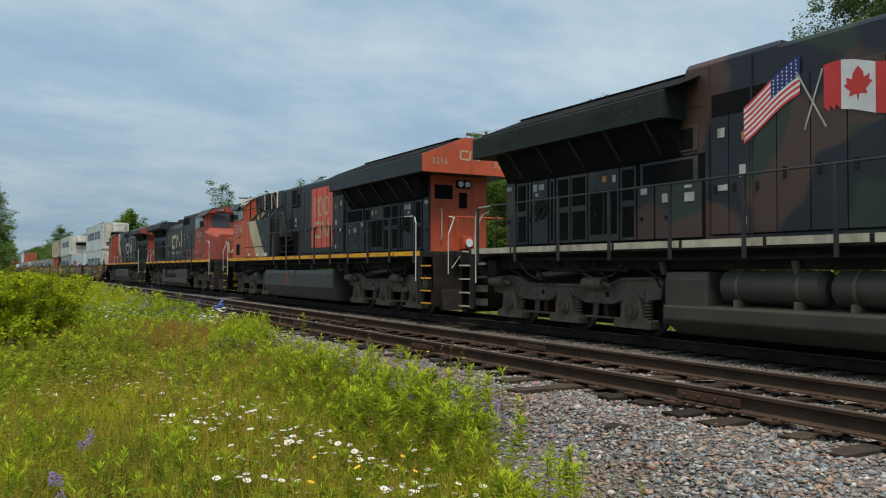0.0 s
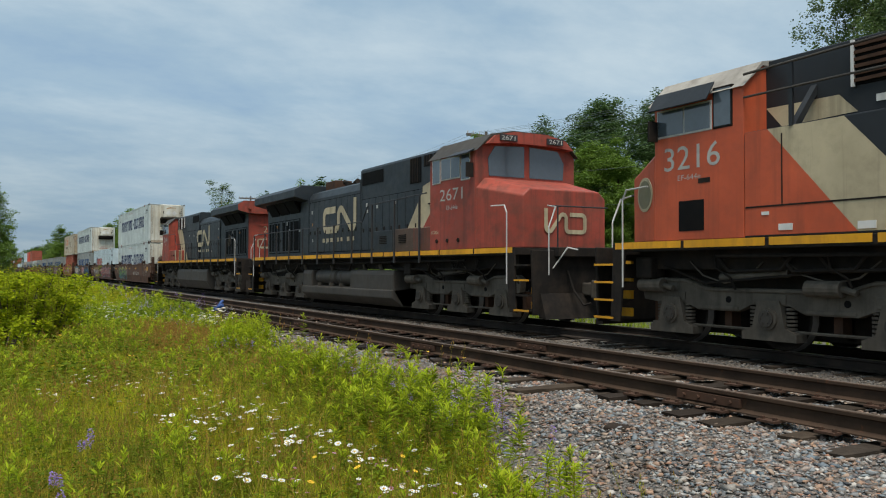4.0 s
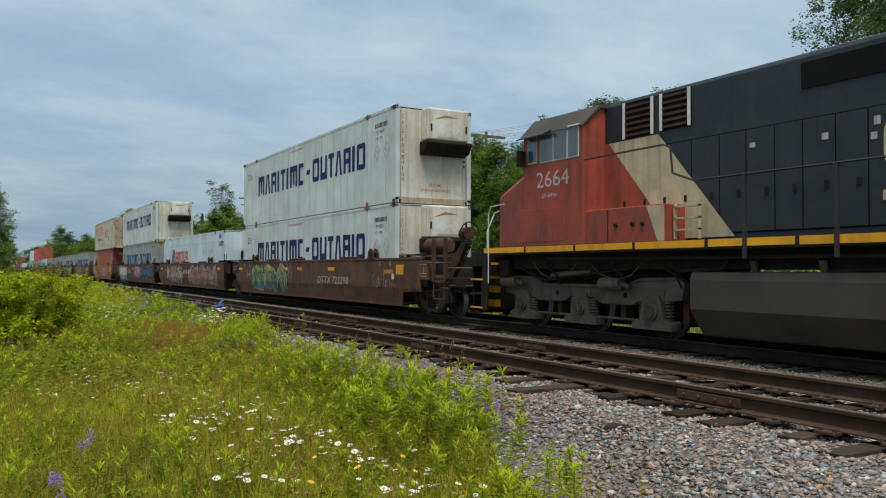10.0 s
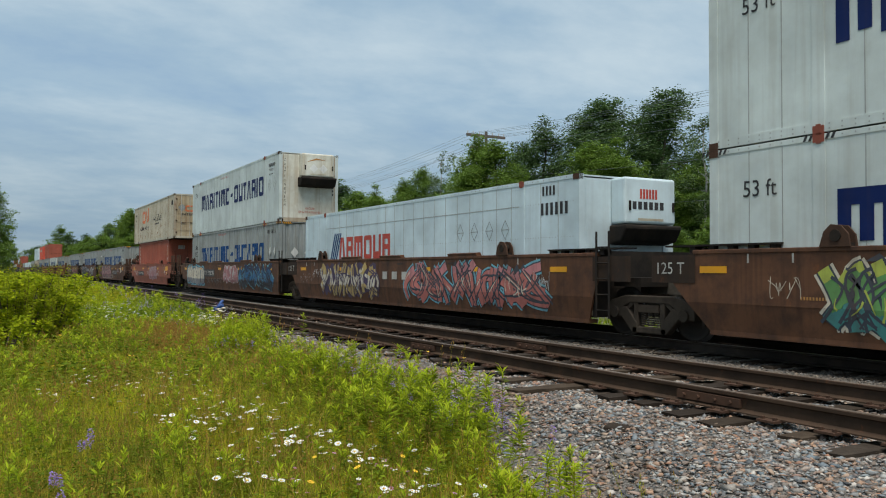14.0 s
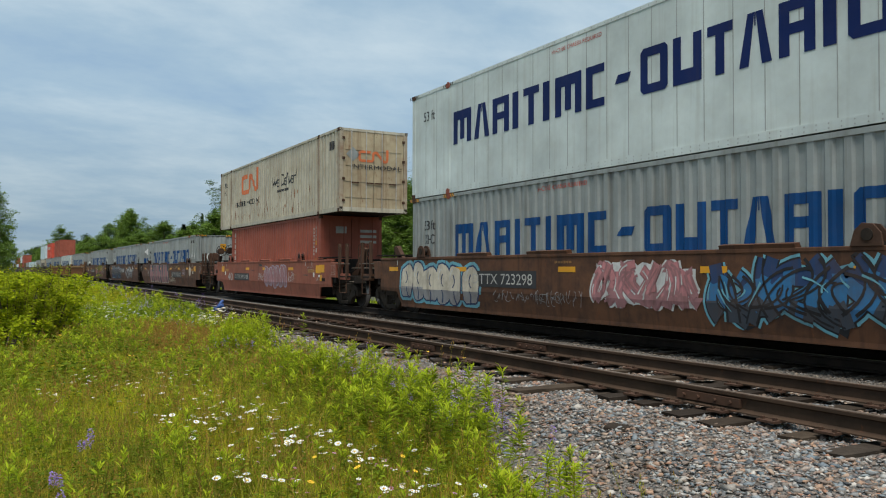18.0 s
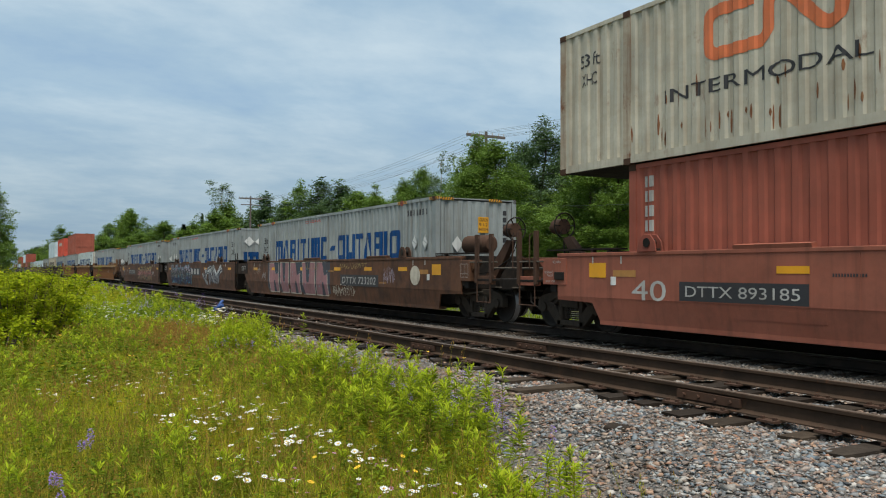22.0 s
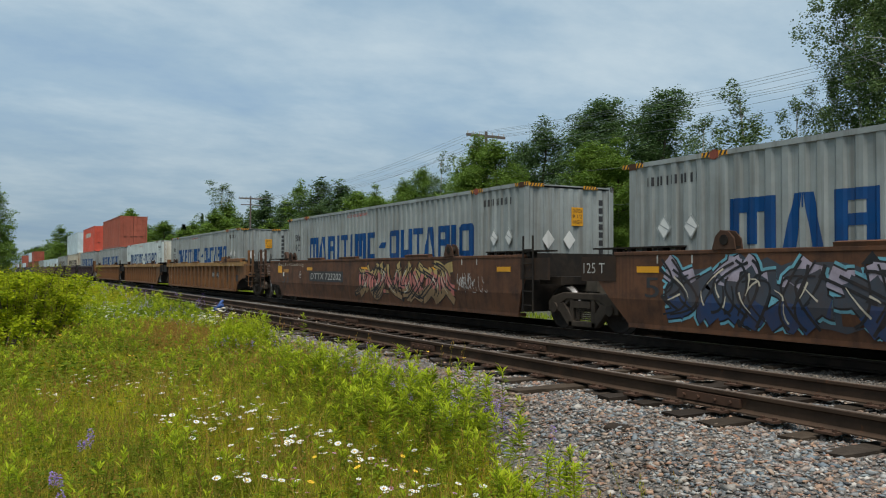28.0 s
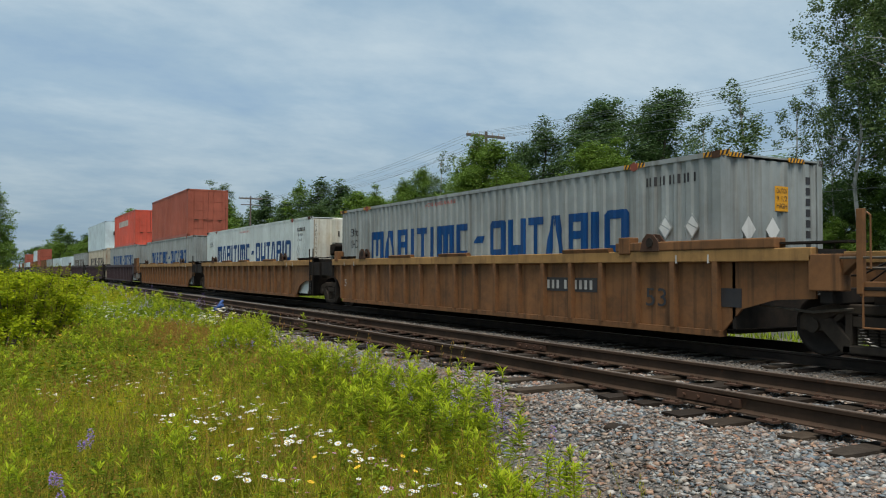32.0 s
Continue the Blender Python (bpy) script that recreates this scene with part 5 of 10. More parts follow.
POLES = [-99.8, -44.9, 9.5, 64.0]
POLE_Y = 28.5
for x in POLES:
    utility_pole(x, POLE_Y, 11.0)
wires = [(k, 10.15) for k in (-1.4, -1.0, -0.5, 0.5, 1.0, 1.4)] + [(-1.1, 9.25), (1.1, 9.25), (0.0, 7.4), (0.1, 5.5)]
for dy, h in wires:
    b = B()
    pts = [Vector((a + (c - a) * t / 10, POLE_Y + dy, h - 1.15 * (1 - (t / 5 - 1) ** 2))) for a, c in zip(POLES[:-1], POLES[1:]) for t in range(10)]
    limb(b, pts + [Vector((POLES[-1], POLE_Y + dy, h))], 0.008, 0.008, 4)
    ob = part("overhead_wire", b, M_WIRE, None, fix=False)
    tagged(ob, "thin dark overhead wire strung between wooden poles", "wire", "wires of the pole line")
# ---- the train ----
# Every vehicle and container stands where it is at 16 s; x inside it runs with the train, y = 0 is the track's centre, the side towards the camera is at -y.
MOVERS, WHEELSETS = [], []


def train_thing(name, u, label, category, group="", z=0.0):
    ob = empty(name, (u, TRACK_Y, z), label, category, group)
    MOVERS.append(ob)
    return ob


WHEEL_ME = {}


def wheelset(parent, x, r, turns=True):
    if r not in WHEEL_ME:
        b = B()
        for s in (-1, 1):
            y = s * 0.715
            prof = [(y - s * 0.02, r + 0.028), (y + s * 0.01, r + 0.022), (y + s * 0.02, r), (y + s * 0.12, r - 0.006), (y + s * 0.12, r - 0.07), (y + s * 0.06, r - 0.09), (y + s * 0.05, 0.17), (y + s * 0.10, 0.15), (y + s * 0.10, 0.09), (y - s * 0.03, 0.09)]
            n = 28
            vs = [(q[1] * math.cos(6.28319 * i / n), q[0], q[1] * math.sin(6.28319 * i / n)) for i in range(n) for q in prof]
            k = len(prof)
            fs = [(i * k + j, i * k + j + 1, ((i + 1) % n) * k + j + 1, ((i + 1) % n) * k + j) for i in range(n) for j in range(k - 1)]
            b.add(vs, fs)
        b.cyl((0, -0.86, 0), (0, 0.86, 0), 0.085, 10)
        # a polished patch that shows the turning
        for a in range(5):
            t = a * 0.09
            b.box(-0.01, 0.01, -0.8, -0.79, r - 0.06, r - 0.05)
        me = bpy.data.meshes.new("wheelset")
        me.from_pydata(b.v, [], b.f)
        recalc(me)
        me.materials.append(M_WHEEL)
        me.materials.append(M_TREAD)
        for p in me.polygons:
            c = p.center
            if abs(abs(c.y) - 0.785) < 0.055 and math.hypot(c.x, c.z) > r - 0.02:
                p.material_index = 1
        me.shade_smooth()
        WHEEL_ME[r] = me
    ob = new("wheelset", WHEEL_ME[r])
    ob.parent = parent
    ob.location = (x, 0, r)
    if turns:
        WHEELSETS.append((ob, x, r))
    return ob


SHARED = {}


def shared_part(key, make, name, mat, parent, x=0.0, y=0.0, z=0.0, flip=False, label="", bevel=0.0):
    """A part whose mesh is built once and used again."""
    if key not in SHARED:
        me = bpy.data.meshes.new(name)
        b = make()
        me.from_pydata(b.v, [], b.f)
        recalc(me)
        me.materials.append(mat)
        SHARED[key] = me
    ob = new(name, SHARED[key])
    ob.parent = parent
    ob.location = (x, y, z)
    if flip:
        ob.rotation_euler = (0, 0, math.pi)
    if label:
        ob["label"] = label
    if bevel:
        md = ob.modifiers.new("bevel", "BEVEL")
        md.width, md.segments, md.limit_method = bevel, 2, "ANGLE"
    return ob


def bogie_frame():
    """Cast side frame of a freight car truck, with windows beside the spring nest."""
    b = B()
    y0, y1 = -1.06, -0.90
    b.prism([(-1.12, 0.58), (-1.0, 0.70), (-0.6, 0.79), (0.6, 0.79), (1.0, 0.70), (1.12, 0.58), (1.12, 0.38), (0.70, 0.38), (0.70, 0.55), (0.50, 0.65), (-0.50, 0.65), (-0.70, 0.55), (-0.70, 0.38), (-1.12, 0.38)], "y", y0, y1)
    for s in (-1, 1):
        b.prism([(s * 0.74, 0.38), (s * 0.74, 0.56), (s * 0.60, 0.58), (s * 0.30, 0.28), (s * 0.30, 0.09), (s * 0.44, 0.09)], "y", y0, y1)
        b.box(s * 0.28, s * 0.40, y0 + 0.01, y1, 0.2, 0.67)
        b.prism([(s * 0.36, 0.66), (s * 0.52, 0.66), (s * 0.62, 0.54), (s * 0.56, 0.50)], "y", y0 + 0.02, y1)
    b.box(-0.44, 0.44, y0, y1, 0.09, 0.21)
    return b


def springs():
    b = B()
    for x in (-0.17, 0.0, 0.17):
        for k in range(6):
            b.cyl((x, -0.97, 0.235 + k * 0.042), (x, -0.97, 0.26 + k * 0.042), 0.075, 10)
    b.box(-0.26, 0.26, -1.06, -0.6, 0.48, 0.62)
    return b


def journal():
    return B().cyl((0, -1.1, 0.46), (0, -0.86, 0.46), 0.11, 12).box(-0.17, 0.17, -1.03, -0.9, 0.46, 0.64)


def bogie(parent, x, turns=True):
    for flip in (False, True):
        shared_part("bogie_frame", bogie_frame, "bogie_frame", M_BOGIE, parent, x, flip=flip, bevel=0.02)
        stuff(shared_part("bogie_springs", springs, "spring_nest", M_BOGIE, parent, x, flip=flip))
        for dx in (-0.89, 0.89):
            shared_part("journal", journal, "journal_box", M_BOGIE, parent, x + dx, flip=flip)
    for dx in (-0.89, 0.89):
        wheelset(parent, x + dx, 0.46, turns)
    shared_part("bolster", lambda: B().box(-0.2, 0.2, -0.9, 0.9, 0.4, 0.68), "bolster", M_TRUCK, parent, x)


# -- graffiti: rounded coloured shapes in layers on a car's side --
GRAF = {}


def spray(name, col):
    if name not in GRAF:
        GRAF[name] = paint("spray_" + name, col, 0.6, 0.42, 0.35, rust=0.2, dirt_col=(0.085, 0.05, 0.035))
    return GRAF[name]


SPRAY = {"ochre": (0.30, 0.19, 0.09), "white": (0.62, 0.62, 0.58), "black": (0.015, 0.016, 0.018), "teal": (0.06, 0.24, 0.22), "green": (0.12, 0.30, 0.09), "lime": (0.42, 0.47, 0.08), "tan": (0.48, 0.34, 0.12),
         "violet": (0.07, 0.05, 0.10), "pink": (0.55, 0.22, 0.22), "salmon": (0.50, 0.16, 0.13), "blue": (0.03, 0.16, 0.33), "sky": (0.16, 0.42, 0.50), "rose": (0.36, 0.17, 0.17),
         "slate": (0.05, 0.06, 0.075), "grey": (0.33, 0.32, 0.31), "cream": (0.62, 0.55, 0.42), "navy": (0.02, 0.05, 0.13), "lilac": (0.42, 0.36, 0.42)}


def fan(pts):
    cx = sum(p[0] for p in pts) / len(pts)
    cz = sum(p[1] for p in pts) / len(pts)
    return [[(cx, cz), pts[i], pts[(i + 1) % len(pts)]] for i in range(len(pts))]


def well_y(z):
    """The side of a smooth well: upright above, leaning in below the fold."""
    return -1.49 if z > 0.74 else -1.49 + (0.74 - z) * 0.16


def side_shapes(parent, polys, colour, layer, name="graffiti_shape", label=""):
    b = B()
    for k, whole in enumerate(polys):
        lift = 0.00008 * (k % 24)
        for poly in (cut_z(whole, 0.74, 1), cut_z(whole, 0.74, -1)):
            if poly:
                b.add([(q[0], well_y(q[1]) - 0.003 - 0.0022 * layer - lift, q[1]) for q in poly], [tuple(range(len(poly)))])
    return stuff(part(name, b, spray(colour, SPRAY[colour]), parent, label, fix=False))


def curve(p, q, r, n=8):
    """A bend from p to r that leans towards q."""
    return [((1 - t) ** 2 * p[0] + 2 * t * (1 - t) * q[0] + t * t * r[0], (1 - t) ** 2 * p[1] + 2 * t * (1 - t) * q[1] + t * t * r[1]) for t in (i / n for i in range(n + 1))]


def taper(pts, w0, w1):
    """A stripe along the points whose width runs from w0 to w1."""
    edge = []
    k = len(pts) - 1
    for i, p in enumerate(pts):
        a, c = pts[max(0, i - 1)], pts[min(k, i + 1)]
        dx, dz = c[0] - a[0], c[1] - a[1]
        d = math.hypot(dx, dz) or 1e-6
        w = (w0 + (w1 - w0) * i / k) / 2
        edge.append(((p[0] - dz / d * w, p[1] + dx / d * w), (p[0] + dz / d * w, p[1] - dx / d * w)))
    return [[a, b, d, c] for (a, b), (c, d) in zip(edge[:-1], edge[1:])]


def held(polys, z0, z1):
    return [[(p[0], min(z1, max(z0, p[1]))) for p in poly] for poly in polys]


def wild_piece(parent, x0, x1, z0, z1, fills, edge, seed, n=7, rim=None, gleam=None, back=None, sw=0.26):
    """Interlocking bent and tapering arms in layers that spell nothing."""
    q = random.Random(seed)
    w, h, zc = (x1 - x0) / n, z1 - z0, (z0 + z1) / 2
    base, halo, lines, inner, glint, colour = [], [], [], [], [], {f: [] for f in fills}
    if back:
        m = 22
        top = [(x0 + (x1 - x0) * i / m, z1 - h * q.uniform(0.0, 0.22)) for i in range(m + 1)]
        bot = [(x0 + (x1 - x0) * i / m, z0 + h * q.uniform(0.0, 0.25)) for i in range(m + 1)]
        base += [[bot[i], bot[i + 1], top[i + 1], top[i]] for i in range(m)]
    for i in range(n):
        cx = x0 + w * (i + 0.5)
        for j in range(5):
            flip = 1 if (i + j) % 2 else -1
            p = (cx + q.uniform(-.8, .8) * w, zc - flip * h * q.uniform(0.15, 0.46))
            r = (cx + q.uniform(-.8, .8) * w, zc + flip * h * q.uniform(0.05, 0.46))
            m = (cx + q.uniform(-1.1, 1.1) * w, zc + q.uniform(-.3, .3) * h)
            path = curve(p, m, r)
            wa, wb = sw * q.uniform(0.8, 1.15), sw * q.uniform(0.35, 0.8)
            if rim:
                halo += taper(path, wa + 0.15, wb + 0.15)
            lines += taper(path, wa + 0.06, wb + 0.06)
            if q.random() < 0.4:
                tip, k = path[-1], q.uniform(0.12, 0.24)
                lines.append([(tip[0] - k * 0.8, tip[1]), (tip[0] + k * 0.8, tip[1]), (tip[0] + q.uniform(-.1, .1), tip[1] + flip * k)])
            for part_, piece in enumerate(taper(path, wa, wb)):
                t = (z1 - sum(v[1] for v in piece) / 4) / h
                c = fills[max(0, min(len(fills) - 1, int(t * len(fills) + q.uniform(-.25, .25))))]
                colour[c].append(piece)
            if j > 1:
                for sg in (-1, 1):
                    inner += taper([(v[0] + sg * (wa * (1 - k / len(path)) + wb * k / len(path)) * 0.5, v[1]) for k, v in enumerate(path)], 0.05, 0.03)
            if gleam and q.random() < 0.6:
                a = q.randrange(1, 5)
                glint += taper([(v[0] - wa * 0.22, v[1] + 0.02) for v in path[a:a + 4]], 0.035, 0.012)
    layer = 0
    for polys, col, text in ((base, back, "painted graffiti background"), (halo, rim, "painted graffiti rim"), (lines, edge, "painted graffiti outline")):
        if polys:
            side_shapes(parent, held(polys, z0, z1), col, layer, label=text)
        layer += 1
    for k, f in enumerate(fills):
        if colour[f]:
            side_shapes(parent, held(colour[f], z0, z1), f, layer + k, label="painted graffiti filling")
    side_shapes(parent, held(inner, z0, z1), edge, layer + len(fills), label="painted graffiti inner lines")
    if glint:
        side_shapes(parent, held(glint, z0, z1), gleam, layer + len(fills) + 1)


def bubble_piece(parent, x0, x1, z0, z1, fill, edge, seed, n=6, rim=None, gleam=None, shade=None):
    """A row of swollen rounded forms that lean on one another, with dents drawn in line."""
    q = random.Random(seed)
    w, h, zc = (x1 - x0) / n, (z1 - z0) / 2, (z0 + z1) / 2
    halo, lines, body, dents, low, glint = [], [], [], [], [], []
    for i in range(n):
        cx, cz, lean = x0 + w * (i + 0.5 + q.uniform(-.1, .1)), zc + q.uniform(-.12, .1) * h, q.uniform(-.3, .3)
        ph, pw = q.uniform(0, 6.28), q.uniform(0.5, 0.64)

        def ring(grow):
            out = []
            for j in range(20):
                a = j * 0.31416
                e = abs(math.cos(a)) ** 0.7 * (1 if math.cos(a) >= 0 else -1), abs(math.sin(a)) ** 0.7 * (1 if math.sin(a) >= 0 else -1)
                k = 1 + 0.11 * math.sin(2 * a + ph) + 0.05 * math.sin(5 * a + ph)
                z = cz + e[1] * (h * 0.82 * k + grow)
                out.append((cx + e[0] * (w * pw * k + grow) + lean * (z - cz), z))
            return out
        if rim:
            halo += fan(ring(0.11))
        lines += fan(ring(0.03))
        body += fan(ring(-0.015))
        if shade:
            low += [[p if p[1] < cz - 0.25 * h else (p[0], cz - 0.25 * h) for p in tri] for tri in fan(ring(-0.02)) if min(p[1] for p in tri) < cz - 0.25 * h]
        k = q.choice((-1, 1))
        dents += taper(curve((cx - k * w * 0.05, cz + h * 0.45), (cx + k * w * 0.2, cz + h * 0.1), (cx - k * w * 0.1, cz - h * 0.1)), 0.05, 0.03)
        dents += taper(curve((cx + k * w * 0.1, cz - h * 0.8), (cx - k * w * 0.1, cz - h * 0.4), (cx + k * w * 0.04, cz - h * 0.25)), 0.06, 0.03)
        if gleam:
            glint += taper(curve((cx - w * 0.28, cz + h * 0.2), (cx - w * 0.28, cz + h * 0.55), (cx - w * 0.05, cz + h * 0.66)), 0.03, 0.045)
    for k, (polys, col, text) in enumerate(((halo, rim, "painted graffiti rim"), (lines, edge, "painted graffiti outline"), (body, fill, "painted graffiti filling"), (low, shade, "painted graffiti shading"), (dents, edge, ""), (glint, gleam, ""))):
        if polys:
            side_shapes(parent, held(polys, z0, z1), col, k, label=text)


def slab_piece(parent, x0, x1, z0, z1, fill, edge, ground, glint, widths):
    """Tall plain slabs side by side with light edges on a dark ground, notched here and there."""
    total, x, q = sum(widths), x0, random.Random(5)
    back, rimmed, body, cut, spark = [], [], [], [], []
    back.append(rect(x0 - 0.15, x1 + 0.1, z0 + 0.08, z1))
    for i, wd in enumerate(widths):
        w = (x1 - x0) * wd / total
        a, c, t = x + 0.13, x + w - 0.13, q.uniform(-0.10, 0.10)
        rimmed.append([(a - 0.04 + t, z0), (c + 0.04, z0), (c + 0.04 + t, z1), (a - 0.04, z1)])
        body.append([(a + t, z0 + 0.04), (c, z0 + 0.04), (c + t, z1 - 0.04), (a, z1 - 0.04)])
        m = (a + c) / 2
        if i % 2:
            cut.append([(m - w * 0.20, z1 - 0.02), (m + w * 0.12, z1 - 0.02), (m + w * 0.05, z0 + 0.45), (m - w * 0.10, z0 + 0.45)])
            cut.append([(a, z0 + 0.02), (a + w * 0.16, z0 + 0.02), (a + w * 0.05, z0 + 0.34), (a, z0 + 0.34)])
        else:
            cut.append([(m - w * 0.02, z0 + 0.02), (m + w * 0.22, z0 + 0.02), (m + w * 0.12, z0 + 0.48), (m + w * 0.02, z0 + 0.48)])
            cut.append([(m + w * 0.02, z1 - 0.02), (c + 0.02, z1 - 0.02), (c + 0.02, z1 - 0.42), (m + w * 0.16, z1 - 0.5)])
        for k in range(4):
            sx, sz = m + q.uniform(-.35, .35) * w, q.uniform(z0 + 0.2, z1 - 0.3)
            spark.append([(sx, sz), (sx + 0.025, sz), (sx + 0.12, sz + 0.08), (sx + 0.095, sz + 0.08)])
        x += w
    for k, (polys, col, text) in enumerate(((back, ground, "dark painted ground of the graffiti"), (rimmed, edge, "cream painted edges"), (body, fill, "pink painted slabs"), (cut, ground, ""), (spark, glint, ""))):
        side_shapes(parent, polys, col, k, label=text)


def tag_scrawl(parent, x0, x1, z0, z1, colour, seed, width=0.016, n=9):
    """A quick sprayed looping line that spells nothing."""
    q = random.Random(seed)
    strokes, w, h = [], (x1 - x0) / n, z1 - z0
    for i in range(n):
        a = x0 + w * i
        for _ in range(2):
            p = (a + w * q.uniform(-.1, .5), z0 + h * q.uniform(0, 1))
            r = (a + w * q.uniform(0.4, 1.1), z0 + h * q.uniform(0, 1))
            m = (a + w * q.uniform(-.4, 1.4), z0 + h * q.uniform(-.3, 1.3))
            strokes += taper(curve(p, m, r, 6), width, width * 0.7)
    side_shapes(parent, strokes, colour, 5, "sprayed_tag")


# -- well cars --
def well_car(u_l, u_r, style, ends, bogies, label, group, detail=2, patch_x=(), turns=True):
    """u_l, u_r: the ends of the side sheets. ends: what each end carries ('art', 'end')."""
    mid = (u_l + u_r) / 2
    car = train_thing("well_car", mid, label, "well car", group)
    hl = (u_r - u_l) / 2
    smooth = style in ("brown", "red")
    mat = {"brown": M_WELL_BROWN, "red": M_WELL_RED, "orange": M_WELL_ORANGE, "dark": M_WELL_PURPLE}[style]
    top = 1.55
    for s in (-1, 1):
        b = B()
        if smooth:
            rt = [(hl - 0.05, 0.74)] if ends[1] == "art" else [(hl, 0.74)]
            lf = [(-hl - 0.15, 0.74)] if ends[0] == "art" else [(-hl, 0.74)]
            rt_low = [(hl - 0.05, 0.74), (hl - 0.25, 0.28)] if ends[1] == "art" else [(hl, 0.74), (hl, 0.66), (hl - 1.07, 0.63), (hl - 1.24, 0.28)]
            lf_low = [(-hl + 0.3, 0.28), (-hl - 0.15, 0.74)] if ends[0] == "art" else [(-hl + 1.24, 0.28), (-hl + 1.07, 0.63), (-hl, 0.66), (-hl, 0.74)]
            sheet = [(-hl, top), (hl, top)] + ([(hl + 0.08, 1.05)] if ends[1] == "art" else []) + rt + lf + ([(-hl - 0.5, 1.09), (-hl, 1.09)] if ends[0] == "art" else [])
            b.prism(sheet, "y", s * 1.49, s * 1.45)
            low = rt_low + lf_low
            n = len(low)
            vs = [(q[0], s * (1.49 - (0.74 - q[1]) * 0.16), q[1]) for q in low] + [(q[0], s * (1.45 - (0.74 - q[1]) * 0.16), q[1]) for q in low]
            b.add(vs, [tuple(range(n)), tuple(range(2 * n - 1, n - 1, -1))] + [(i, i + n, (i + 1) % n + n, (i + 1) % n) for i in range(n)])
        else:
            b.prism([(-hl, 1.42), (hl, 1.42), (hl, 0.86), (hl - 0.7, 0.82), (hl - 1.3, 0.66), (hl - 1.68, 0.28), (-hl + 0.9, 0.28), (-hl + 0.3, 0.9), (-hl, 1.0)], "y", s * 1.40, s * 1.36)
        part("side_wall", b, mat, car)
        if smooth:
            part("top_chord", B().box(-hl, hl, s * 1.505, s * 1.33, top - 0.02, top + 0.05), mat, car, bevel=0.012)
            part("bottom_chord", B().box(-hl + (0.3 if ends[0] == "art" else 1.24), hl - (0.25 if ends[1] == "art" else 1.24), s * 1.42, s * 1.2, 0.22, 0.30), mat, car)
        else:
            part("top_chord", B().box(-hl, hl, s * 1.50, s * 1.33, 1.40, 1.60), M_CHORD_ORANGE if style == "orange" else mat, car, "yellowish brown upper chord" if style == "orange" else "", bevel=0.015)
            part("bottom_chord", B().box(-hl + 0.9, hl - 1.68, s * 1.47, s * 1.3, 0.20, 0.30), mat, car)
            if s < 0 and detail:
                x = -hl + 0.83
                while x < hl - 1.4:
                    shared_part("rib_" + style, lambda: B().prism([(-0.06, -1.39), (-0.05, -1.50), (0.05, -1.50), (0.06, -1.39)], "z", 0.30, 1.41), "side_rib", mat, car, x)
                    x += 0.93
    part("well_floor", B().box(-hl + 1.0, hl - 1.6, -1.2, 1.2, 0.24, 0.30), M_FRAME, car)
    for s, kind in ((-1, ends[0]), (1, ends[1])):
        x = s * (hl - (0.14 if kind == "art" else 1.45))
        part("end_bulkhead", B().box(x - 0.03, x + 0.03, -1.40, 1.40, 0.34, 1.64), M_FRAME, car)
    # deck over each bogie
    for s, kind in ((-1, ends[0]), (1, ends[1])):
        xe = s * hl
        if kind == "art":
            part("end_platform", B().box(xe, xe + s * 0.75, -1.0, 1.0, 0.95, 1.12), M_FRAME, car)
            part("end_plate", B().box(xe - s * 0.05, xe + s * 0.95, -1.50, -1.44, 1.05, 1.52), M_END_PLATE if smooth else M_FRAME, car, "dark painted end plate")
            part("articulation", B().cyl((xe + s * 0.9, 0, 0.72), (xe + s * 0.9, 0, 1.2), 0.3, 14).box(xe, xe + s * 1.1, -0.3, 0.3, 0.8, 1.05), M_TRUCK, car)
            if s < 0 or detail:
                lad = B()
                for x in (xe + s * 0.10, xe + s * 0.46):
                    lad.tube([(x, -1.53, 0.35), (x, -1.53, 2.0)], 0.022, 6)
                for z in (0.5, 0.8, 1.1, 1.4, 1.7):
                    lad.cyl((xe + s * 0.10, -1.53, z), (xe + s * 0.46, -1.53, z), 0.014, 5)
                if s > 0:
                    part("ladder", lad, M_FRAME, car)
            part("walkway", B().box(xe - s * 1.6, xe + s * 0.7, -1.42, -1.05, 1.66, 1.69), M_FRAME, car)
            for k in range(5):
                part("walkway_bracket", B().box(xe - s * (1.5 - k * 0.4) - 0.06, xe - s * (1.5 - k * 0.4) + 0.06, -1.4, -1.2, 1.56, 1.66), M_FRAME, car)
        else:
            pl = B()
            pl.box(xe, xe + s * 1.7, -0.35, 0.35, 0.75, 1.05)
            pl.box(xe + s * 0.7, xe + s * 1.45, -1.5, -0.3, 1.00, 1.05)
            pl.box(xe + s * 1.45, xe + s * 1.6, -1.3, 1.3, 0.80, 1.05)
            part("end_platform", pl, M_FRAME, car, bevel=0.01)
            part("end_box", B().box(xe - s * 0.05, xe + s * 0.45, -1.50, -1.25, 0.98, 1.50).prism([(xe + s * 0.45, 1.5), (xe + s * 0.45, 1.2), (xe + s * 0.7, 1.42), (xe + s * 0.7, 1.5)], "y", -1.45, -1.3), mat, car, bevel=0.015)
            # draft sill, cross members and pipes between the end platform and the coupler
            part("draft_sill", B().box(xe - s * 0.6, xe + s * 1.45, -0.5, 0.5, 0.62, 0.98).box(xe + s * 0.1, xe + s * 0.3, -1.45, 1.45, 0.80, 1.02), M_FRAME, car, bevel=0.015)
            part("end_beam", B().box(xe + s * 0.72, xe + s * 1.42, -1.49, -1.38, 0.92, 1.12), mat, car, "rusty step beam", bevel=0.012)
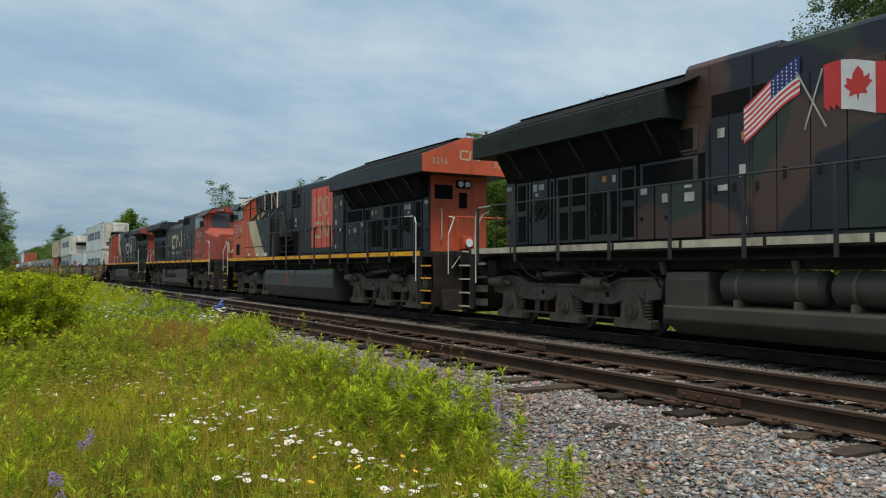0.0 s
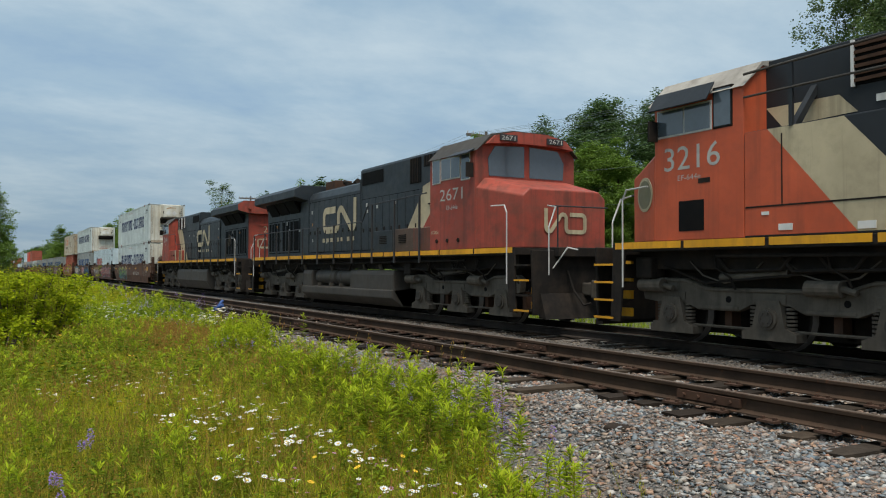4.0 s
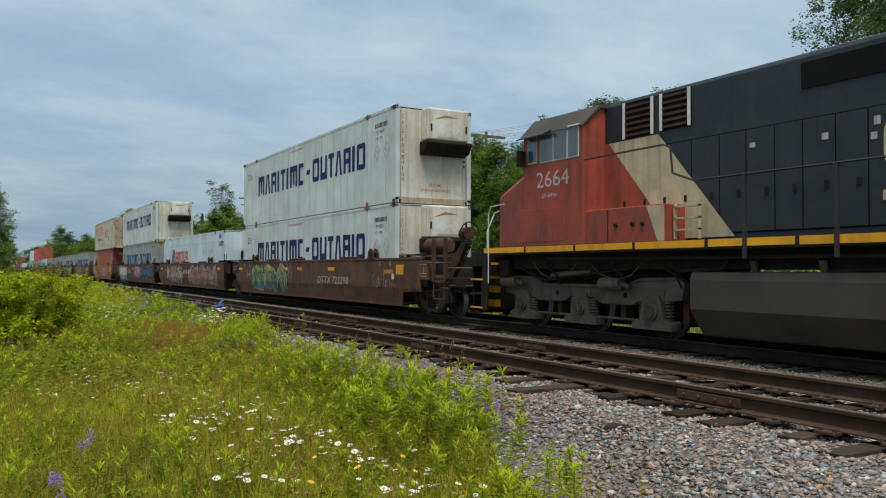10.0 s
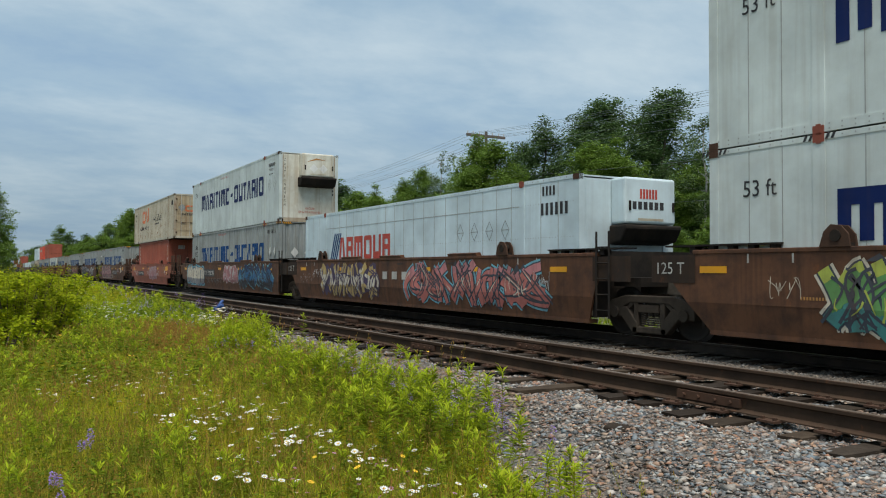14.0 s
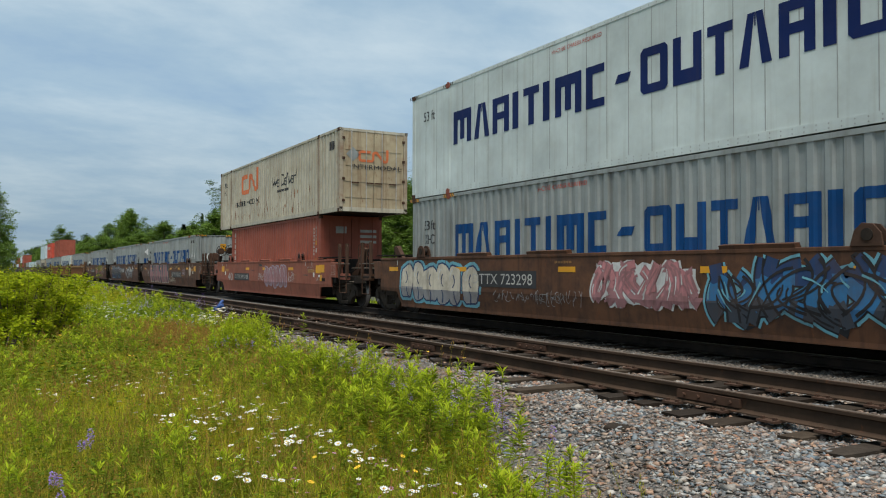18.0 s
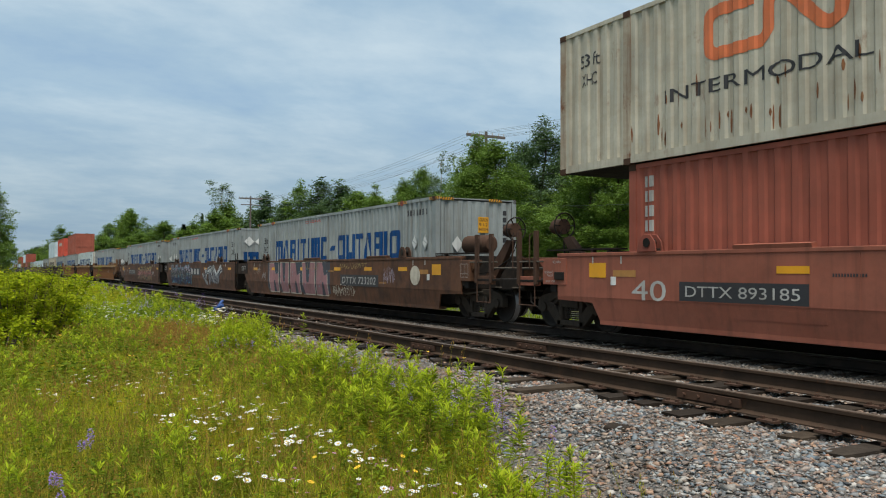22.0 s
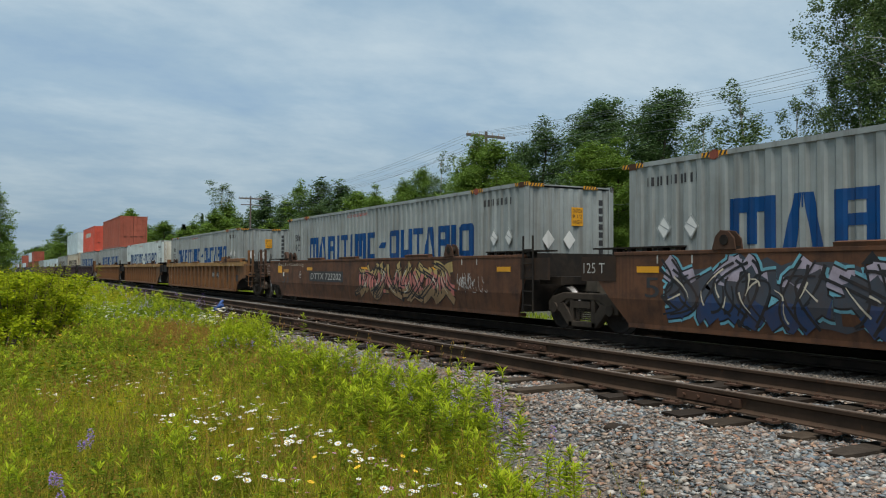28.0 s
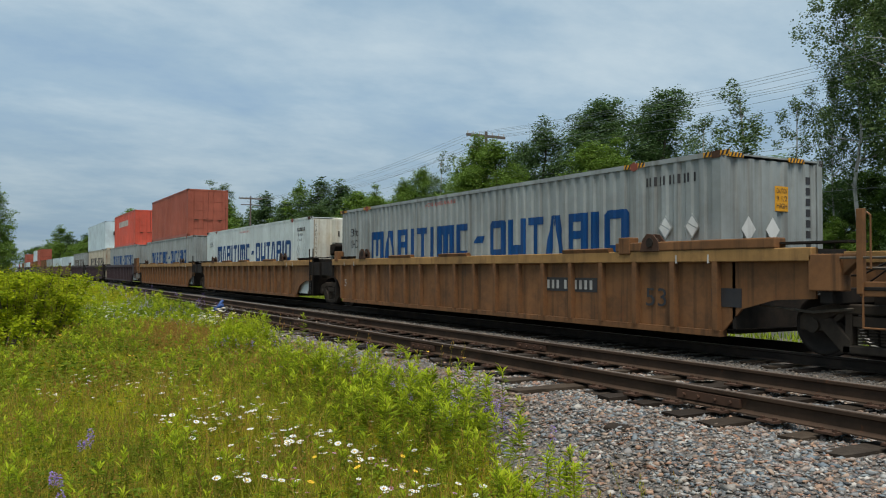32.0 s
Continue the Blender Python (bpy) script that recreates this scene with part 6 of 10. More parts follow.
            part("crossover_rail", B().tube([(xe + s * 0.4, -0.9, 1.30), (xe + s * 1.55, -0.9, 1.30), (xe + s * 1.6, 0.9, 1.30)], 0.022, 6), M_TRUCK, car)
            part("brake_pipe", B().tube([(xe - s * 1.2, -1.1, 0.72), (xe - s * 0.2, -1.2, 0.66), (xe + s * 0.5, -1.0, 0.74), (xe + s * 1.5, -0.7, 0.62)], 0.022, 6), M_TRUCK, car)
            part("brake_pipe", B().tube([(xe - s * 0.6, -0.9, 1.16), (xe + s * 0.3, -0.8, 1.2), (xe + s * 0.9, -0.6, 1.55), (xe + s * 1.0, -0.55, 1.95)], 0.016, 6), M_FRAME, car)
            part("brake_pipe", B().tube([(xe + s * 0.2, -0.5, 1.08), (xe + s * 0.7, -0.55, 1.4), (xe + s * 1.02, -0.5, 1.9)], 0.012, 6), M_FRAME, car)
            part("uncoupling_lever", B().tube([(xe + s * 1.5, -1.45, 0.86), (xe + s * 1.62, -0.9, 0.84), (xe + s * 1.75, -0.2, 0.95)], 0.014, 6), M_TRUCK, car)
            if style != "orange":
                part("brake_support", B().prism([(xe - s * 0.3, 1.05), (xe + s * 0.25, 1.05), (xe + s * 0.95, 1.95), (xe + s * 0.72, 2.0)], "y", -0.62, -0.48), M_RUST, car, bevel=0.01)
            if (s > 0 and style == "brown") or (s < 0 and style == "red"):
                if style == "brown":
                    part("air_reservoir", B().cyl((xe - s * 1.15, -0.55, 1.92), (xe - s * 0.15, -0.55, 1.92), 0.24, 18).cyl((xe - s * 1.25, -0.55, 1.92), (xe - s * 1.15, -0.55, 1.92), 0.17, 18, 0.24).cyl((xe - s * 0.15, -0.55, 1.92), (xe - s * 0.05, -0.55, 1.92), 0.24, 18, 0.17), M_RUST, car, "brown cylindrical air reservoir", smooth=False)
                bw = B()
                cx, cz = xe + s * 1.0, 2.25
                n = 18
                for i in range(n):
                    a, c = 6.28319 * i / n, 6.28319 * (i + 1) / n
                    bw.cyl((cx + 0.03, -0.55 + 0.28 * math.cos(a), cz + 0.28 * math.sin(a)), (cx + 0.03, -0.55 + 0.28 * math.cos(c), cz + 0.28 * math.sin(c)), 0.018, 5)
                for i in range(6):
                    a = 6.28319 * i / 6
                    bw.cyl((cx, -0.55, cz), (cx + 0.03, -0.55 + 0.28 * math.cos(a), cz + 0.28 * math.sin(a)), 0.013, 5)
                part("brake_wheel", bw, M_FRAME, car)
                part("brake_housing", B().cyl((cx - 0.28, -0.55, cz - 0.02), (cx + 0.02, -0.55, cz - 0.02), 0.17, 14).cyl((cx - 0.42, -0.55, cz - 0.06), (cx - 0.28, -0.55, cz - 0.02), 0.09, 12), M_RUST, car)
            for x in (xe + s * 0.75, xe + s * 1.38):
                part("corner_post", B().box(x - 0.045, x + 0.045, -1.53, -1.44, 0.95, 2.1), (mat if style == "orange" else M_RUST), car, bevel=0.008)
                gi = B().tube([(x + s * 0.12, -1.52, 1.3), (x + s * 0.17, -1.54, 1.3), (x + s * 0.17, -1.54, 2.0), (x + s * 0.10, -1.52, 2.05)], 0.012, 5)
                part("grab_iron", gi, (mat if style == "orange" else M_RUST), car)
            st = B().tube([(xe + s * 0.78, -1.5, 1.0), (xe + s * 0.78, -1.5, 0.5), (xe + s * 1.35, -1.5, 0.5), (xe + s * 1.35, -1.5, 1.0)], 0.014, 5)
            part("stirrup_step", st, (mat if style == "orange" else M_RUST), car)
            part("hand_rail", B().tube([(xe + s * 0.45, -1.50, 1.44), (xe + s * 1.65, -1.50, 1.44)], 0.018, 6), M_TRUCK, car)
            part("coupler", B().box(xe + s * 1.6, xe + s * 1.85, -0.12, 0.12, 0.72, 0.96).box(xe + s * 1.75, xe + s * 2.0, -0.17, 0.17, 0.66, 1.0), M_TRUCK, car, bevel=0.02)
            hose = B().tube([(xe + s * 1.5, -0.45, 0.85), (xe + s * 1.6, -0.5, 0.5), (xe + s * 1.85, -0.48, 0.38), (xe + s * 2.0, -0.45, 0.45)], 0.022, 6)
            part("air_hose", hose, M_FRAME, car)
            part("walkway", B().box(xe - s * 1.5, xe + s * 0.5, -1.4, -0.95, 1.66, 1.69).box(xe - s * 1.0, xe - s * 0.94, -1.4, -1.3, 1.5, 1.66), M_FRAME, car)
    for x in bogies:
        bogie(car, x - mid, turns)
    if detail > 1 and smooth:
        # fold and weld lines, patched sheet and stencilled notes on the side towards the camera
        part("fold_seam", B().box(-hl + 1.25, hl - 1.25, -1.4945, -1.47, 0.735, 0.752), mat, car)
        for k, x in enumerate((-hl + 3.9, -1.3, hl - 6.1)):
            part("weld_seam", B().box(x, x + 0.022, -1.4955, -1.47, 0.75, top - 0.02), mat, car)
        for x, z0, wd in ((-hl + 4.6, 0.5, 1.5), (hl - 4.2, 0.52, 0.9)):
            y0 = -1.49 + (0.74 - z0) * 0.16
            part("patch_plate", B().prism([(y0 - 0.006, z0), (y0 + 0.02, z0), (y0 - 0.008, z0 + 0.17), (y0 - 0.034, z0 + 0.17)], "x", x, x + wd), mat, car, "welded patch plate")
        seed = random.Random(round(u_l * 10))
        for k in range(5):
            x, z = seed.uniform(-hl + 1.6, hl - 1.8), seed.choice((0.84, 1.02, 1.18, 1.40))
            stuff(part("stencil_note", B().tris(bars(x, x + seed.uniform(0.25, 0.6), z, z + 0.045, seed.randrange(9, 16), 0.4), -1.4925, 0.002), seed.choice((M_PATCH_OLD, M_MARK_BLACK)), car, fix=False))
        for s, kind in ((-1, ends[0]), (1, ends[1])):
            xe = s * hl
            if kind == "end" and u_l != -36.0:
                x = xe - s * 1.25
                part("placard_plate", B().box(x - 0.24, x + 0.24, -1.4965, -1.48, 1.12, 1.40), M_PATCH, car, "orange-yellow reflective placard")
                part("faded_patch", B().box(x - s * 0.75 - 0.3, x - s * 0.75 + 0.3, -1.4955, -1.48, 1.14, 1.26), M_PATCH_OLD, car, "faded orange patch")
                part("card_plate", B().box(x - s * 0.45 - 0.07, x - s * 0.45 + 0.07, -1.4965, -1.48, 0.98, 1.14), M_PLACARD, car)
                part("load_chart", B().tris(band([(xe + s * 0.02, 1.08), (xe + s * 0.36, 1.08), (xe + s * 0.36, 1.40), (xe + s * 0.02, 1.40), (xe + s * 0.02, 1.08)], 0.008) + band([(xe + s * 0.02, 1.16), (xe + s * 0.36, 1.16)], 0.008) + band([(xe + s * 0.22, 1.16), (xe + s * 0.22, 1.40)], 0.008), -1.5, 0.006), M_MARK_WHITE, car, fix=False)
    if detail > 1:
        # container guides on the top chord
        for x in (-hl + 2.6, hl - 3.2):
            g = B()
            for ya, yb in ((-1.53, -1.50), (-1.37, -1.34)):
                g.prism([(x - 0.24, top + 0.04), (x + 0.24, top + 0.04), (x + 0.21, top + 0.22), (x + 0.10, top + 0.34), (x - 0.06, top + 0.36), (x - 0.17, top + 0.26)], "y", ya, yb)
            guide = part("guide_block", g, M_CAST_RED if style == "red" else M_RUST, car, bevel=0.008)
            part("guide_roller", B().cyl((x + 0.02, -1.545, top + 0.20), (x + 0.02, -1.33, top + 0.20), 0.085, 12).box(x - 0.2, x + 0.2, -1.50, -1.37, top + 0.04, top + 0.10), M_FRAME, guide)
        for x in (-hl + 5.2, -hl + 8.2, hl - 5.0):
            part("guide_rail", B().prism([(-1.5, 1.59), (-1.36, 1.59), (-1.40, 1.68), (-1.52, 1.66)], "x", x - 0.7, x + 0.7), mat, car)
        for x in patch_x:
            wd = 0.55
            part("reflector", B().box(x - mid, x - mid + wd, -1.4975 if smooth else -1.5075, -1.485, 1.22, 1.33), M_PATCH, car, "orange-yellow reflective strip")
        for x in (-hl + 1.1, -hl + 1.9, hl - 1.9, hl - 2.6):
            part("index_mark", B().box(x, x + 0.03, -1.4965 if smooth else -1.507, -1.485, 1.38, 1.52), M_MARK_WHITE, car)
    return car


def number_bars(car, u0, u1, z0, z1, groups, mat=None, backing=True, y=-1.496):
    """Car numbers and lettering as plain bars on a dark panel."""
    cx = car.location.x
    if backing:
        part("number_panel", B().box(u0 - cx - 0.06, u1 - cx + 0.06, y - 0.001, -1.4, z0 - 0.05, z1 + 0.05), M_MARK_BLACK, car)
    total = sum(groups) + 0.6 * (len(groups) - 1)
    x, k = u0 - cx, (u1 - u0) / total
    polys = []
    for g in groups:
        polys += bars(x, x + g * k, z0, z1, g, 0.5)
        x += (g + 0.6) * k
    stuff(part("number_marking", B().tris(polys, y - 0.002), mat or M_MARK_WHITE, car, fix=False))


def car_number(car, w, u0, u1, z0, z1, panel=True, slant=0.0):
    """Reporting marks in white on a dark stencil panel."""
    cx = car.location.x
    if panel:
        part("number_panel", B().box(u0 - cx - 0.14, u1 - cx + 0.14, -1.4965, -1.4, z0 - 0.07, z1 + 0.07), M_MARK_BLACK, car)
    part("lettering", B().tris(word(w, u0 - cx, z0, z1 - z0, u1 - u0 - slant * (z1 - z0), slant), -1.498, 0.003), M_MARK_WHITE, car, fix=False)


def write(parent, w, x0, z0, h, y, mat, width=None, slant=0.0, name="lettering"):
    ob = part(name, B().tris(word(w, x0, z0, h, width, slant), y), mat, parent, fix=False)
    return stuff(ob) if h < 0.3 else ob


# -- containers --
def corrugation(x0, x1, depth=0.036, pitch=0.30):
    """Breakpoints (x, inward) of a corrugated wall."""
    n = max(1, round((x1 - x0) / pitch))
    p = (x1 - x0) / n
    pts = []
    for i in range(n):
        a = x0 + i * p
        pts += [(a, 0.0), (a + 0.36 * p, 0.0), (a + 0.5 * p, depth), (a + 0.86 * p, depth)]
    return pts + [(x1, 0.0)]


def drape(polys, breaks, y, off=0.0075):
    """Lay flat pieces on a corrugated wall."""
    b = B()
    xs = [q[0] for q in breaks]
    for poly in polys:
        a, c = min(p[0] for p in poly), max(p[0] for p in poly)
        for (x0, d0), (x1, d1) in zip(breaks[:-1], breaks[1:]):
            if x1 <= a or x0 >= c or x1 - x0 < 1e-6:
                continue
            piece = clip(poly, x0, x1)
            if len(piece) >= 3:
                b.add([(q[0], y + d0 + (d1 - d0) * (q[0] - x0) / (x1 - x0) - off, q[1]) for q in piece], [tuple(range(len(piece)))])
    return b


C_LABEL = {"white_reefer": "white refrigerated freight container with navy block lettering", "bright_white": "white refrigerated freight container with a red and blue emblem",
           "grey": "grey corrugated freight container with blue block lettering", "beige": "rust-streaked beige corrugated freight container",
           "red": "brown-red corrugated freight container", "bright": "orange-red corrugated freight container", "white": "plain white freight container",
           "white_blue": "white freight container with blue block lettering", "dull": "weathered grey freight container", "orange": "ochre orange freight container"}


def container(u_r, length, z, height, style, end, group="containers on the train", detail=2):
    """u_r: the end towards the train's front. end: what that end shows ('wall', 'doors', 'unit')."""
    w = 2.59 if length > 13 else 2.44
    mid = u_r - length / 2
    box = train_thing("freight_container", mid, C_LABEL[style], "container", group, z)
    hl, hw, h = length / 2, w / 2, height
    mat = {"white_reefer": M_C_WHITE, "bright_white": M_C_BRIGHT, "grey": M_C_GREY, "beige": M_C_BEIGE, "red": M_C_RED, "bright": M_C_BRIGHTRED, "white": M_C_BRIGHT, "white_blue": M_C_WHITE, "dull": M_C_GREY, "orange": M_WELL_ORANGE}[style]
    corr = style in ("grey", "beige", "red", "bright", "dull", "orange")
    body_rail = mat
    # posts, rails, castings
    px = [-hl + 0.09, hl - 0.09] + ([-hl + 2.02, hl - 2.02] if length > 13 else [])
    for x in px:
        wd = 0.09 if abs(x) > hl - 0.2 else 0.10
        for s in (-1, 1):
            part("corner_post" if abs(x) > hl - 0.2 else "side_post", B().box(x - wd, x + wd, s * hw, s * (hw - 0.14), 0.1, h - 0.08), M_BEIGE_POST if style == "beige" else mat, box)
    for s in (-1, 1):
        part("top_rail", B().box(-hl, hl, s * (hw - 0.002), s * (hw - 0.12), h - 0.085, h - 0.003), mat, box)
        part("bottom_rail", B().box(-hl, hl, s * (hw - 0.002), s * (hw - 0.12), 0.02, 0.17), mat, box)
    for x in px:
        for zz in (0.0, h - 0.118):
            if style in ("grey", "white_reefer", "bright_white") and abs(x) < hl - 0.2:
                shared_part("casting_red", lambda: B().box(-0.09, 0.09, -0.012, 0.10, 0.0, 0.118).box(-0.035, 0.035, -0.016, 0.0, -0.02, 0.14), "corner_casting", M_CAST_RED, box, x, -hw, zz, label="red stacking casting")
                continue
            shared_part("casting", lambda: B().box(-0.09, 0.09, -0.01, 0.10, 0.0, 0.118).box(-0.05, 0.05, -0.012, 0.0, 0.03, 0.09), "corner_casting", M_RUST if style in ("white_reefer", "bright_white", "beige", "grey") else mat, box, x, -hw, zz)
            if detail > 1:
                shared_part("casting", lambda: B(), "corner_casting", mat, box, x, hw, zz, flip=True)
    # roof and floor
    part("roof", B().box(-hl + 0.02, hl - 0.02, -hw + 0.02, hw - 0.02, h - 0.05, h - 0.02), mat, box)
    part("underframe", B().box(-hl + 0.05, hl - 0.05, -hw + 0.06, hw - 0.06, 0.02, 0.14), M_FRAME, box)
    part("side_wall", B().box(-hl + 0.1, hl - 0.1, hw - 0.05, hw - 0.02, 0.12, h - 0.06), mat, box)
    # near side
    y = -hw + 0.012
    spans = [(-hl + 0.18, hl - 0.18)] if length < 13 else [(-hl + 0.18, -hl + 1.92), (-hl + 2.12, hl - 2.12), (hl - 1.92, hl - 0.18)]
    all_breaks = []
    for a, c in spans:
        br = corrugation(a, c) if corr else [(a, 0.0), (c, 0.0)]
        all_breaks.append(br)
        vs, fs = [], []
        for x, d in br:
            vs += [(x, y + d, 0.16), (x, y + d, h - 0.08)]
        fs = [(2 * i, 2 * i + 2, 2 * i + 3, 2 * i + 1) for i in range(len(br) - 1)]
        part("side_wall", B().add(vs, fs), mat, box, fix=False)
        if not corr and detail > 1:
            # riveted sheet joints
            x = a + 0.61
            while x < c - 0.2:
                shared_part("seam" + style, lambda: B().box(-0.009, 0.009, -0.004, 0.01, 0.18, 2.8), "sheet_joint", M_JOINT, box, x, y, 0)
                x += 0.61
    if not corr and detail > 1:
        rv, n = B(), int(length / 0.2)
        for k in range(n):
            for zz in (0.06, 0.13, h - 0.045):
                x = -hl + 0.2 + k * (length - 0.4) / (n - 1)
                rv.add([(x + 0.014 * math.cos(i * 1.0472), -hw - 0.003, zz + 0.014 * math.sin(i * 1.0472)) for i in range(6)], [tuple(range(6))])
        if style == "bright_white":
            for zz in (1.62, 2.35):
                for k in range(n * 2):
                    x = -hl + 0.2 + k * (length - 0.4) / (2 * n - 1)
                    rv.add([(x + 0.011 * math.cos(i * 1.0472), y - 0.003, zz + 0.011 * math.sin(i * 1.0472)) for i in range(6)], [tuple(range(6))])
            part("sheet_joint", B().box(-hl + 2.1, hl - 2.1, y - 0.004, y + 0.01, 2.335, 2.352), M_JOINT, box)
        stuff(part("rivets", rv, M_JOINT, box, fix=False))
    breaks_mid = all_breaks[len(all_breaks) // 2]

    def mark(polys, m, name="lettering", where=None, label=""):
        br = where if where is not None else breaks_mid
        ob = part(name, drape(polys, br, y), m, box, label, fix=False)
        return ob if name == "letter_block" else stuff(ob)
    box_info = dict(box=box, mark=mark, y=y, hl=hl, hw=hw, h=h, breaks=all_breaks)
    # end towards the front
    xe = hl
    if end == "wall" and corr:
        vs = []
        br = corrugation(-hw + 0.16, hw - 0.16, 0.036, 0.28)
        for yy, d in br:
            vs += [(xe - 0.02 - d, yy, 0.16), (xe - 0.02 - d, yy, h - 0.09)]
        part("end_wall", B().add(vs, [(2 * i, 2 * i + 2, 2 * i + 3, 2 * i + 1) for i in range(len(br) - 1)]), mat, box, fix=False)
    elif end == "doors":
        for s in (-1, 1):
            d = B().box(xe - 0.05, xe - 0.015, 0.012 * s, s * (hw - 0.15), 0.17, h - 0.10)
            for zz in (0.5, 1.05, 1.6, 2.15):
                d.box(xe - 0.02, xe - 0.004, s * 0.1, s * (hw - 0.22), zz, zz + 0.34)
            door = part("door", d, M_DOOR_BEIGE if style == "beige" else mat, box)
            for k in (0.30, 0.85):
                part("lock_rod", B().cyl((xe + 0.012, s * k, 0.1), (xe + 0.012, s * k, h - 0.08), 0.017, 7), M_MARK_WHITE if style == "beige" else mat, door)
                part("lock_handle", B().box(xe + 0.005, xe + 0.03, s * k, s * (k - 0.28), 1.0, 1.04), M_RUST, door)
            for zz in (0.35, 1.1, 1.8, 2.5):
                part("hinge", B().box(xe - 0.02, xe + 0.012, s * (hw - 0.2), s * (hw - 0.1), zz, zz + 0.09), M_RUST if style == "beige" else mat, door)
        part("door_header", B().box(xe - 0.06, xe - 0.004, -hw + 0.14, hw - 0.14, h - 0.10, h - 0.01), mat, box)
        part("door_sill", B().box(xe - 0.06, xe - 0.004, -hw + 0.14, hw - 0.14, 0.02, 0.17), mat, box)
    else:
        part("end_wall", B().box(xe - 0.06, xe - 0.02, -hw + 0.14, hw - 0.14, 0.12, h - 0.08), M_C_WHITE_END if style == "white_reefer" else mat, box)
    if end == "unit":
        part("end_sill", B().box(xe - 0.03, xe - 0.006, -hw + 0.19, hw - 0.19, 0.0, 0.17), M_BEIGE_POST, box, "rusty lower end beam")
        for sg in (-1, 1):
            part("end_post", B().box(xe - 0.04, xe - 0.004, sg * (hw - 0.30), sg * (hw - 0.19), 0.17, h - 0.1), M_C_WHITE_END if style == "white_reefer" else mat, box)
            part("unit_latch", B().box(xe + 0.41, xe + 0.44, 0.25 + sg * 0.6, 0.25 + sg * 0.6 + 0.05, h - 0.75, h - 0.55), M_FRAME, box)
        m2 = M_C_WHITE_END if style == "white_reefer" else mat
        part("cooling_unit", B().box(xe - 0.02, xe + 0.42, -0.45, 0.95, h - 1.02, h - 0.06), m2, box, "boxy refrigeration unit on the end wall", bevel=0.05)
        part("unit_shelf", B().prism([(xe - 0.02, h - 1.45), (xe + 0.35, h - 1.38), (xe + 0.5, h - 1.12), (xe + 0.5, h - 1.04), (xe - 0.02, h - 1.04)], "y", -0.5, 1.05), M_FRAME, box, "black cover under the refrigeration unit", bevel=0.04)
        part("unit_grille", B().box(xe + 0.415, xe + 0.425, -0.1, 0.6, h - 0.95, h - 0.90), M_C_BEIGE, box)
        if style == "bright_white":
            for z0, z1, m, w2 in ((0.50, 0.30, M_MARK_RED, 0.5), (0.72, 0.56, M_MARK_BLACK, 0.9)):
                part("number_marking", B().add([p for k in range(6) for p in ((xe + 0.424, 0.2 - w2 / 2 + w2 * k / 6, h - z0), (xe + 0.424, 0.2 - w2 / 2 + w2 * (k + 0.7) / 6, h - z0), (xe + 0.424, 0.2 - w2 / 2 + w2 * (k + 0.7) / 6, h - z1), (xe + 0.424, 0.2 - w2 / 2 + w2 * k / 6, h - z1))], [(4 * k, 4 * k + 1, 4 * k + 2, 4 * k + 3) for k in range(6)]), m, box, fix=False)
            return box_info
        part("unit_emblem", B().add([(xe + 0.424, -0.25, h - 0.42), (xe + 0.424, 0.15, h - 0.25), (xe + 0.424, 0.6, h - 0.32), (xe + 0.424, 0.15, h - 0.33)], [(0, 1, 2, 3)]), M_PATCH_OLD, box)
        for k in (0.0, 0.42):
            cy, cz, r = 0.05 + k, h - 0.68, 0.19
            part("placard_holder", B().add([(xe + 0.425, cy - r, cz), (xe + 0.425, cy, cz - r), (xe + 0.425, cy + r, cz), (xe + 0.425, cy, cz + r)], [(0, 1, 2, 3)]), M_PLACARD, box)
    # other end
    part("end_wall", B().box(-hl + 0.02, -hl + 0.06, -hw + 0.14, hw - 0.14, 0.1, h - 0.08), mat, box)
    if detail > 1:
        for x in px:
            if abs(x) > hl - 0.2 or length > 13:
                hz = B()
                for k in range(6):
                    hz.add([(x - 0.26 + k * 0.09, -hw - 0.004, h - 0.085), (x - 0.215 + k * 0.09, -hw - 0.004, h - 0.085), (x - 0.175 + k * 0.09, -hw - 0.004, h - 0.005), (x - 0.22 + k * 0.09, -hw - 0.004, h - 0.005)], [(0, 1, 2, 3)])
                if style in ("grey", "white_reefer"):
                    part("hazard_stripe_base", B().box(x - 0.27, x + 0.27, -hw - 0.003, -hw + 0.01, h - 0.086, h - 0.004), M_PATCH, box) if style == "grey" else None
                    part("hazard_stripe", hz, M_MARK_BLACK, box, fix=False)
    return box_info


def diamonds(info, xs, zc, r=0.22):
    br = info["breaks"][-1]
    for x in xs:
        b = B().tris([[(x - r * 0.8, zc), (x, zc - r), (x + r * 0.8, zc), (x, zc + r)]], info["y"], 0.006)
        part("placard_holder", b, M_PLACARD, info["box"], "white diamond placard holder", fix=False)
        part("placard_frame", B().tris(band([(x - r * 0.72, zc), (x, zc + r * 0.9), (x + r * 0.72, zc), (x, zc - r * 0.9), (x - r * 0.72, zc)], 0.018) + band([(x - 0.1, zc + 0.06), (x + 0.1, zc - 0.04)], 0.016), info["y"], 0.009), M_C_GREY, info["box"], fix=False)




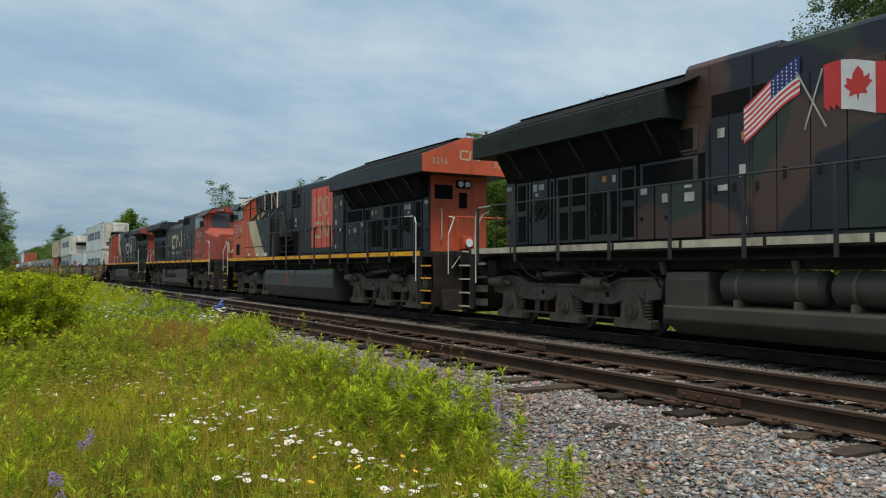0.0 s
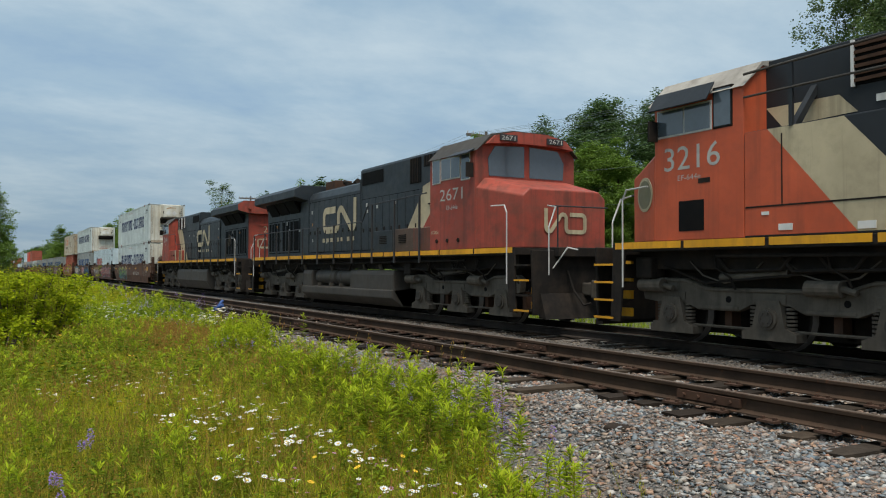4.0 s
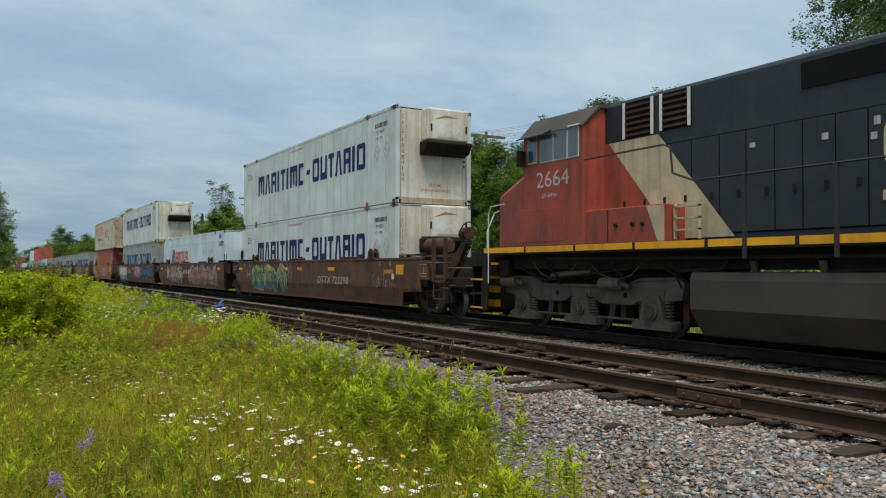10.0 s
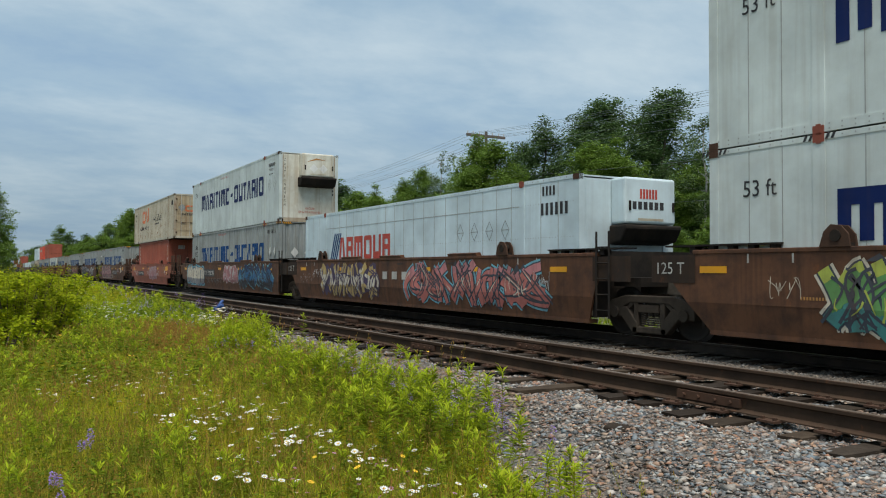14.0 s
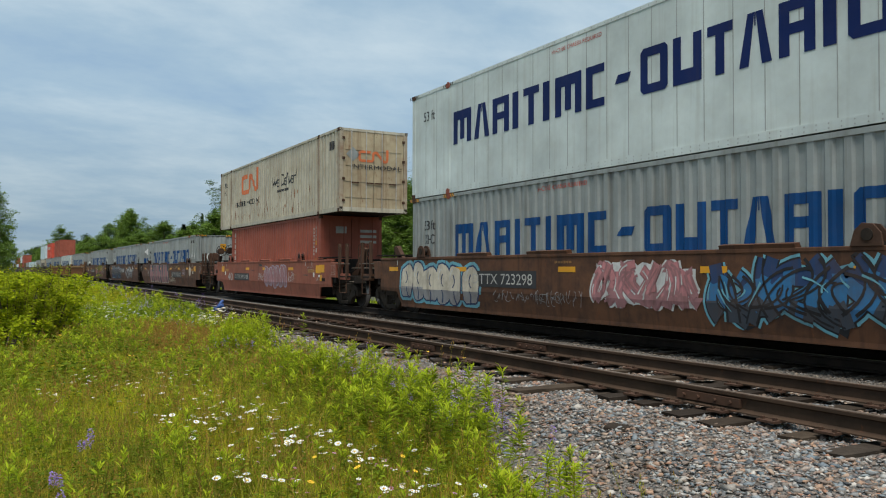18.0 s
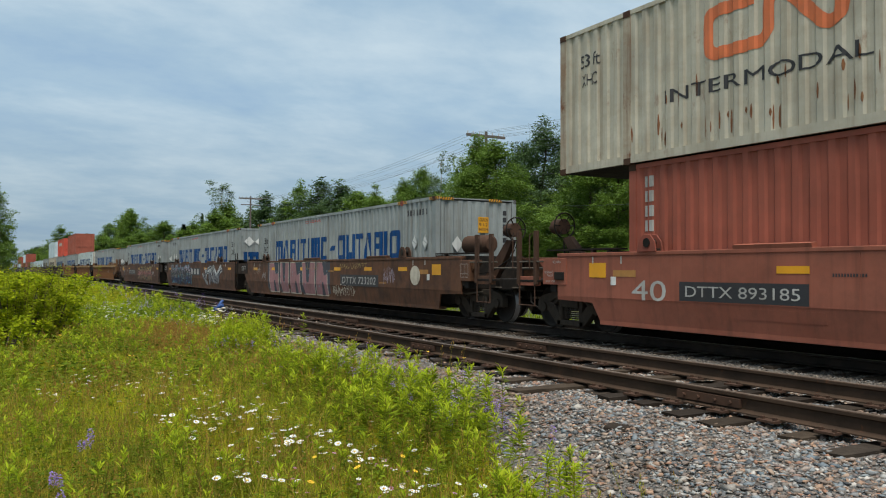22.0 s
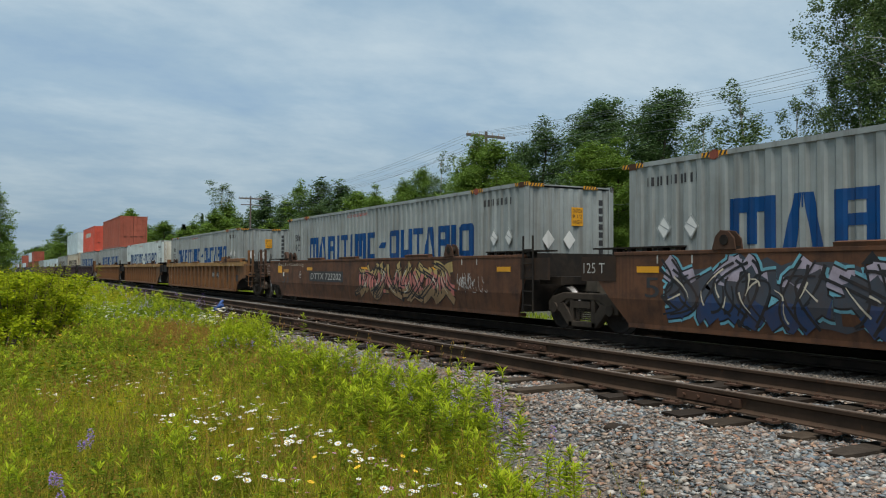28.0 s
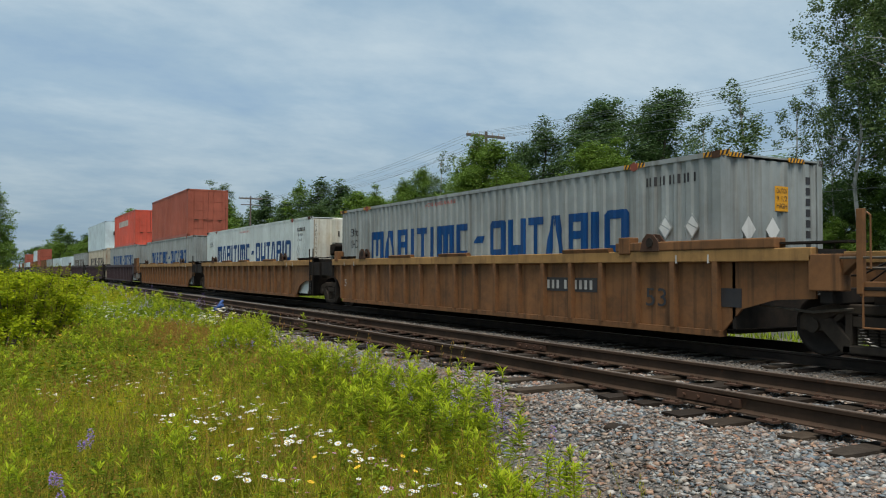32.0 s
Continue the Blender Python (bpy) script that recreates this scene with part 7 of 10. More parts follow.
def mo_letters(info, mat, dark_edge=True):
    """The carrier's name as plain block shapes, word and word with a dash between."""
    hl = info["hl"]
    x0, x1 = hl - 13.85, hl - 2.2
    k = (x1 - x0) / 11.65
    z0, z1 = 1.24, 2.08
    for shape in slab_letters(x0, x0 + 5.85 * k, z0, z1, "mphstsme") + slab_letters(x0 + 6.15 * k, x0 + 6.6 * k, z0, z1, "d") + slab_letters(x0 + 6.85 * k, x1, z0, z1, "outphso"):
        info["mark"](shape, mat, "letter_block")


def mo_grey(u_r, z, end="wall", detail=2):
    i = container(u_r, 16.154, z, 2.896, "grey", end, detail=detail)
    mo_letters(i, M_BLUE)
    if detail > 1:
        hl = i["hl"]
        # the size marks stand at the nose end, the placards and the number at the door end
        turned = end != "wall"
        size_x, mark_x, size_br, mark_br = (hl - 1.3, -hl + 0.45, i["breaks"][-1], i["breaks"][0]) if turned else (-hl + 0.62, hl - 1.75, i["breaks"][0], i["breaks"][-1])
        diamonds(i, (mark_x + 0.42, mark_x + 1.05) if turned else (hl - 1.25, hl - 0.62), 1.68)
        i["mark"](word("53 ft", size_x, 2.0, 0.26, 0.62), M_MARK_BLACK, where=size_br)
        i["mark"](word("XHC", size_x + 0.04, 1.62, 0.26, 0.54), M_MARK_BLACK, where=size_br)
        i["mark"](bars(mark_x, mark_x + 1.25, 2.44, 2.60, 11, 0.62), M_MARK_BLACK, "number_marking", where=mark_br)
        i["mark"](word("HI-CUBE CHASSIS REQUIRED", -2.2, 2.62, 0.11, 1.7), M_MARK_RED)
        box, xe, hw = i["box"], hl - 0.018, i["hw"]
        if end == "wall":
            for cy in (-0.62, -0.02):
                r = 0.22
                part("placard_holder", B().add([(xe + 0.008, cy - r * 0.8, 1.62), (xe + 0.008, cy, 1.62 - r), (xe + 0.008, cy + r * 0.8, 1.62), (xe + 0.008, cy, 1.62 + r)], [(0, 1, 2, 3)]), M_PLACARD, box, "white diamond placard holder")
            for cy in (-0.95, 0.6):
                part("hazard_stripe_base", B().box(xe + 0.004, xe + 0.022, cy - 0.2, cy + 0.2, 2.81, 2.885), M_PATCH, box)
                hz = B()
                for k in range(5):
                    hz.add([(xe + 0.024, cy - 0.19 + k * 0.08, 2.812), (xe + 0.024, cy - 0.15 + k * 0.08, 2.812), (xe + 0.024, cy - 0.115 + k * 0.08, 2.883), (xe + 0.024, cy - 0.155 + k * 0.08, 2.883)], [(0, 1, 2, 3)])
                part("hazard_stripe", hz, M_MARK_BLACK, box, fix=False)
            part("caution_plate", B().box(xe - 0.01, xe + 0.008, 0.05, 0.38, 1.95, 2.38), M_PATCH, box, "orange caution plate")
            vs = []
            b = B()
            for k in range(9):
                b.box(xe, xe + 0.004, 0.86, 0.98, 2.45 - k * 0.19, 2.58 - k * 0.19)
            part("number_marking", b, M_MARK_BLACK, box)
            t = B()
            for w_, zz in (("CAUTION", 2.26), ("9 1/2", 2.13), ("HIGH", 2.0)):
                for tri in word(w_, 0.08, zz, 0.085, 0.27):
                    t.add([(xe + 0.0125, q[0], q[1]) for q in tri], [(0, 1, 2)])
            stuff(part("lettering", t, M_MARK_BLACK, box, fix=False))
        else:
            b = B()
            for shape in slab_letters(-1.05, 1.05, 0.95, 1.75, "mdo"):
                for poly in shape:
                    b.add([(hl + 0.003, q[0], q[1]) for q in poly], [tuple(range(len(poly)))])
            part("block_lettering", b, M_BLUE, box, fix=False)
            for cy in (-0.78, -0.25):
                r = 0.24
                part("placard_holder", B().add([(hl + 0.02, cy - r, 2.25), (hl + 0.02, cy, 2.25 - r), (hl + 0.02, cy + r, 2.25), (hl + 0.02, cy, 2.25 + r)], [(0, 1, 2, 3)]), M_PLACARD, box)
    return i


def mo_white(u_r, z, detail=2, mat=None):
    i = container(u_r, 16.154, z, 2.896, "white_reefer", "unit", detail=detail)
    mo_letters(i, mat or M_BLUE_NAVY)
    hl = i["hl"]
    if detail > 1:
        i["mark"](word("53 ft", -hl + 0.68, 2.08, 0.26, 0.62), M_MARK_BLACK, where=i["breaks"][0])
        i["mark"](bars(hl - 1.45, hl - 0.55, 2.38, 2.52, 10, 0.4), M_MARK_BLACK, "number_marking", where=i["breaks"][-1])
        i["mark"](word("TARE WEIGHT", hl - 1.4, 2.2, 0.1, 0.6), M_MARK_BLACK, where=i["breaks"][-1])
        i["mark"](word("(KG) 5800", hl - 1.4, 2.0, 0.1, 0.5), M_MARK_BLACK, where=i["breaks"][-1])
        i["mark"](word("HI-CUBE CHASSIS REQUIRED", -1.6, 2.6, 0.1, 1.6), M_MARK_RED)
        for x in (hl - 1.3, hl - 0.62):
            b = B().tris(band([(x - 0.22, 1.62), (x, 1.88), (x + 0.22, 1.62), (x, 1.36), (x - 0.22, 1.62)], 0.018) + band([(x - 0.15, 1.70), (x + 0.1, 1.60)], 0.014), i["y"], 0.008)
            part("placard_frame", b, M_C_GREY, i["box"], fix=False)
        t = B()
        xe = hl - 0.015
        for w_, zz in (("HI-CUBE", 0.52), ("CHASSIS REQUIRED", 0.36)):
            wd = 0.42 if w_ == "HI-CUBE" else 1.0
            for tri in word(w_, 0.05 - wd / 2, zz, 0.1, wd):
                t.add([(xe, q[0], q[1]) for q in tri], [(0, 1, 2)])
        stuff(part("lettering", t, M_MARK_RED, i["box"], fix=False))
        t = B()
        for k, ch in enumerate("CAUTION#HIGH"):
            zz = 2.50 - k * 0.17
            shapes = rect(-1.09, -1.02, zz, zz + 0.02), rect(-1.09, -1.02, zz + 0.04, zz + 0.06), rect(-1.09, -1.02, zz + 0.08, zz + 0.10)
            for poly in shapes if ch == "#" else word(ch, -1.07 if ch == "I" else -1.09, zz, 0.12, 0.02 if ch == "I" else 0.07):
                t.add([(hl - 0.002, q[0], q[1]) for q in poly], [tuple(range(len(poly)))])
        stuff(part("caution_marking", t, M_MARK_BLACK, i["box"], fix=False))
        b = B()
        for k in range(10):
            b.box(hl - 0.006, hl - 0.001, 1.03, 1.08, 2.5 - k * 0.15, 2.59 - k * 0.15)
        part("number_marking", b, M_MARK_BLACK, i["box"], fix=False)
        for sg in (-1, 1):
            part("end_edge", B().box(hl - 0.045, hl - 0.002, sg * 1.113, sg * 1.155, 0.17, 2.78), M_BEIGE_POST, i["box"], "rusty edge of the end wall")
    return i


# -- locomotives --
def ribbon(pts, t):
    """A band of even width along a line of points, without overlaps."""
    out, edge = [], []
    for i, p in enumerate(pts):
        a, c = pts[max(0, i - 1)], pts[min(len(pts) - 1, i + 1)]
        dx, dz = c[0] - a[0], c[1] - a[1]
        d = math.hypot(dx, dz)
        edge.append(((p[0] - dz / d * t / 2, p[1] + dx / d * t / 2), (p[0] + dz / d * t / 2, p[1] - dx / d * t / 2)))
    for (a, b), (c, d) in zip(edge[:-1], edge[1:]):
        out.append([a, b, d, c])
    return out


def emblem(x0, x1, z0, z1):
    """The railway's ribbon mark as one plain winding band."""
    w, h = x1 - x0, z1 - z0
    t = w * 0.078
    r = w * 0.075
    x0, x1, z0, z1 = x0 + t / 2, x1 - t / 2, z0 + t / 2, z1 - t / 2
    a = x0 + w * 0.45

    def arc(cx, cz, a0, a1, n=6):
        return [(cx + r * math.cos(radians(a0 + (a1 - a0) * k / n)), cz + r * math.sin(radians(a0 + (a1 - a0) * k / n))) for k in range(n + 1)]
    pts = [(x0 + w * 0.36, z1)] + arc(x0 + r, z1 - r, 90, 180) + arc(x0 + r, z0 + r, 180, 270) + arc(a - r, z0 + r, -90, 0) + arc(a + r, z1 - r, 180, 40)
    pts += arc(x1 - r, z0 + r, 220, 360) + [(x1, z1 + t * 1.3)]
    return ribbon(pts, t)


def loco_truck():
    """Cast side frame of a three-axle truck: a deep beam that dips between the axles."""
    b = B()
    y0, y1 = -1.14, -0.98
    b.prism([(-2.80, 1.04), (-2.62, 1.14), (-1.7, 1.12), (-1.25, 0.98), (1.25, 0.98), (1.7, 1.12), (2.62, 1.14), (2.80, 1.04), (2.74, 0.74), (2.4, 0.70), (1.72, 0.70), (1.45, 0.60), (0.62, 0.60), (0.35, 0.72), (-0.35, 0.72), (-0.62, 0.60), (-1.45, 0.60), (-1.72, 0.70), (-2.4, 0.70), (-2.74, 0.74)], "y", y0, y1)
    # raised ribs along the beam and lugs over the axles
    b.prism([(-2.6, 1.08), (-1.7, 1.06), (-1.25, 0.92), (1.25, 0.92), (1.7, 1.06), (2.6, 1.08), (2.6, 1.13), (1.7, 1.11), (1.25, 0.97), (-1.25, 0.97), (-1.7, 1.11), (-2.6, 1.13)], "y", y0 - 0.03, y0)
    for x in (-2.03, 0.0, 2.03):
        b.box(x - 0.30, x + 0.30, y0 - 0.02, y0, 0.74, 0.90)
    for x in (-1.02, 1.02):
        b.box(x - 0.42, x + 0.42, y0 - 0.02, y0, 0.62, 0.68)
    return b


# Flat disc; its dark colour paints the shade inside a frame hole.
def hole_shade_disc():
    return B().cyl((0, -1.147, 0), (0, -1.13, 0), 0.055, 12)


def axle_box():
    b = B()
    b.prism([(-0.50, 0.18), (0.50, 0.18), (0.50, 0.30), (0.30, 0.38), (0.20, 0.80), (-0.20, 0.80), (-0.30, 0.38), (-0.50, 0.30)], "y", -1.19, -0.95)
    b.cyl((0, -1.23, 0.52), (0, -1.15, 0.52), 0.175, 18)
    return b


def axle_cap():
    b = B().cyl((0, -1.262, 0.52), (0, -1.225, 0.52), 0.13, 16)
    for i in range(6):
        b.cyl((0.09 * math.cos(i * 1.0472), -1.28, 0.52 + 0.09 * math.sin(i * 1.0472)), (0.09 * math.cos(i * 1.0472), -1.26, 0.52 + 0.09 * math.sin(i * 1.0472)), 0.02, 6)
    return b


def axle_springs():
    b = B()
    for x in (-0.33, 0.33):
        for k in range(6):
            b.cyl((x, -1.06, 0.36 + k * 0.06), (x, -1.06, 0.395 + k * 0.06), 0.085, 10)
    return b


def brake_cylinder():
    return B().cyl((-0.28, -1.22, 1.0), (0.28, -1.22, 1.0), 0.12, 14).cyl((0.28, -1.22, 1.0), (0.5, -1.22, 0.95), 0.05, 8)


CAMO_WING = 6.3


def locomotive(rear_u, s, style):
    """rear_u: the rear end of the deck. s: 1 when the cab leads towards the train's front, -1 when it trails."""
    u0 = rear_u + s * 10.1
    lab = {"camo": "camouflage painted diesel locomotive with two flags on its hood", "new": "black and red diesel locomotive with a square red emblem",
           "old_a": "faded black diesel locomotive with red cab and yellow sill", "old_b": "faded black diesel locomotive with red cab and yellow sill"}[style]
    lo = train_thing("locomotive", u0, lab, "locomotive", "locomotives of the train")
    camo, newer = style == "camo", style in ("camo", "new")
    black = M_CAMO if camo else (M_LOCO_BLACK if style == "new" else M_LOCO_BLACK_OLD)
    red = M_CAMO if camo else (M_LOCO_RED if style == "new" else M_LOCO_RED_OLD)
    band_m = M_CREAM_SILL if camo else M_YELLOW

    def X(a):
        return s * (a - 10.1)

    def P(name, b, mat, label="", bevel=0.0, smooth=False, parent=None, fix=True):
        return part(name, b, mat, parent or lo, label, bevel, smooth, fix=fix)
    HW = 0.94
    end = 20.3
    # deck, sill and running board edge
    P("deck", B().box(X(0), X(end), -1.55, 1.55, 1.60, 1.76), M_FRAME, bevel=0.01)
    P("underframe", B().box(X(0.3), X(end - 0.3), -1.2, 1.2, 1.28, 1.60), M_FRAME)
    n = 12
    for i in range(n):
        a0, a1 = i * end / n + 0.04, (i + 1) * end / n - 0.04
        P("sill_stripe", B().box(X(a0), X(a1), -1.562, -1.54, 1.64 + 0.005 * (i % 2), 1.765), band_m, "yellow painted sill edge" if not camo else "cream painted sill edge")
    P("sill_pipe", B().tube([(X(2.0), -1.42, 1.5), (X(7), -1.40, 1.46), (X(13), -1.40, 1.47), (X(18), -1.42, 1.5)], 0.03, 6), M_FRAME)
    # hood
    wing = (CAMO_WING if camo else 6.85) if newer else 5.5
    lowtop = 4.62 if newer else 4.22
    step = wing if newer else 10.45
    cab_a, cab_b = (17.38, 19.3) if newer else ((16.3, 18.6) if style == "old_a" else (16.7, 18.75))
    htop = 4.86 if camo else 4.60

    def hood_profile(zt, r=0.22):
        return [(-HW, 1.76), (-HW, zt - r), (-HW + r * 0.4, zt - r * 0.35), (-HW + r * 1.3, zt), (HW - r * 1.3, zt), (HW - r * 0.4, zt - r * 0.35), (HW, zt - r), (HW, 1.76)]
    if not newer:
        P("engine_hood", B().prism(hood_profile(4.28, 0.38), "x", X(wing - 0.1), X(step)), black)
    P("equipment_hood", B().prism(hood_profile(htop, 0.10), "x", X(step), X(cab_a + 0.3)), black)
    P("radiator_hood", B().prism([(-HW, 1.76), (-HW, 3.98), (HW, 3.98), (HW, 1.76)], "x", X(0.28 if not newer else 0.62), X(wing)), black)
    rear_a = 0.28 if not newer else 0.62
    # radiator wings
    if newer:
        prof = [(-1.52, 3.92), (-1.52, 4.40), (-0.16, 4.95), (0.16, 4.95), (1.52, 4.40), (1.52, 3.92)]
        P("radiator_wing", B().prism(prof, "x", X(0.02), X(wing)), M_CAMO_GREEN if camo else M_LOCO_BLACK, "flared radiator housing", bevel=0.012)
        P("rear_panel", B().prism([(-1.515, 3.925), (-1.515, 4.395), (-0.16, 4.945), (0.16, 4.945), (1.515, 4.395), (1.515, 3.925)], "x", X(0.0), X(0.03)), red)
        for k in range(5):
            a = 1.35 + k * 1.1
            P("wing_brace", B().prism([(-1.45, 3.93), (-1.32, 3.93), (-0.95, 3.35), (-0.99, 3.35)], "x", X(a), X(a + 0.07)), M_CAMO_GREEN if camo else M_LOCO_BLACK)
        P("radiator_screen", B().prism([(-1.32, 3.915), (-0.945, 3.915), (-0.945, 3.30), (-0.965, 3.30)], "x", X(0.72), X(6.2)), M_GRILLE_SHADE)
        P("roof_fan_panel", B().box(X(0.25), X(wing - 0.25), -0.3, 0.3, 4.93, 4.965), M_GRILLE_SHADE)
        for sg in (-1, 1):
            for k in range(3):
                a = 0.3 + k * 2.15
                P("roof_radiator", B().prism([(sg * 1.44, 4.436), (sg * 0.3, 4.897), (sg * 0.3, 4.915), (sg * 1.44, 4.456)], "x", X(a), X(a + 2.05)), M_GRILLE_SHADE)
    else:
        prof = [(-1.5, 4.04), (-1.5, 4.32), (-1.2, 4.5), (1.2, 4.5), (1.5, 4.32), (1.5, 4.04), (0.94, 3.9), (-0.94, 3.9)]
        P("radiator_wing", B().prism(prof, "x", X(0.05), X(wing - 0.1)), black, "flared radiator housing", bevel=0.015)
        P("rear_panel", B().prism([(-1.495, 4.045), (-1.495, 4.315), (-1.2, 4.495), (1.2, 4.495), (1.495, 4.315), (1.495, 4.045), (0.94, 3.9), (-0.94, 3.9)], "x", X(0.03), X(0.06)), red)
        # Dark sloped plates paint the shade of the recess under the wing.
        for k in range(3):
            a = 0.9 + k * 1.25
            P("radiator_screen", B().prism([(-1.28, 4.02), (-0.96, 3.92), (-0.95, 3.50), (-0.96, 3.50)], "x", X(a), X(a + 1.1)), M_GRILLE_SHADE)
    # rear face of the hood
    P("rear_hood_face", B().box(X(rear_a - 0.015), X(rear_a), -HW + 0.02, HW - 0.02, 1.76, 3.95), red)
    xr = X(rear_a - 0.02)
    lamps = ((0.02, 3.70), (0.24, 3.70)) if newer else ((0.0, 4.32), (0.0, 4.13))
    xl = xr if newer else X(0.02)
    hh = P("headlight_housing", B().box(xl - s * 0.05, xl + s * 0.04, lamps[0][0] - 0.12, lamps[1][0] + 0.12, lamps[1][1] - 0.12, lamps[0][1] + 0.12), M_GRILLE_SHADE, bevel=0.03)
    for ly, lz in lamps:
        P("headlight", B().cyl((xl, ly, lz), (xl - s * 0.07, ly, lz), 0.085, 14), M_LENS, parent=hh)
    if not newer:
        for ly in (-0.95, 0.95):
            P("marker_light", B().cyl((xl, ly, 4.16), (xl - s * 0.16, ly, 4.16), 0.06, 10, 0.08), red)
        P("roof_grab", B().tube([(X(0.2), -0.3, 4.48), (X(0.2), -0.3, 4.66), (X(0.2), 0.1, 4.66), (X(0.2), 0.1, 4.48)], 0.018, 6), M_BLACK_RAIL)
    if newer:
        P("rear_grille", B().box(xr - s * 0.006, xr + s * 0.02, -0.80, -0.22, 3.26, 3.66), M_GRILLE_SHADE)
        P("lamp_recess", B().box(xr - s * 0.006, xr + s * 0.02, 0.0, 0.26, 3.02, 3.46), M_GRILLE_SHADE)
        dl = P("ditch_light", B().box(xr - s * 0.25, xr, 0.0, 0.32, 1.84, 2.20).cyl((xr - s * 0.25, 0.16, 2.02), (xr - s * 0.31, 0.16, 2.02), 0.14, 16), red, bevel=0.02)
        P("lens", B().cyl((xr - s * 0.30, 0.16, 2.02), (xr - s * 0.318, 0.16, 2.02), 0.115, 16), M_LENS, parent=dl)
        P("end_post", B().box(xr - s * 0.05, xr, -0.35, -0.24, 1.8, 2.72), red)
        P("grab_iron", B().tube([(xr - s * 0.02, -0.62, 2.1), (xr - s * 0.1, -0.62, 2.14), (xr - s * 0.1, -0.62, 2.95), (xr - s * 0.02, -0.62, 3.0)], 0.014, 6), M_WHITE_RAIL)
    else:
        if style == "old_b":
            wheel = B().cyl((X(3.35), -HW - 0.05, 2.72), (X(3.35), -HW - 0.11, 2.72), 0.07, 12)
            for i in range(18):
                a0, a1 = i * 0.34907, (i + 1) * 0.34907
                wheel.cyl((X(3.35) + 0.27 * math.cos(a0), -HW - 0.09, 2.72 + 0.27 * math.sin(a0)), (X(3.35) + 0.27 * math.cos(a1), -HW - 0.09, 2.72 + 0.27 * math.sin(a1)), 0.016, 5)
            for i in range(5):
                wheel.cyl((X(3.35), -HW - 0.09, 2.72), (X(3.35) + 0.27 * math.cos(i * 1.2566), -HW - 0.09, 2.72 + 0.27 * math.sin(i * 1.2566)), 0.014, 5)
            P("hand_brake_wheel", wheel, M_TRUCK, "spoked hand brake wheel")
        for k in range(5):
            P("grab_iron", B().tube([(xr, -0.45, 2.2 + 0.4 * k), (xr - s * 0.06, -0.45, 2.2 + 0.4 * k), (xr - s * 0.06, -0.05, 2.2 + 0.4 * k), (xr, -0.05, 2.2 + 0.4 * k)], 0.012, 5), M_LOCO_RED_OLD)
    # doors, grilles and hatches on the side towards the camera
    def door(a0, a1, z0, z1, mat=None, grilles=0, y=-HW):
        d = P("hood_door", B().box(X(a0), X(a1), y - 0.02, y + 0.01, z0, z1), mat or black, bevel=0.006)
        for k in range(grilles):
            zz0 = z0 + 0.06 + k * (z1 - z0) / grilles
            zz1 = z0 - 0.06 + (k + 1) * (z1 - z0) / grilles
            P("door_grille", B().box(X(a0 + s * 0.0) + s * 0.06, X(a1) - s * 0.06, y - 0.026, y - 0.018, zz0, zz1), M_GRILLE_SHADE, parent=d)
        P("door_latch", B().box(X((a0 * 3 + a1) / 4) - 0.03, X((a0 * 3 + a1) / 4) + 0.03, y - 0.04, y - 0.02, z0 + (z1 - z0) * 0.35, z0 + (z1 - z0) * 0.42), M_FRAME, parent=d)
        return d
    q = random.Random(rear_u)
    if newer:
        # Dark plates behind the doors paint the shade in their gaps.
        P("door_frame", B().box(X(0.95), X(6.75), -HW - 0.006, -HW, 1.8, 3.3), M_GRILLE_SHADE, "dark plate painting the shade in the gaps between the hood doors")
        for a0, a1, gr in ((0.66, 1.0, 0), (1.08, 1.5, 2), (1.56, 1.64, 0), (1.69, 2.27, 0), (2.33, 2.52, 1), (2.58, 3.05, 2), (3.08, 3.62, 2), (4.62, 5.06, 2)):
            door(a0, a1, 1.84, 3.26, None, gr)
        d = door(3.66, 4.58, 1.84, 3.26)
        for a0 in (3.72, 4.14):
            P("door_grille", B().box(X(a0), X(a0 + 0.38), -HW - 0.026, -HW - 0.018, 1.98, 2.86), M_GRILLE_SHADE, parent=d)
        door(5.1, 5.53, 1.84, 2.84)
        door(5.57, 6.68, 1.84, 2.84)
        for z0, z1 in ((2.86, 3.22), (3.40, 3.76)):
            fr = P("grille_frame", B().box(X(5.18), X(6.6), -HW - 0.03, -HW, z0 - 0.05, z1 + 0.05), black, bevel=0.02)
            P("side_grille", B().box(X(5.26), X(6.5), -HW - 0.034, -HW - 0.02, z0, z1), M_GRILLE_SHADE, parent=fr)
        P("door_frame", B().box(X(6.9), X(12.4), -HW - 0.006, -HW, 1.85, 4.25), M_GRILLE_SHADE, "dark plate painting the shade in the gaps between the hood doors")
        for a0, a1, zt in ((6.9, 7.26, 3.86), (7.28, 7.7, 3.86), (7.73, 8.2, 3.84), (8.22, 8.8, 4.27), (8.82, 9.4, 4.27), (9.42, 9.98, 4.27), (10.0, 10.38, 4.25), (10.4, 10.86, 4.25), (10.9, 11.3, 4.25)):
            door(a0, a1, 1.87, zt)
        for a0, a1 in ((11.34, 11.7), (11.74, 12.3)):
            door(a0, a1, 2.75, 3.72)
        gf = P("grille_frame", B().box(X(11.7), X(12.35), -HW - 0.03, -HW, 3.8, 4.5), black, bevel=0.015)
        P("side_grille", B().box(X(11.76), X(12.29), -HW - 0.036, -HW - 0.02, 3.86, 4.44), M_GRILLE_SHADE, parent=gf)
        for a0 in (6.82, 7.72, 11.32, 12.42, 13.3):
            P("hood_seam", B().box(X(a0), X(a0) + 0.035, -HW - 0.03, -HW, 1.85, htop - 0.1), black)
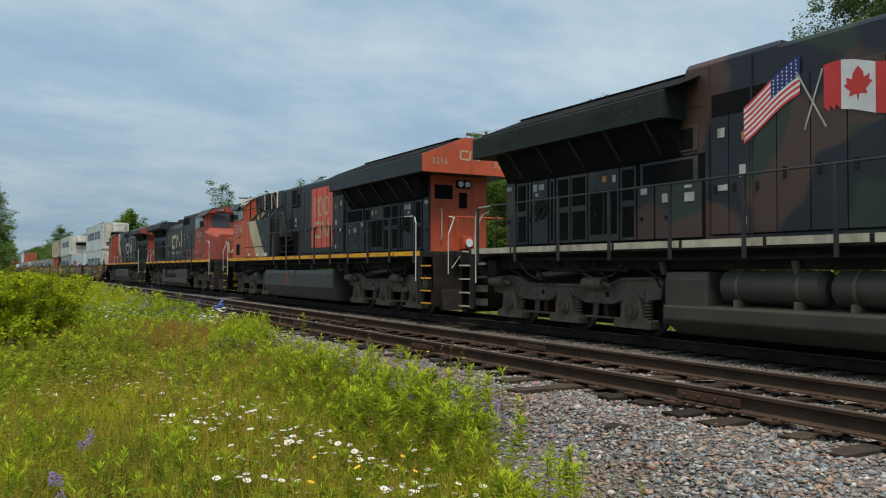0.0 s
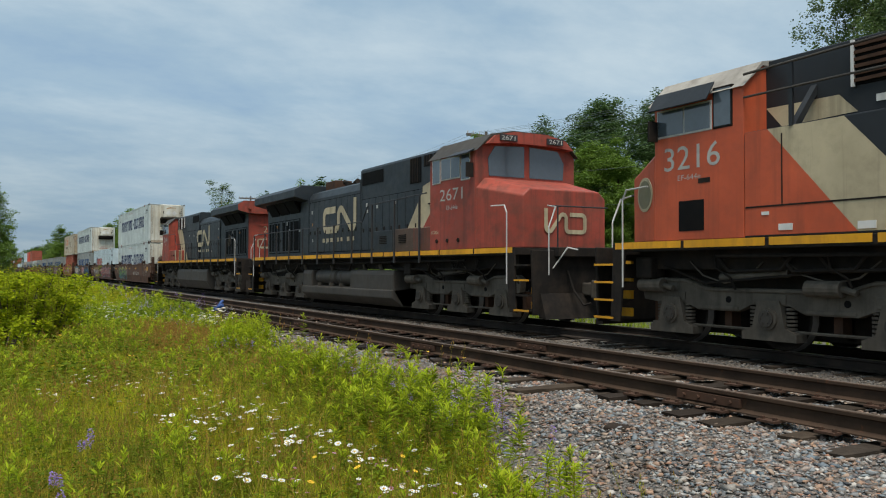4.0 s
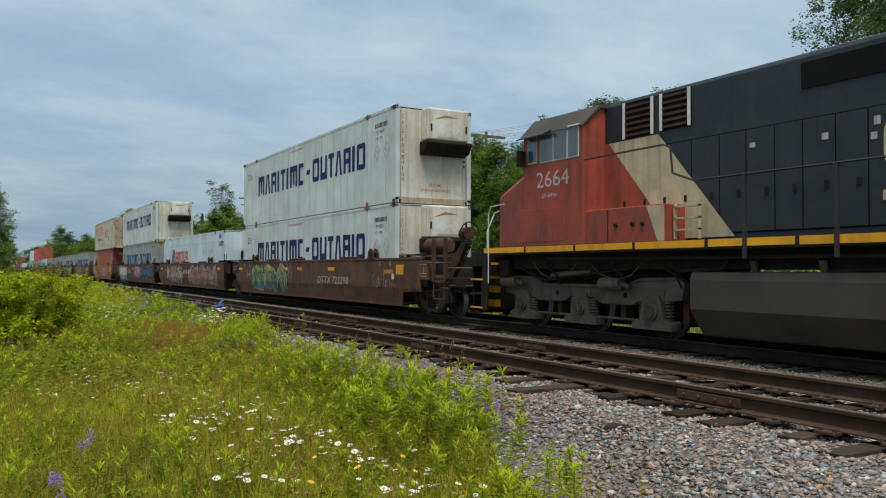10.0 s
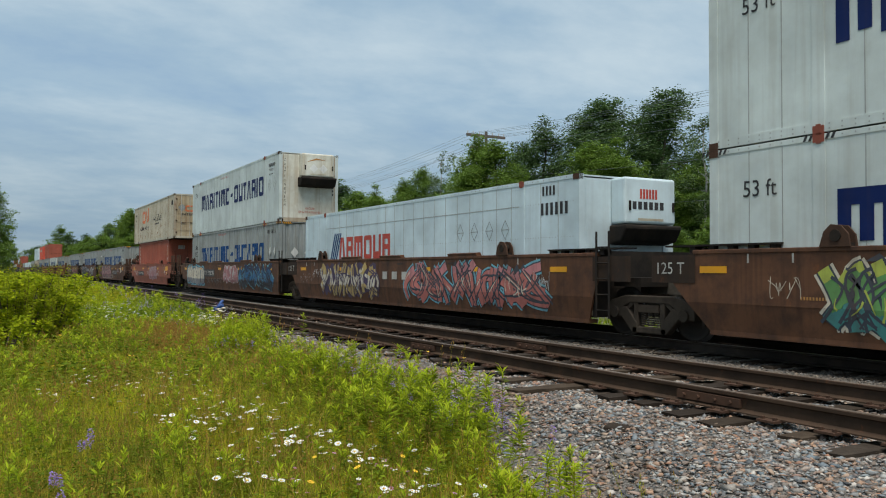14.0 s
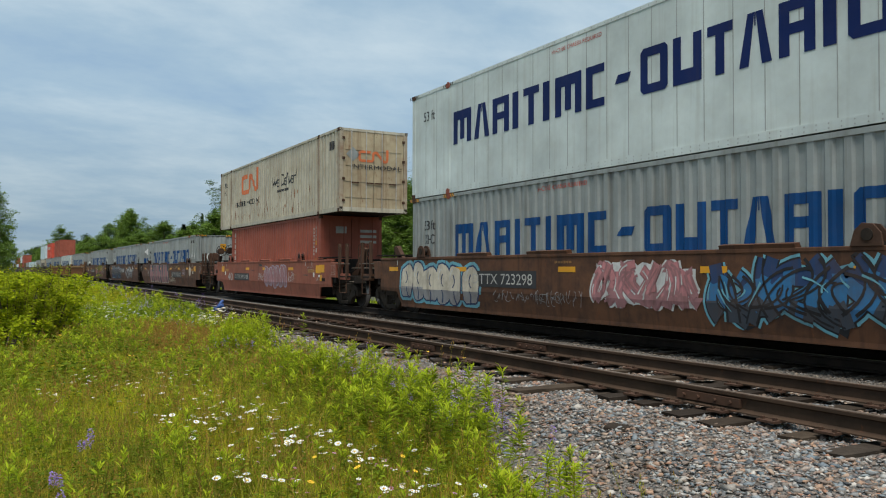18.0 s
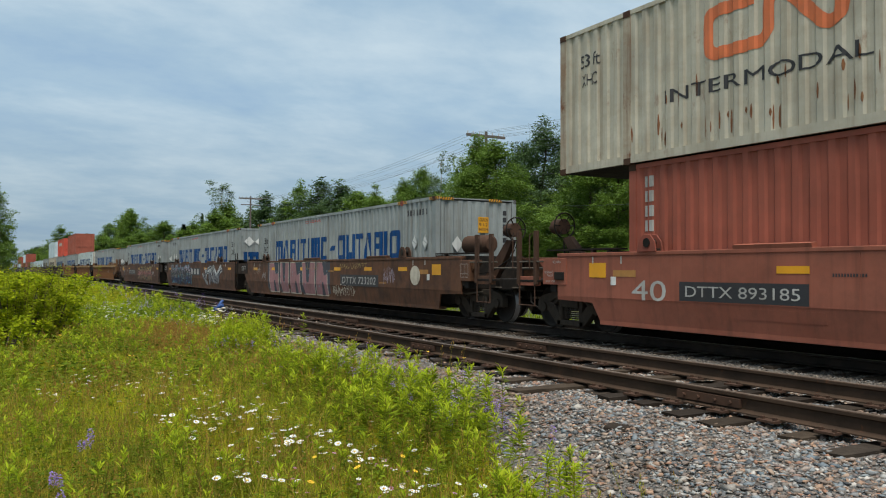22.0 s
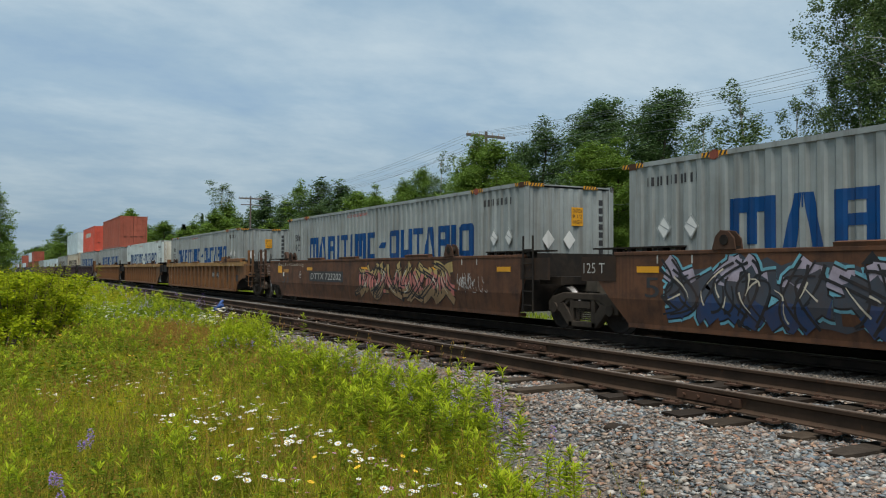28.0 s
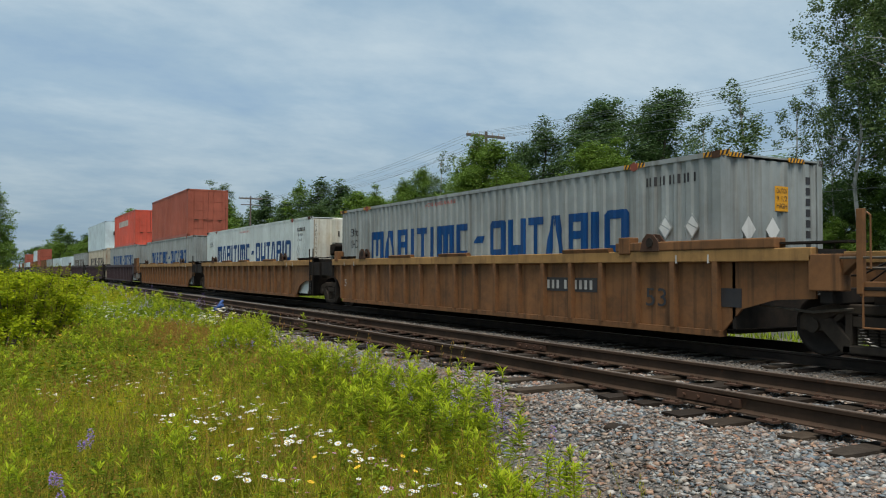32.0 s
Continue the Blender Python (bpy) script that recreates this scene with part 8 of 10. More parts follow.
        P("wheel_valve", B().cyl((X(2.02), -HW - 0.02, 2.62), (X(2.02), -HW - 0.05, 2.62), 0.24, 20, 0.22).cyl((X(2.02), -HW - 0.05, 2.62), (X(2.02), -HW - 0.09, 2.62), 0.08, 10), M_FRAME)
        for k in range(3):
            P("horn", B().cyl((X(wing + 0.9 + k * 0.28), -0.2, htop + 0.06), (X(wing + 1.2 + k * 0.28), -0.2, htop + 0.09), 0.03, 10, 0.09), M_FRAME)
    else:
        # The gaps' shade is painted by dark plates here as well.
        P("door_frame", B().box(X(rear_a + 0.18), X(rear_a + 4.2), -HW - 0.006, -HW, 1.92, 3.28), M_GRILLE_SHADE, "dark plate painting the shade in the gaps between the hood doors")
        P("door_frame", B().box(X(wing + 0.06), X(step - 0.05), -HW - 0.006, -HW, 1.88, 3.80), M_GRILLE_SHADE, "dark plate painting the shade in the gaps between the hood doors")
        P("door_frame", B().box(X(step + 0.1), X(cab_a - 0.5), -HW - 0.006, -HW, 1.88, 3.57), M_GRILLE_SHADE, "dark plate painting the shade in the gaps between the hood doors")
        P("hood_seam", B().box(X(step) - 0.02, X(step) + 0.02, -HW - 0.03, -HW, 1.8, 4.25), black)
        P("hood_seam", B().box(X(wing) - 0.02, X(wing) + 0.02, -HW - 0.03, -HW, 1.8, 3.95), black)
        a = rear_a + 0.2
        for wd, gr in ((0.42, 1), (0.36, 1), (0.42, 1), (0.36, 1), (0.3, 0), (0.45, 1), (0.5, 1), (0.45, 1), (0.72, 1)):
            door(a, a + wd - 0.04, 1.95, 3.25, None, gr)
            a += wd
        a = wing + 0.1
        while a < step - 0.4:
            wd = q.choice((0.5, 0.62))
            door(a, a + wd - 0.025, 1.9, 3.78)
            a += wd
        a = step + 0.15
        while a < cab_a - 0.7:
            wd = q.choice((0.5, 0.55, 0.62))
            door(a, a + wd - 0.025, 1.9, 3.55)
            a += wd
        P("side_grille", B().box(X(step + 0.15), X(step + 1.75), -HW - 0.02, -HW, 4.02, 4.42), M_GRILLE_SHADE)
        slots = ((14.06, 14.74, 3.76, 4.50), (14.92, 15.41, 4.18, 4.50), (15.53, 15.83, 3.82, 4.50)) if style == "old_a" else ((14.42, 15.15, 3.82, 4.50), (15.33, 16.14, 3.8, 4.50))
        for a0, a1, z0, z1 in slots:
            gr = P("side_grille", B().box(X(a0), X(a1), -HW - 0.02, -HW, z0, z1), M_GRILLE_SHADE)
            if style == "old_a":
                for k in range(int((a1 - a0) / 0.14)):
                    P("louvre", B().box(X(a0 + 0.05 + k * 0.14), X(a0 + 0.09 + k * 0.14), -HW - 0.035, -HW - 0.01, z0 + 0.02, z1 - 0.02), M_FRAME, parent=gr)
            else:
                for k in range(6):
                    P("louvre", B().box(X(a0 + 0.06), X(a1 - 0.06), -HW - 0.04, -HW - 0.01, z0 + 0.04 + k * 0.11, z0 + 0.085 + k * 0.11), M_RUST, parent=gr)
                for a in (a0, a1 - 0.05):
                    P("grille_edge", B().box(X(a), X(a + 0.05), -HW - 0.05, -HW - 0.01, z0, z1), M_PLACARD, "white edge of the grille", parent=gr)
        P("exhaust_stack", B().prism([(X(wing + 0.2), -0.35), (X(wing + 1.2), -0.35), (X(wing + 1.2), 0.35), (X(wing + 0.2), 0.35)], "z", 4.25, 4.62), M_RUST, "rusty exhaust stack", bevel=0.03)
        for k in range(3):
            P("horn", B().cyl((X(wing + 2.4), -0.3 + k * 0.2, 4.42), (X(wing + 2.4 + (0.35 if k % 2 else -0.35)), -0.3 + k * 0.2, 4.45), 0.03, 10, 0.10), M_FRAME)
        P("horn_bracket", B().box(X(wing + 2.3), X(wing + 2.5), -0.4, 0.2, 4.26, 4.4), M_FRAME)
    marks = [(wing - 2.6, 3.05, .1, .14), (wing - 2.3, 2.8, .08, .1), (wing + 0.35, 3.35, .08, .12), (wing + 0.4, 2.9, .07, .1), (wing + 0.45, 2.3, .07, .1), (wing - 1.1, 2.75, .1, .08),
             (step + 0.5, 3.3, .09, .12), (step + 0.55, 3.1, .09, .1), (step + 1.3, 3.2, .1, .1), (step + 2.6, 3.25, .1, .08), (wing - 3.9, 3.0, .12, .1), (wing + 1.9, 2.2, .07, .08)]
    if newer:
        marks = [(1.75, 3.02, .14, .16), (1.95, 3.04, .2, .13), (1.82, 2.9, .12, .08), (4.1, 3.02, .14, .12), (4.4, 3.0, .1, .14), (5.75, 2.5, .22, .16), (6.3, 2.48, .22, .16), (5.2, 2.68, .16, .12), (6.3, 2.72, .16, .05),
                 (7.05, 3.5, .14, .16), (7.55, 3.4, .08, .14), (7.5, 2.8, .12, .2), (7.05, 2.6, .2, .1), (7.55, 2.0, .09, .14), (0.68, 3.12, .2, .09), (11.8, 3.1, .14, .2), (11.8, 2.95, .14, .1), (13.1, 2.98, .2, .07)]
    for k, (a, z, wd, ht) in enumerate(marks):
        P("sticker", B().box(X(a), X(a + wd), -HW - 0.032, -HW, z, z + ht), M_PATCH_OLD if k % 7 == 3 else M_MARK_WHITE, "small worn warning sticker")
    # cab and nose
    cabp = [(-1.5, 1.76), (-1.5, 4.14), (-1.12, 4.52), (-0.5, 4.62), (0.5, 4.62), (1.12, 4.52), (1.5, 4.14), (1.5, 1.76)]
    P("cab", B().prism(cabp, "x", X(cab_a), X(cab_b)), red, bevel=0.02)
    P("cab_roof", B().prism([(-1.54, 4.13), (-1.12, 4.56), (-0.5, 4.68), (0.5, 4.68), (1.12, 4.56), (1.54, 4.13), (1.1, 4.5), (-1.1, 4.5)], "x", X(cab_a - 0.05), X(cab_b + 0.12)), {"camo": M_CAMO, "new": M_CAB_ROOF}.get(style, M_TANK))
    nb = end - 0.15
    nose = B()
    rear_f = [(-1.5, 1.76), (-1.5, 3.25), (-1.25, 3.5), (1.25, 3.5), (1.5, 3.25), (1.5, 1.76)]
    front_f = [(-1.2, 1.76), (-1.2, 2.95), (-1.0, 3.12), (1.0, 3.12), (1.2, 2.95), (1.2, 1.76)]
    nose.prism(rear_f, "x", X(cab_b), X(nb), slant=front_f)
    P("nose", nose, red, bevel=0.03)
    # windscreen above the nose
    fs_ = [(-1.12, 3.55), (-1.15, 3.98), (-0.95, 4.28), (-0.08, 4.33), (-0.08, 3.55)]
    for sg in (1, -1):
        P("windscreen", B().prism([(p[0] * sg, p[1]) for p in fs_], "x", X(cab_b), X(cab_b + 0.012)), M_GLASS, "dark cab windscreen")
    P("cab_brow", B().prism([(-1.3, 4.3), (-1.05, 4.52), (-0.5, 4.64), (0.5, 4.64), (1.05, 4.52), (1.3, 4.3), (0.6, 4.36), (-0.6, 4.36)], "x", X(cab_b - 0.02), X(cab_b + 0.22)), red)
    for sg in (-1, 1):
        nbd = P("number_board", B().box(X(cab_b + 0.2), X(cab_b + 0.26), sg * 0.45, sg * 0.95, 4.40, 4.55), M_MARK_BLACK)
    wins = ((17.62, 17.95, 3.58, 4.18), (18.04, 18.58, 3.58, 4.0), (18.62, 19.2, 3.58, 4.0)) if newer else ((16.48, 16.84, 3.52, 4.1), (16.95, 17.4, 3.58, 4.08), (17.44, 17.86, 3.58, 4.08), (17.95, 18.32, 3.5, 4.1))
    if style == "old_b":
        wins = ((16.86, 17.16, 3.55, 4.15), (17.22, 17.64, 3.55, 4.1), (17.68, 18.1, 3.55, 4.1), (18.26, 18.54, 3.57, 4.12))
    for k, (a0, a1, z0, z1) in enumerate(wins):
        fr = P("window_frame", B().box(X(a0 - 0.035), X(a1 + 0.035), -1.512, -1.45, z0 - 0.035, z1 + 0.035), M_WHITE_RAIL if k else (M_FRAME if newer else M_WHITE_RAIL), "silver cab window frame", bevel=0.012)
        P("cab_window", B().box(X(a0), X(a1), -1.516, -1.45, z0, z1), M_GLASS, parent=fr)
    P("sun_visor", B().prism([(-1.5, 4.32), (-1.70, 4.02), (-1.69, 4.0), (-1.5, 4.29)] if newer else [(-1.5, 4.2), (-1.72, 4.08), (-1.72, 4.06), (-1.5, 4.17)], "x", X(cab_b - (1.35 if newer else 1.0)), X(cab_b - 0.05)), M_LOCO_BLACK)
    P("mirror", B().box(X(cab_b - 0.1), X(cab_b - 0.06), -1.72, -1.52, 3.5, 3.85), M_FRAME)
    # black frame skirt under the cab, steps at both ends
    for ae, sg in ((0.0, -1), (end, 1)):
        xs = X(ae)
        o = s * sg
        P("pilot", B().prism([(-1.45, 0.28), (1.45, 0.28), (1.5, 1.7), (-1.5, 1.7)], "x", xs + o * 0.55, xs + o * 0.62), M_FRAME, bevel=0.02)
        P("pilot_plow", B().prism([(xs + o * 0.6, 0.22), (xs + o * 0.85, 0.2), (xs + o * 0.66, 0.75), (xs + o * 0.6, 0.75)], "y", -1.3, 1.3), M_FRAME)
        P("anticlimber", B().box(xs + o * 0.4, xs + o * 0.8, -0.9, 0.9, 1.55, 1.76), M_FRAME, bevel=0.02)
        P("coupler", B().box(xs + o * 0.6, xs + o * 1.15, -0.13, 0.13, 0.7, 0.98).box(xs + o * 1.0, xs + o * 1.3, -0.2, 0.2, 0.64, 1.04), M_TRUCK, bevel=0.03)
        P("step_side", B().prism([(xs - o * 0.15, 0.32), (xs + o * 0.1, 0.32), (xs + o * 0.02, 1.76), (xs - o * 0.32, 1.76)], "y", -1.56, -1.52), M_FRAME)
        for k in range(4):
            z = 0.36 + k * 0.33
            rise = 0.16 if k < 2 else 0.06
            P("step", B().box(xs + o * 0.02, xs + o * 0.56, -1.54, -1.05, z, z + 0.03), M_FRAME)
            P("tread_edge", B().box(xs + o * 0.02, xs + o * 0.56, -1.565, -1.535, z - 0.004, z + 0.034), (M_YELLOW if k % 2 == 0 or style == "new" else M_FRAME) if not camo else M_CREAM_SILL, "painted edge of the step")
            P("step_edge", B().box(xs + o * 0.04, xs + o * 0.54, -1.10, -1.04, z + 0.03, z + 0.03 + rise), M_YELLOW if not camo else M_CREAM_SILL, "yellow step riser")
        hr = B().tube([(xs - o * 0.25, -1.57, 0.95), (xs - o * 0.25, -1.57, 2.55), (xs - o * 0.35, -1.57, 2.72), (xs - o * 0.9, -1.57, 2.74)], 0.016, 7)
        P("hand_rail", hr, M_WHITE_RAIL, "white painted hand rail")
        P("hand_rail", B().tube([(xs + o * 0.62, -1.05, 1.15), (xs + o * 0.62, -1.05, 2.2), (xs + o * 0.6, -0.85, 2.65), (xs + o * 0.3, -0.85, 2.7)], 0.016, 7), M_WHITE_RAIL, "white painted hand rail")
        P("end_rail", B().tube([(xs + o * 0.3, -0.85, 2.7), (xs + o * 0.35, 0.85, 2.7)], 0.018, 6).tube([(xs + o * 0.35, -0.6, 1.76), (xs + o * 0.35, -0.6, 2.7)], 0.018, 6), red if sg < 0 else M_BLACK_RAIL)
        P("brake_hose", B().tube([(xs + o * 0.64, -0.55, 1.25), (xs + o * 0.8, -0.5, 0.8), (xs + o * 1.05, -0.42, 0.5), (xs + o * 1.2, -0.35, 0.55)], 0.024, 6).tube([(xs + o * 0.64, 0.4, 1.25), (xs + o * 0.85, 0.35, 0.7), (xs + o * 1.15, 0.3, 0.5)], 0.024, 6), M_FRAME)
        P("end_safety_bar", B().tube([(xs + o * 0.64, -0.95, 1.3), (xs + o * 0.9, -0.75, 1.75), (xs + o * 1.0, -0.55, 1.7)], 0.016, 6), M_WHITE_RAIL)
    # side hand rail with stanchions
    rail_end = 13.7 if newer else cab_a - 0.25
    rise = None if newer else cab_a - 4.3
    pts = [(X(0.9), -1.57, 2.74)]
    if style == "old_a":
        pts += [(X(rise), -1.57, 2.74), (X(rise + 0.45), -1.57, 3.22), (X(rail_end + 0.2), -1.57, 3.30)]
    elif style == "old_b":
        pts += [(X(13.78), -1.57, 2.75), (X(14.25), -1.57, 2.92), (X(14.3), -1.57, 3.36), (X(14.45), -1.57, 3.43), (X(16.6), -1.57, 3.42)]
    else:
        pts += [(X(rail_end), -1.57, 2.74)]
    P("side_rail", B().tube(pts, 0.018, 7), M_BLACK_RAIL)
    a = 0.35
    while a < (13.9 if style == "old_b" else rail_end):
        zt = 2.74 if style != "old_a" or a < rise + 0.2 else 3.24
        P("stanchion", B().box(X(a) - 0.028, X(a) + 0.028, -1.60, -1.555, 1.45, zt), M_BLACK_RAIL)
        a += 1.55
    # fuel tank and air reservoirs
    ta, tb = (6.6, 14.4) if style == "new" else (6.3, 14.0)
    tank_p = [(-1.42, 1.24), (-1.46, 1.1), (-1.46, 0.62), (-1.15, 0.16), (1.15, 0.16), (1.46, 0.62), (1.46, 1.1), (1.42, 1.24)]
    if style in ("camo", "old_a"):
        P("fuel_tank", B().prism([(-1.5, 0.66), (-1.5, 0.42), (-1.15, 0.16), (1.15, 0.16), (1.5, 0.42), (1.5, 0.66), (1.0, 0.72), (-1.0, 0.72)], "x", X(ta), X(tb)), M_TANK, bevel=0.03)
        P("fuel_tank_end", B().prism(tank_p, "x", X(ta), X(ta + 0.95)), M_TANK, bevel=0.04)
        P("fuel_tank_end", B().prism(tank_p, "x", X(tb - 3.2 if style == "old_a" else tb - 1.2), X(tb)), M_TANK, bevel=0.04)
        t0 = ta + 1.15
        for k in range(2):
            ln = 1.75
            P("air_reservoir", B().cyl((X(t0), -1.12, 1.0), (X(t0 + ln), -1.12, 1.0), 0.27, 20).cyl((X(t0 - 0.08), -1.12, 1.0), (X(t0), -1.12, 1.0), 0.18, 20, 0.27).cyl((X(t0 + ln), -1.12, 1.0), (X(t0 + ln + 0.08), -1.12, 1.0), 0.27, 20, 0.18), M_TANK, "grey cylindrical air reservoir")
            for d in (0.3, 1.4):
                P("reservoir_strap", B().box(X(t0 + d), X(t0 + d + 0.07), -1.42, -0.85, 0.66, 0.80).cyl((X(t0 + d), -1.12, 1.0), (X(t0 + d + 0.05), -1.12, 1.0), 0.278, 20), M_TRUCK)
            t0 += ln + 0.25
    else:
        P("fuel_tank", B().prism(tank_p, "x", X(ta), X(tb)), M_TANK_NEW if style == "new" else M_TANK, bevel=0.04)
        if style == "new":
            P("tank_gauge", B().box(X(tb - 3.0), X(tb - 2.93), -1.475, -1.45, 0.7, 1.15), M_MARK_RED)
        P("tank_seam", B().box(X((ta + tb) / 2), X((ta + tb) / 2) + 0.03, -1.468, -1.4, 0.6, 1.2), M_TRUCK)
    for a in (ta - 0.2, tb - 1.2, tb - 2.4, ta + 2.5):
        P("filler_pipe", B().cyl((X(a), -1.25, 1.2), (X(a), -1.32, 1.42), 0.06, 8), M_TRUCK)
    for k in range(6):
        a = q.uniform(1, 19)
        P("pipe_run", B().tube([(X(a), -1.3, 1.5), (X(a + 0.2), -1.3, 1.28), (X(a + 1.2), -1.28, 1.25), (X(a + 1.4), -1.3, 1.5)], 0.028, 6), M_FRAME)
    # trucks
    for ac in (3.15, 17.2):
        P("truck_bolster", B().box(X(ac) - 2.5, X(ac) + 2.5, -0.9, 0.9, 0.62, 1.3), M_FRAME)
        for dx in (-1.35, 0.55, 1.35):
            P("traction_motor", B().box(X(ac) + dx - 0.5, X(ac) + dx + 0.5, -0.55, 0.55, 0.17, 0.7), M_FRAME, bevel=0.05)
        for dx in (-2.62, -1.0, 1.0, 2.62):
            P("brake_shoe", B().box(X(ac) + dx - 0.07, X(ac) + dx + 0.07, -0.92, -0.7, 0.3, 0.75), M_RUST)
        P("brake_rod", B().tube([(X(ac) - 2.6, -1.05, 0.33), (X(ac) + 2.6, -1.05, 0.33)], 0.025, 6), M_TRUCK)
        P("sand_box", B().box(X(ac) - 2.75, X(ac) - 2.35, -1.35, -1.0, 1.12, 1.5), M_FRAME, bevel=0.03)
        P("damper", B().cyl((X(ac) - 0.9, -1.2, 1.15), (X(ac) + 0.4, -1.2, 1.22), 0.06, 10), M_TRUCK)
        for flip in (False, True):
            shared_part("loco_truck", loco_truck, "truck_frame", M_TRUCK, lo, X(ac), flip=flip, bevel=0.02)
            for k, dx in enumerate((-2.03, 0.0, 2.03)):
                shared_part("axle_box", axle_box, "axle_box", M_TRUCK, lo, X(ac) + dx, flip=flip)
                shared_part("axle_cap", axle_cap, "axle_cap", M_TANK, lo, X(ac) + dx, flip=flip, label="dark bolted axle cap")
                stuff(shared_part("axle_springs", axle_springs, "axle_springs", M_TRUCK, lo, X(ac) + dx, flip=flip))
            for dx in (-0.8, 1.3):
                shared_part("hole_shade_disc", hole_shade_disc, "frame_opening", M_GRILLE_SHADE, lo, X(ac) + dx, 0.0, 0.79, flip=flip)
            for dx in (-2.45, 1.0):
                shared_part("brake_cylinder", brake_cylinder, "brake_cylinder", M_TRUCK, lo, X(ac) + dx, flip=flip)
        for dx, dz in ((-1.55, 0.0), (0.35, 0.02)):
            P("safety_chain", B().tube([(X(ac) + dx, -1.22, 1.42), (X(ac) + dx + 0.3, -1.24, 1.18 + dz), (X(ac) + dx + 0.75, -1.24, 1.06 + dz), (X(ac) + dx + 1.2, -1.24, 1.14 + dz), (X(ac) + dx + 1.5, -1.22, 1.40)], 0.014, 6), M_TRUCK)
        for dx in (-2.75, -0.95, 1.1, 2.45):
            P("air_line", B().tube([(X(ac) + dx, -1.30, 1.52), (X(ac) + dx + 0.06, -1.32, 1.30), (X(ac) + dx + 0.3, -1.28, 1.15), (X(ac) + dx + 0.34, -1.2, 0.95)], 0.018, 6), M_FRAME)
        P("sand_pipe", B().tube([(X(ac) - 2.2, -1.2, 1.35), (X(ac) - 1.2, -1.25, 1.05), (X(ac) + 0.3, -1.25, 1.18), (X(ac) + 1.6, -1.2, 1.3)], 0.02, 6), M_FRAME)
        for dx in (-2.03, 0.0, 2.03):
            wheelset(lo, X(ac) + dx, 0.53)
    return lo, X


def hood_marks(lo, polys, mat, y=-0.94, name="lettering", label="", th=0.032):
    return part(name, B().tris(polys, y, th), mat, lo, label, fix=False)
# ---- the consist, front to back ----
loco_camo, XC = locomotive(95.4, 1, "camo")
loco_new, XN = locomotive(92.8, -1, "new")
loco_a, XA = locomotive(48.9, 1, "old_a")
loco_b, XB = locomotive(46.3, -1, "old_b")


def at(ob, u):
    return u - ob.location.x


# camouflage locomotive: flags and the line on its radiator housing
def flag_wave(x):
    return 0.10 * math.sin(x * 3.0)


fx = at(loco_camo, 103.0)
stripes_r, stripes_w = [], []
for k in range(13):
    row = []
    z0 = 3.42 + k * 0.046
    xa, xb = fx, fx + 1.05
    for j in range(6):
        x0, x1 = xa + (xb - xa) * j / 6, xa + (xb - xa) * (j + 1) / 6
        if k > 5 and j > 2:
            continue
        rise0, rise1 = (x0 - fx) * 0.42 + flag_wave(x0), (x1 - fx) * 0.42 + flag_wave(x1)
        row.append([(x0, z0 + rise0), (x1, z0 + rise1), (x1, z0 + 0.046 + rise1), (x0, z0 + 0.046 + rise0)])
    (stripes_r if k % 2 == 0 else stripes_w).extend(row)
FLAG_RED, FLAG_WHITE = paint("flag_red", (0.60, 0.045, 0.04), 0.4, 0.05, 0.05), paint("flag_white", (0.70, 0.69, 0.67), 0.4, 0.05, 0.05)
FLAG_BLUE = paint("flag_blue", (0.02, 0.03, 0.14), 0.4, 0.05, 0.05)
hood_marks(loco_camo, stripes_r, FLAG_RED, name="flag_stripes", label="red flag stripes")
hood_marks(loco_camo, stripes_w, FLAG_WHITE, name="flag_stripes", label="white flag stripes")
canton = []
for j in range(3, 6):
    x0, x1 = fx + 1.05 * j / 6, fx + 1.05 * (j + 1) / 6
    r0, r1 = (x0 - fx) * 0.42 + flag_wave(x0), (x1 - fx) * 0.42 + flag_wave(x1)
    canton.append([(x0, 3.696 + r0), (x1, 3.696 + r1), (x1, 4.018 + r1), (x0, 4.018 + r0)])
hood_marks(loco_camo, canton, FLAG_BLUE, name="flag_canton")
dots = []
for i in range(6):
    for j in range(5):
        x = fx + 0.56 + i * 0.082
        z = 3.73 + j * 0.06 + (x - fx) * 0.42 + flag_wave(x)
        dots.append([(x, z), (x + 0.014, z + 0.02), (x + 0.028, z), (x + 0.014, z - 0.02)])
hood_marks(loco_camo, dots, FLAG_WHITE, name="flag_dots", th=0.034)
gx = at(loco_camo, 104.45)
for k, (x0, x1, m) in enumerate(((0.0, 0.28, FLAG_RED), (0.28, 0.80, FLAG_WHITE), (0.80, 1.12, FLAG_RED))):
    cells = []
    for j in range(3):
        a, c = gx + x0 + (x1 - x0) * j / 3, gx + x0 + (x1 - x0) * (j + 1) / 3
        ra, rc = 0.05 * math.sin((a - gx) * 5) - (a - gx) * 0.10, 0.05 * math.sin((c - gx) * 5) - (c - gx) * 0.10
        lo_a, lo_c = 3.58 + ra + (0.0 if k else 0.1), 3.58 + rc
        cells.append([(a, lo_a), (c, lo_c), (c, 4.30 + rc), (a, 4.30 + ra)])
    hood_marks(loco_camo, cells, m, name="flag_field")
leaf = [(0, -0.22), (0.02, -0.1), (0.14, -0.12), (0.12, -0.05), (0.22, 0.05), (0.17, 0.07), (0.18, 0.16), (0.09, 0.12), (0.08, 0.2), (0.0, 0.3), (-0.08, 0.2), (-0.09, 0.12), (-0.18, 0.16), (-0.17, 0.07), (-0.22, 0.05), (-0.12, -0.05), (-0.14, -0.12), (-0.02, -0.1)]
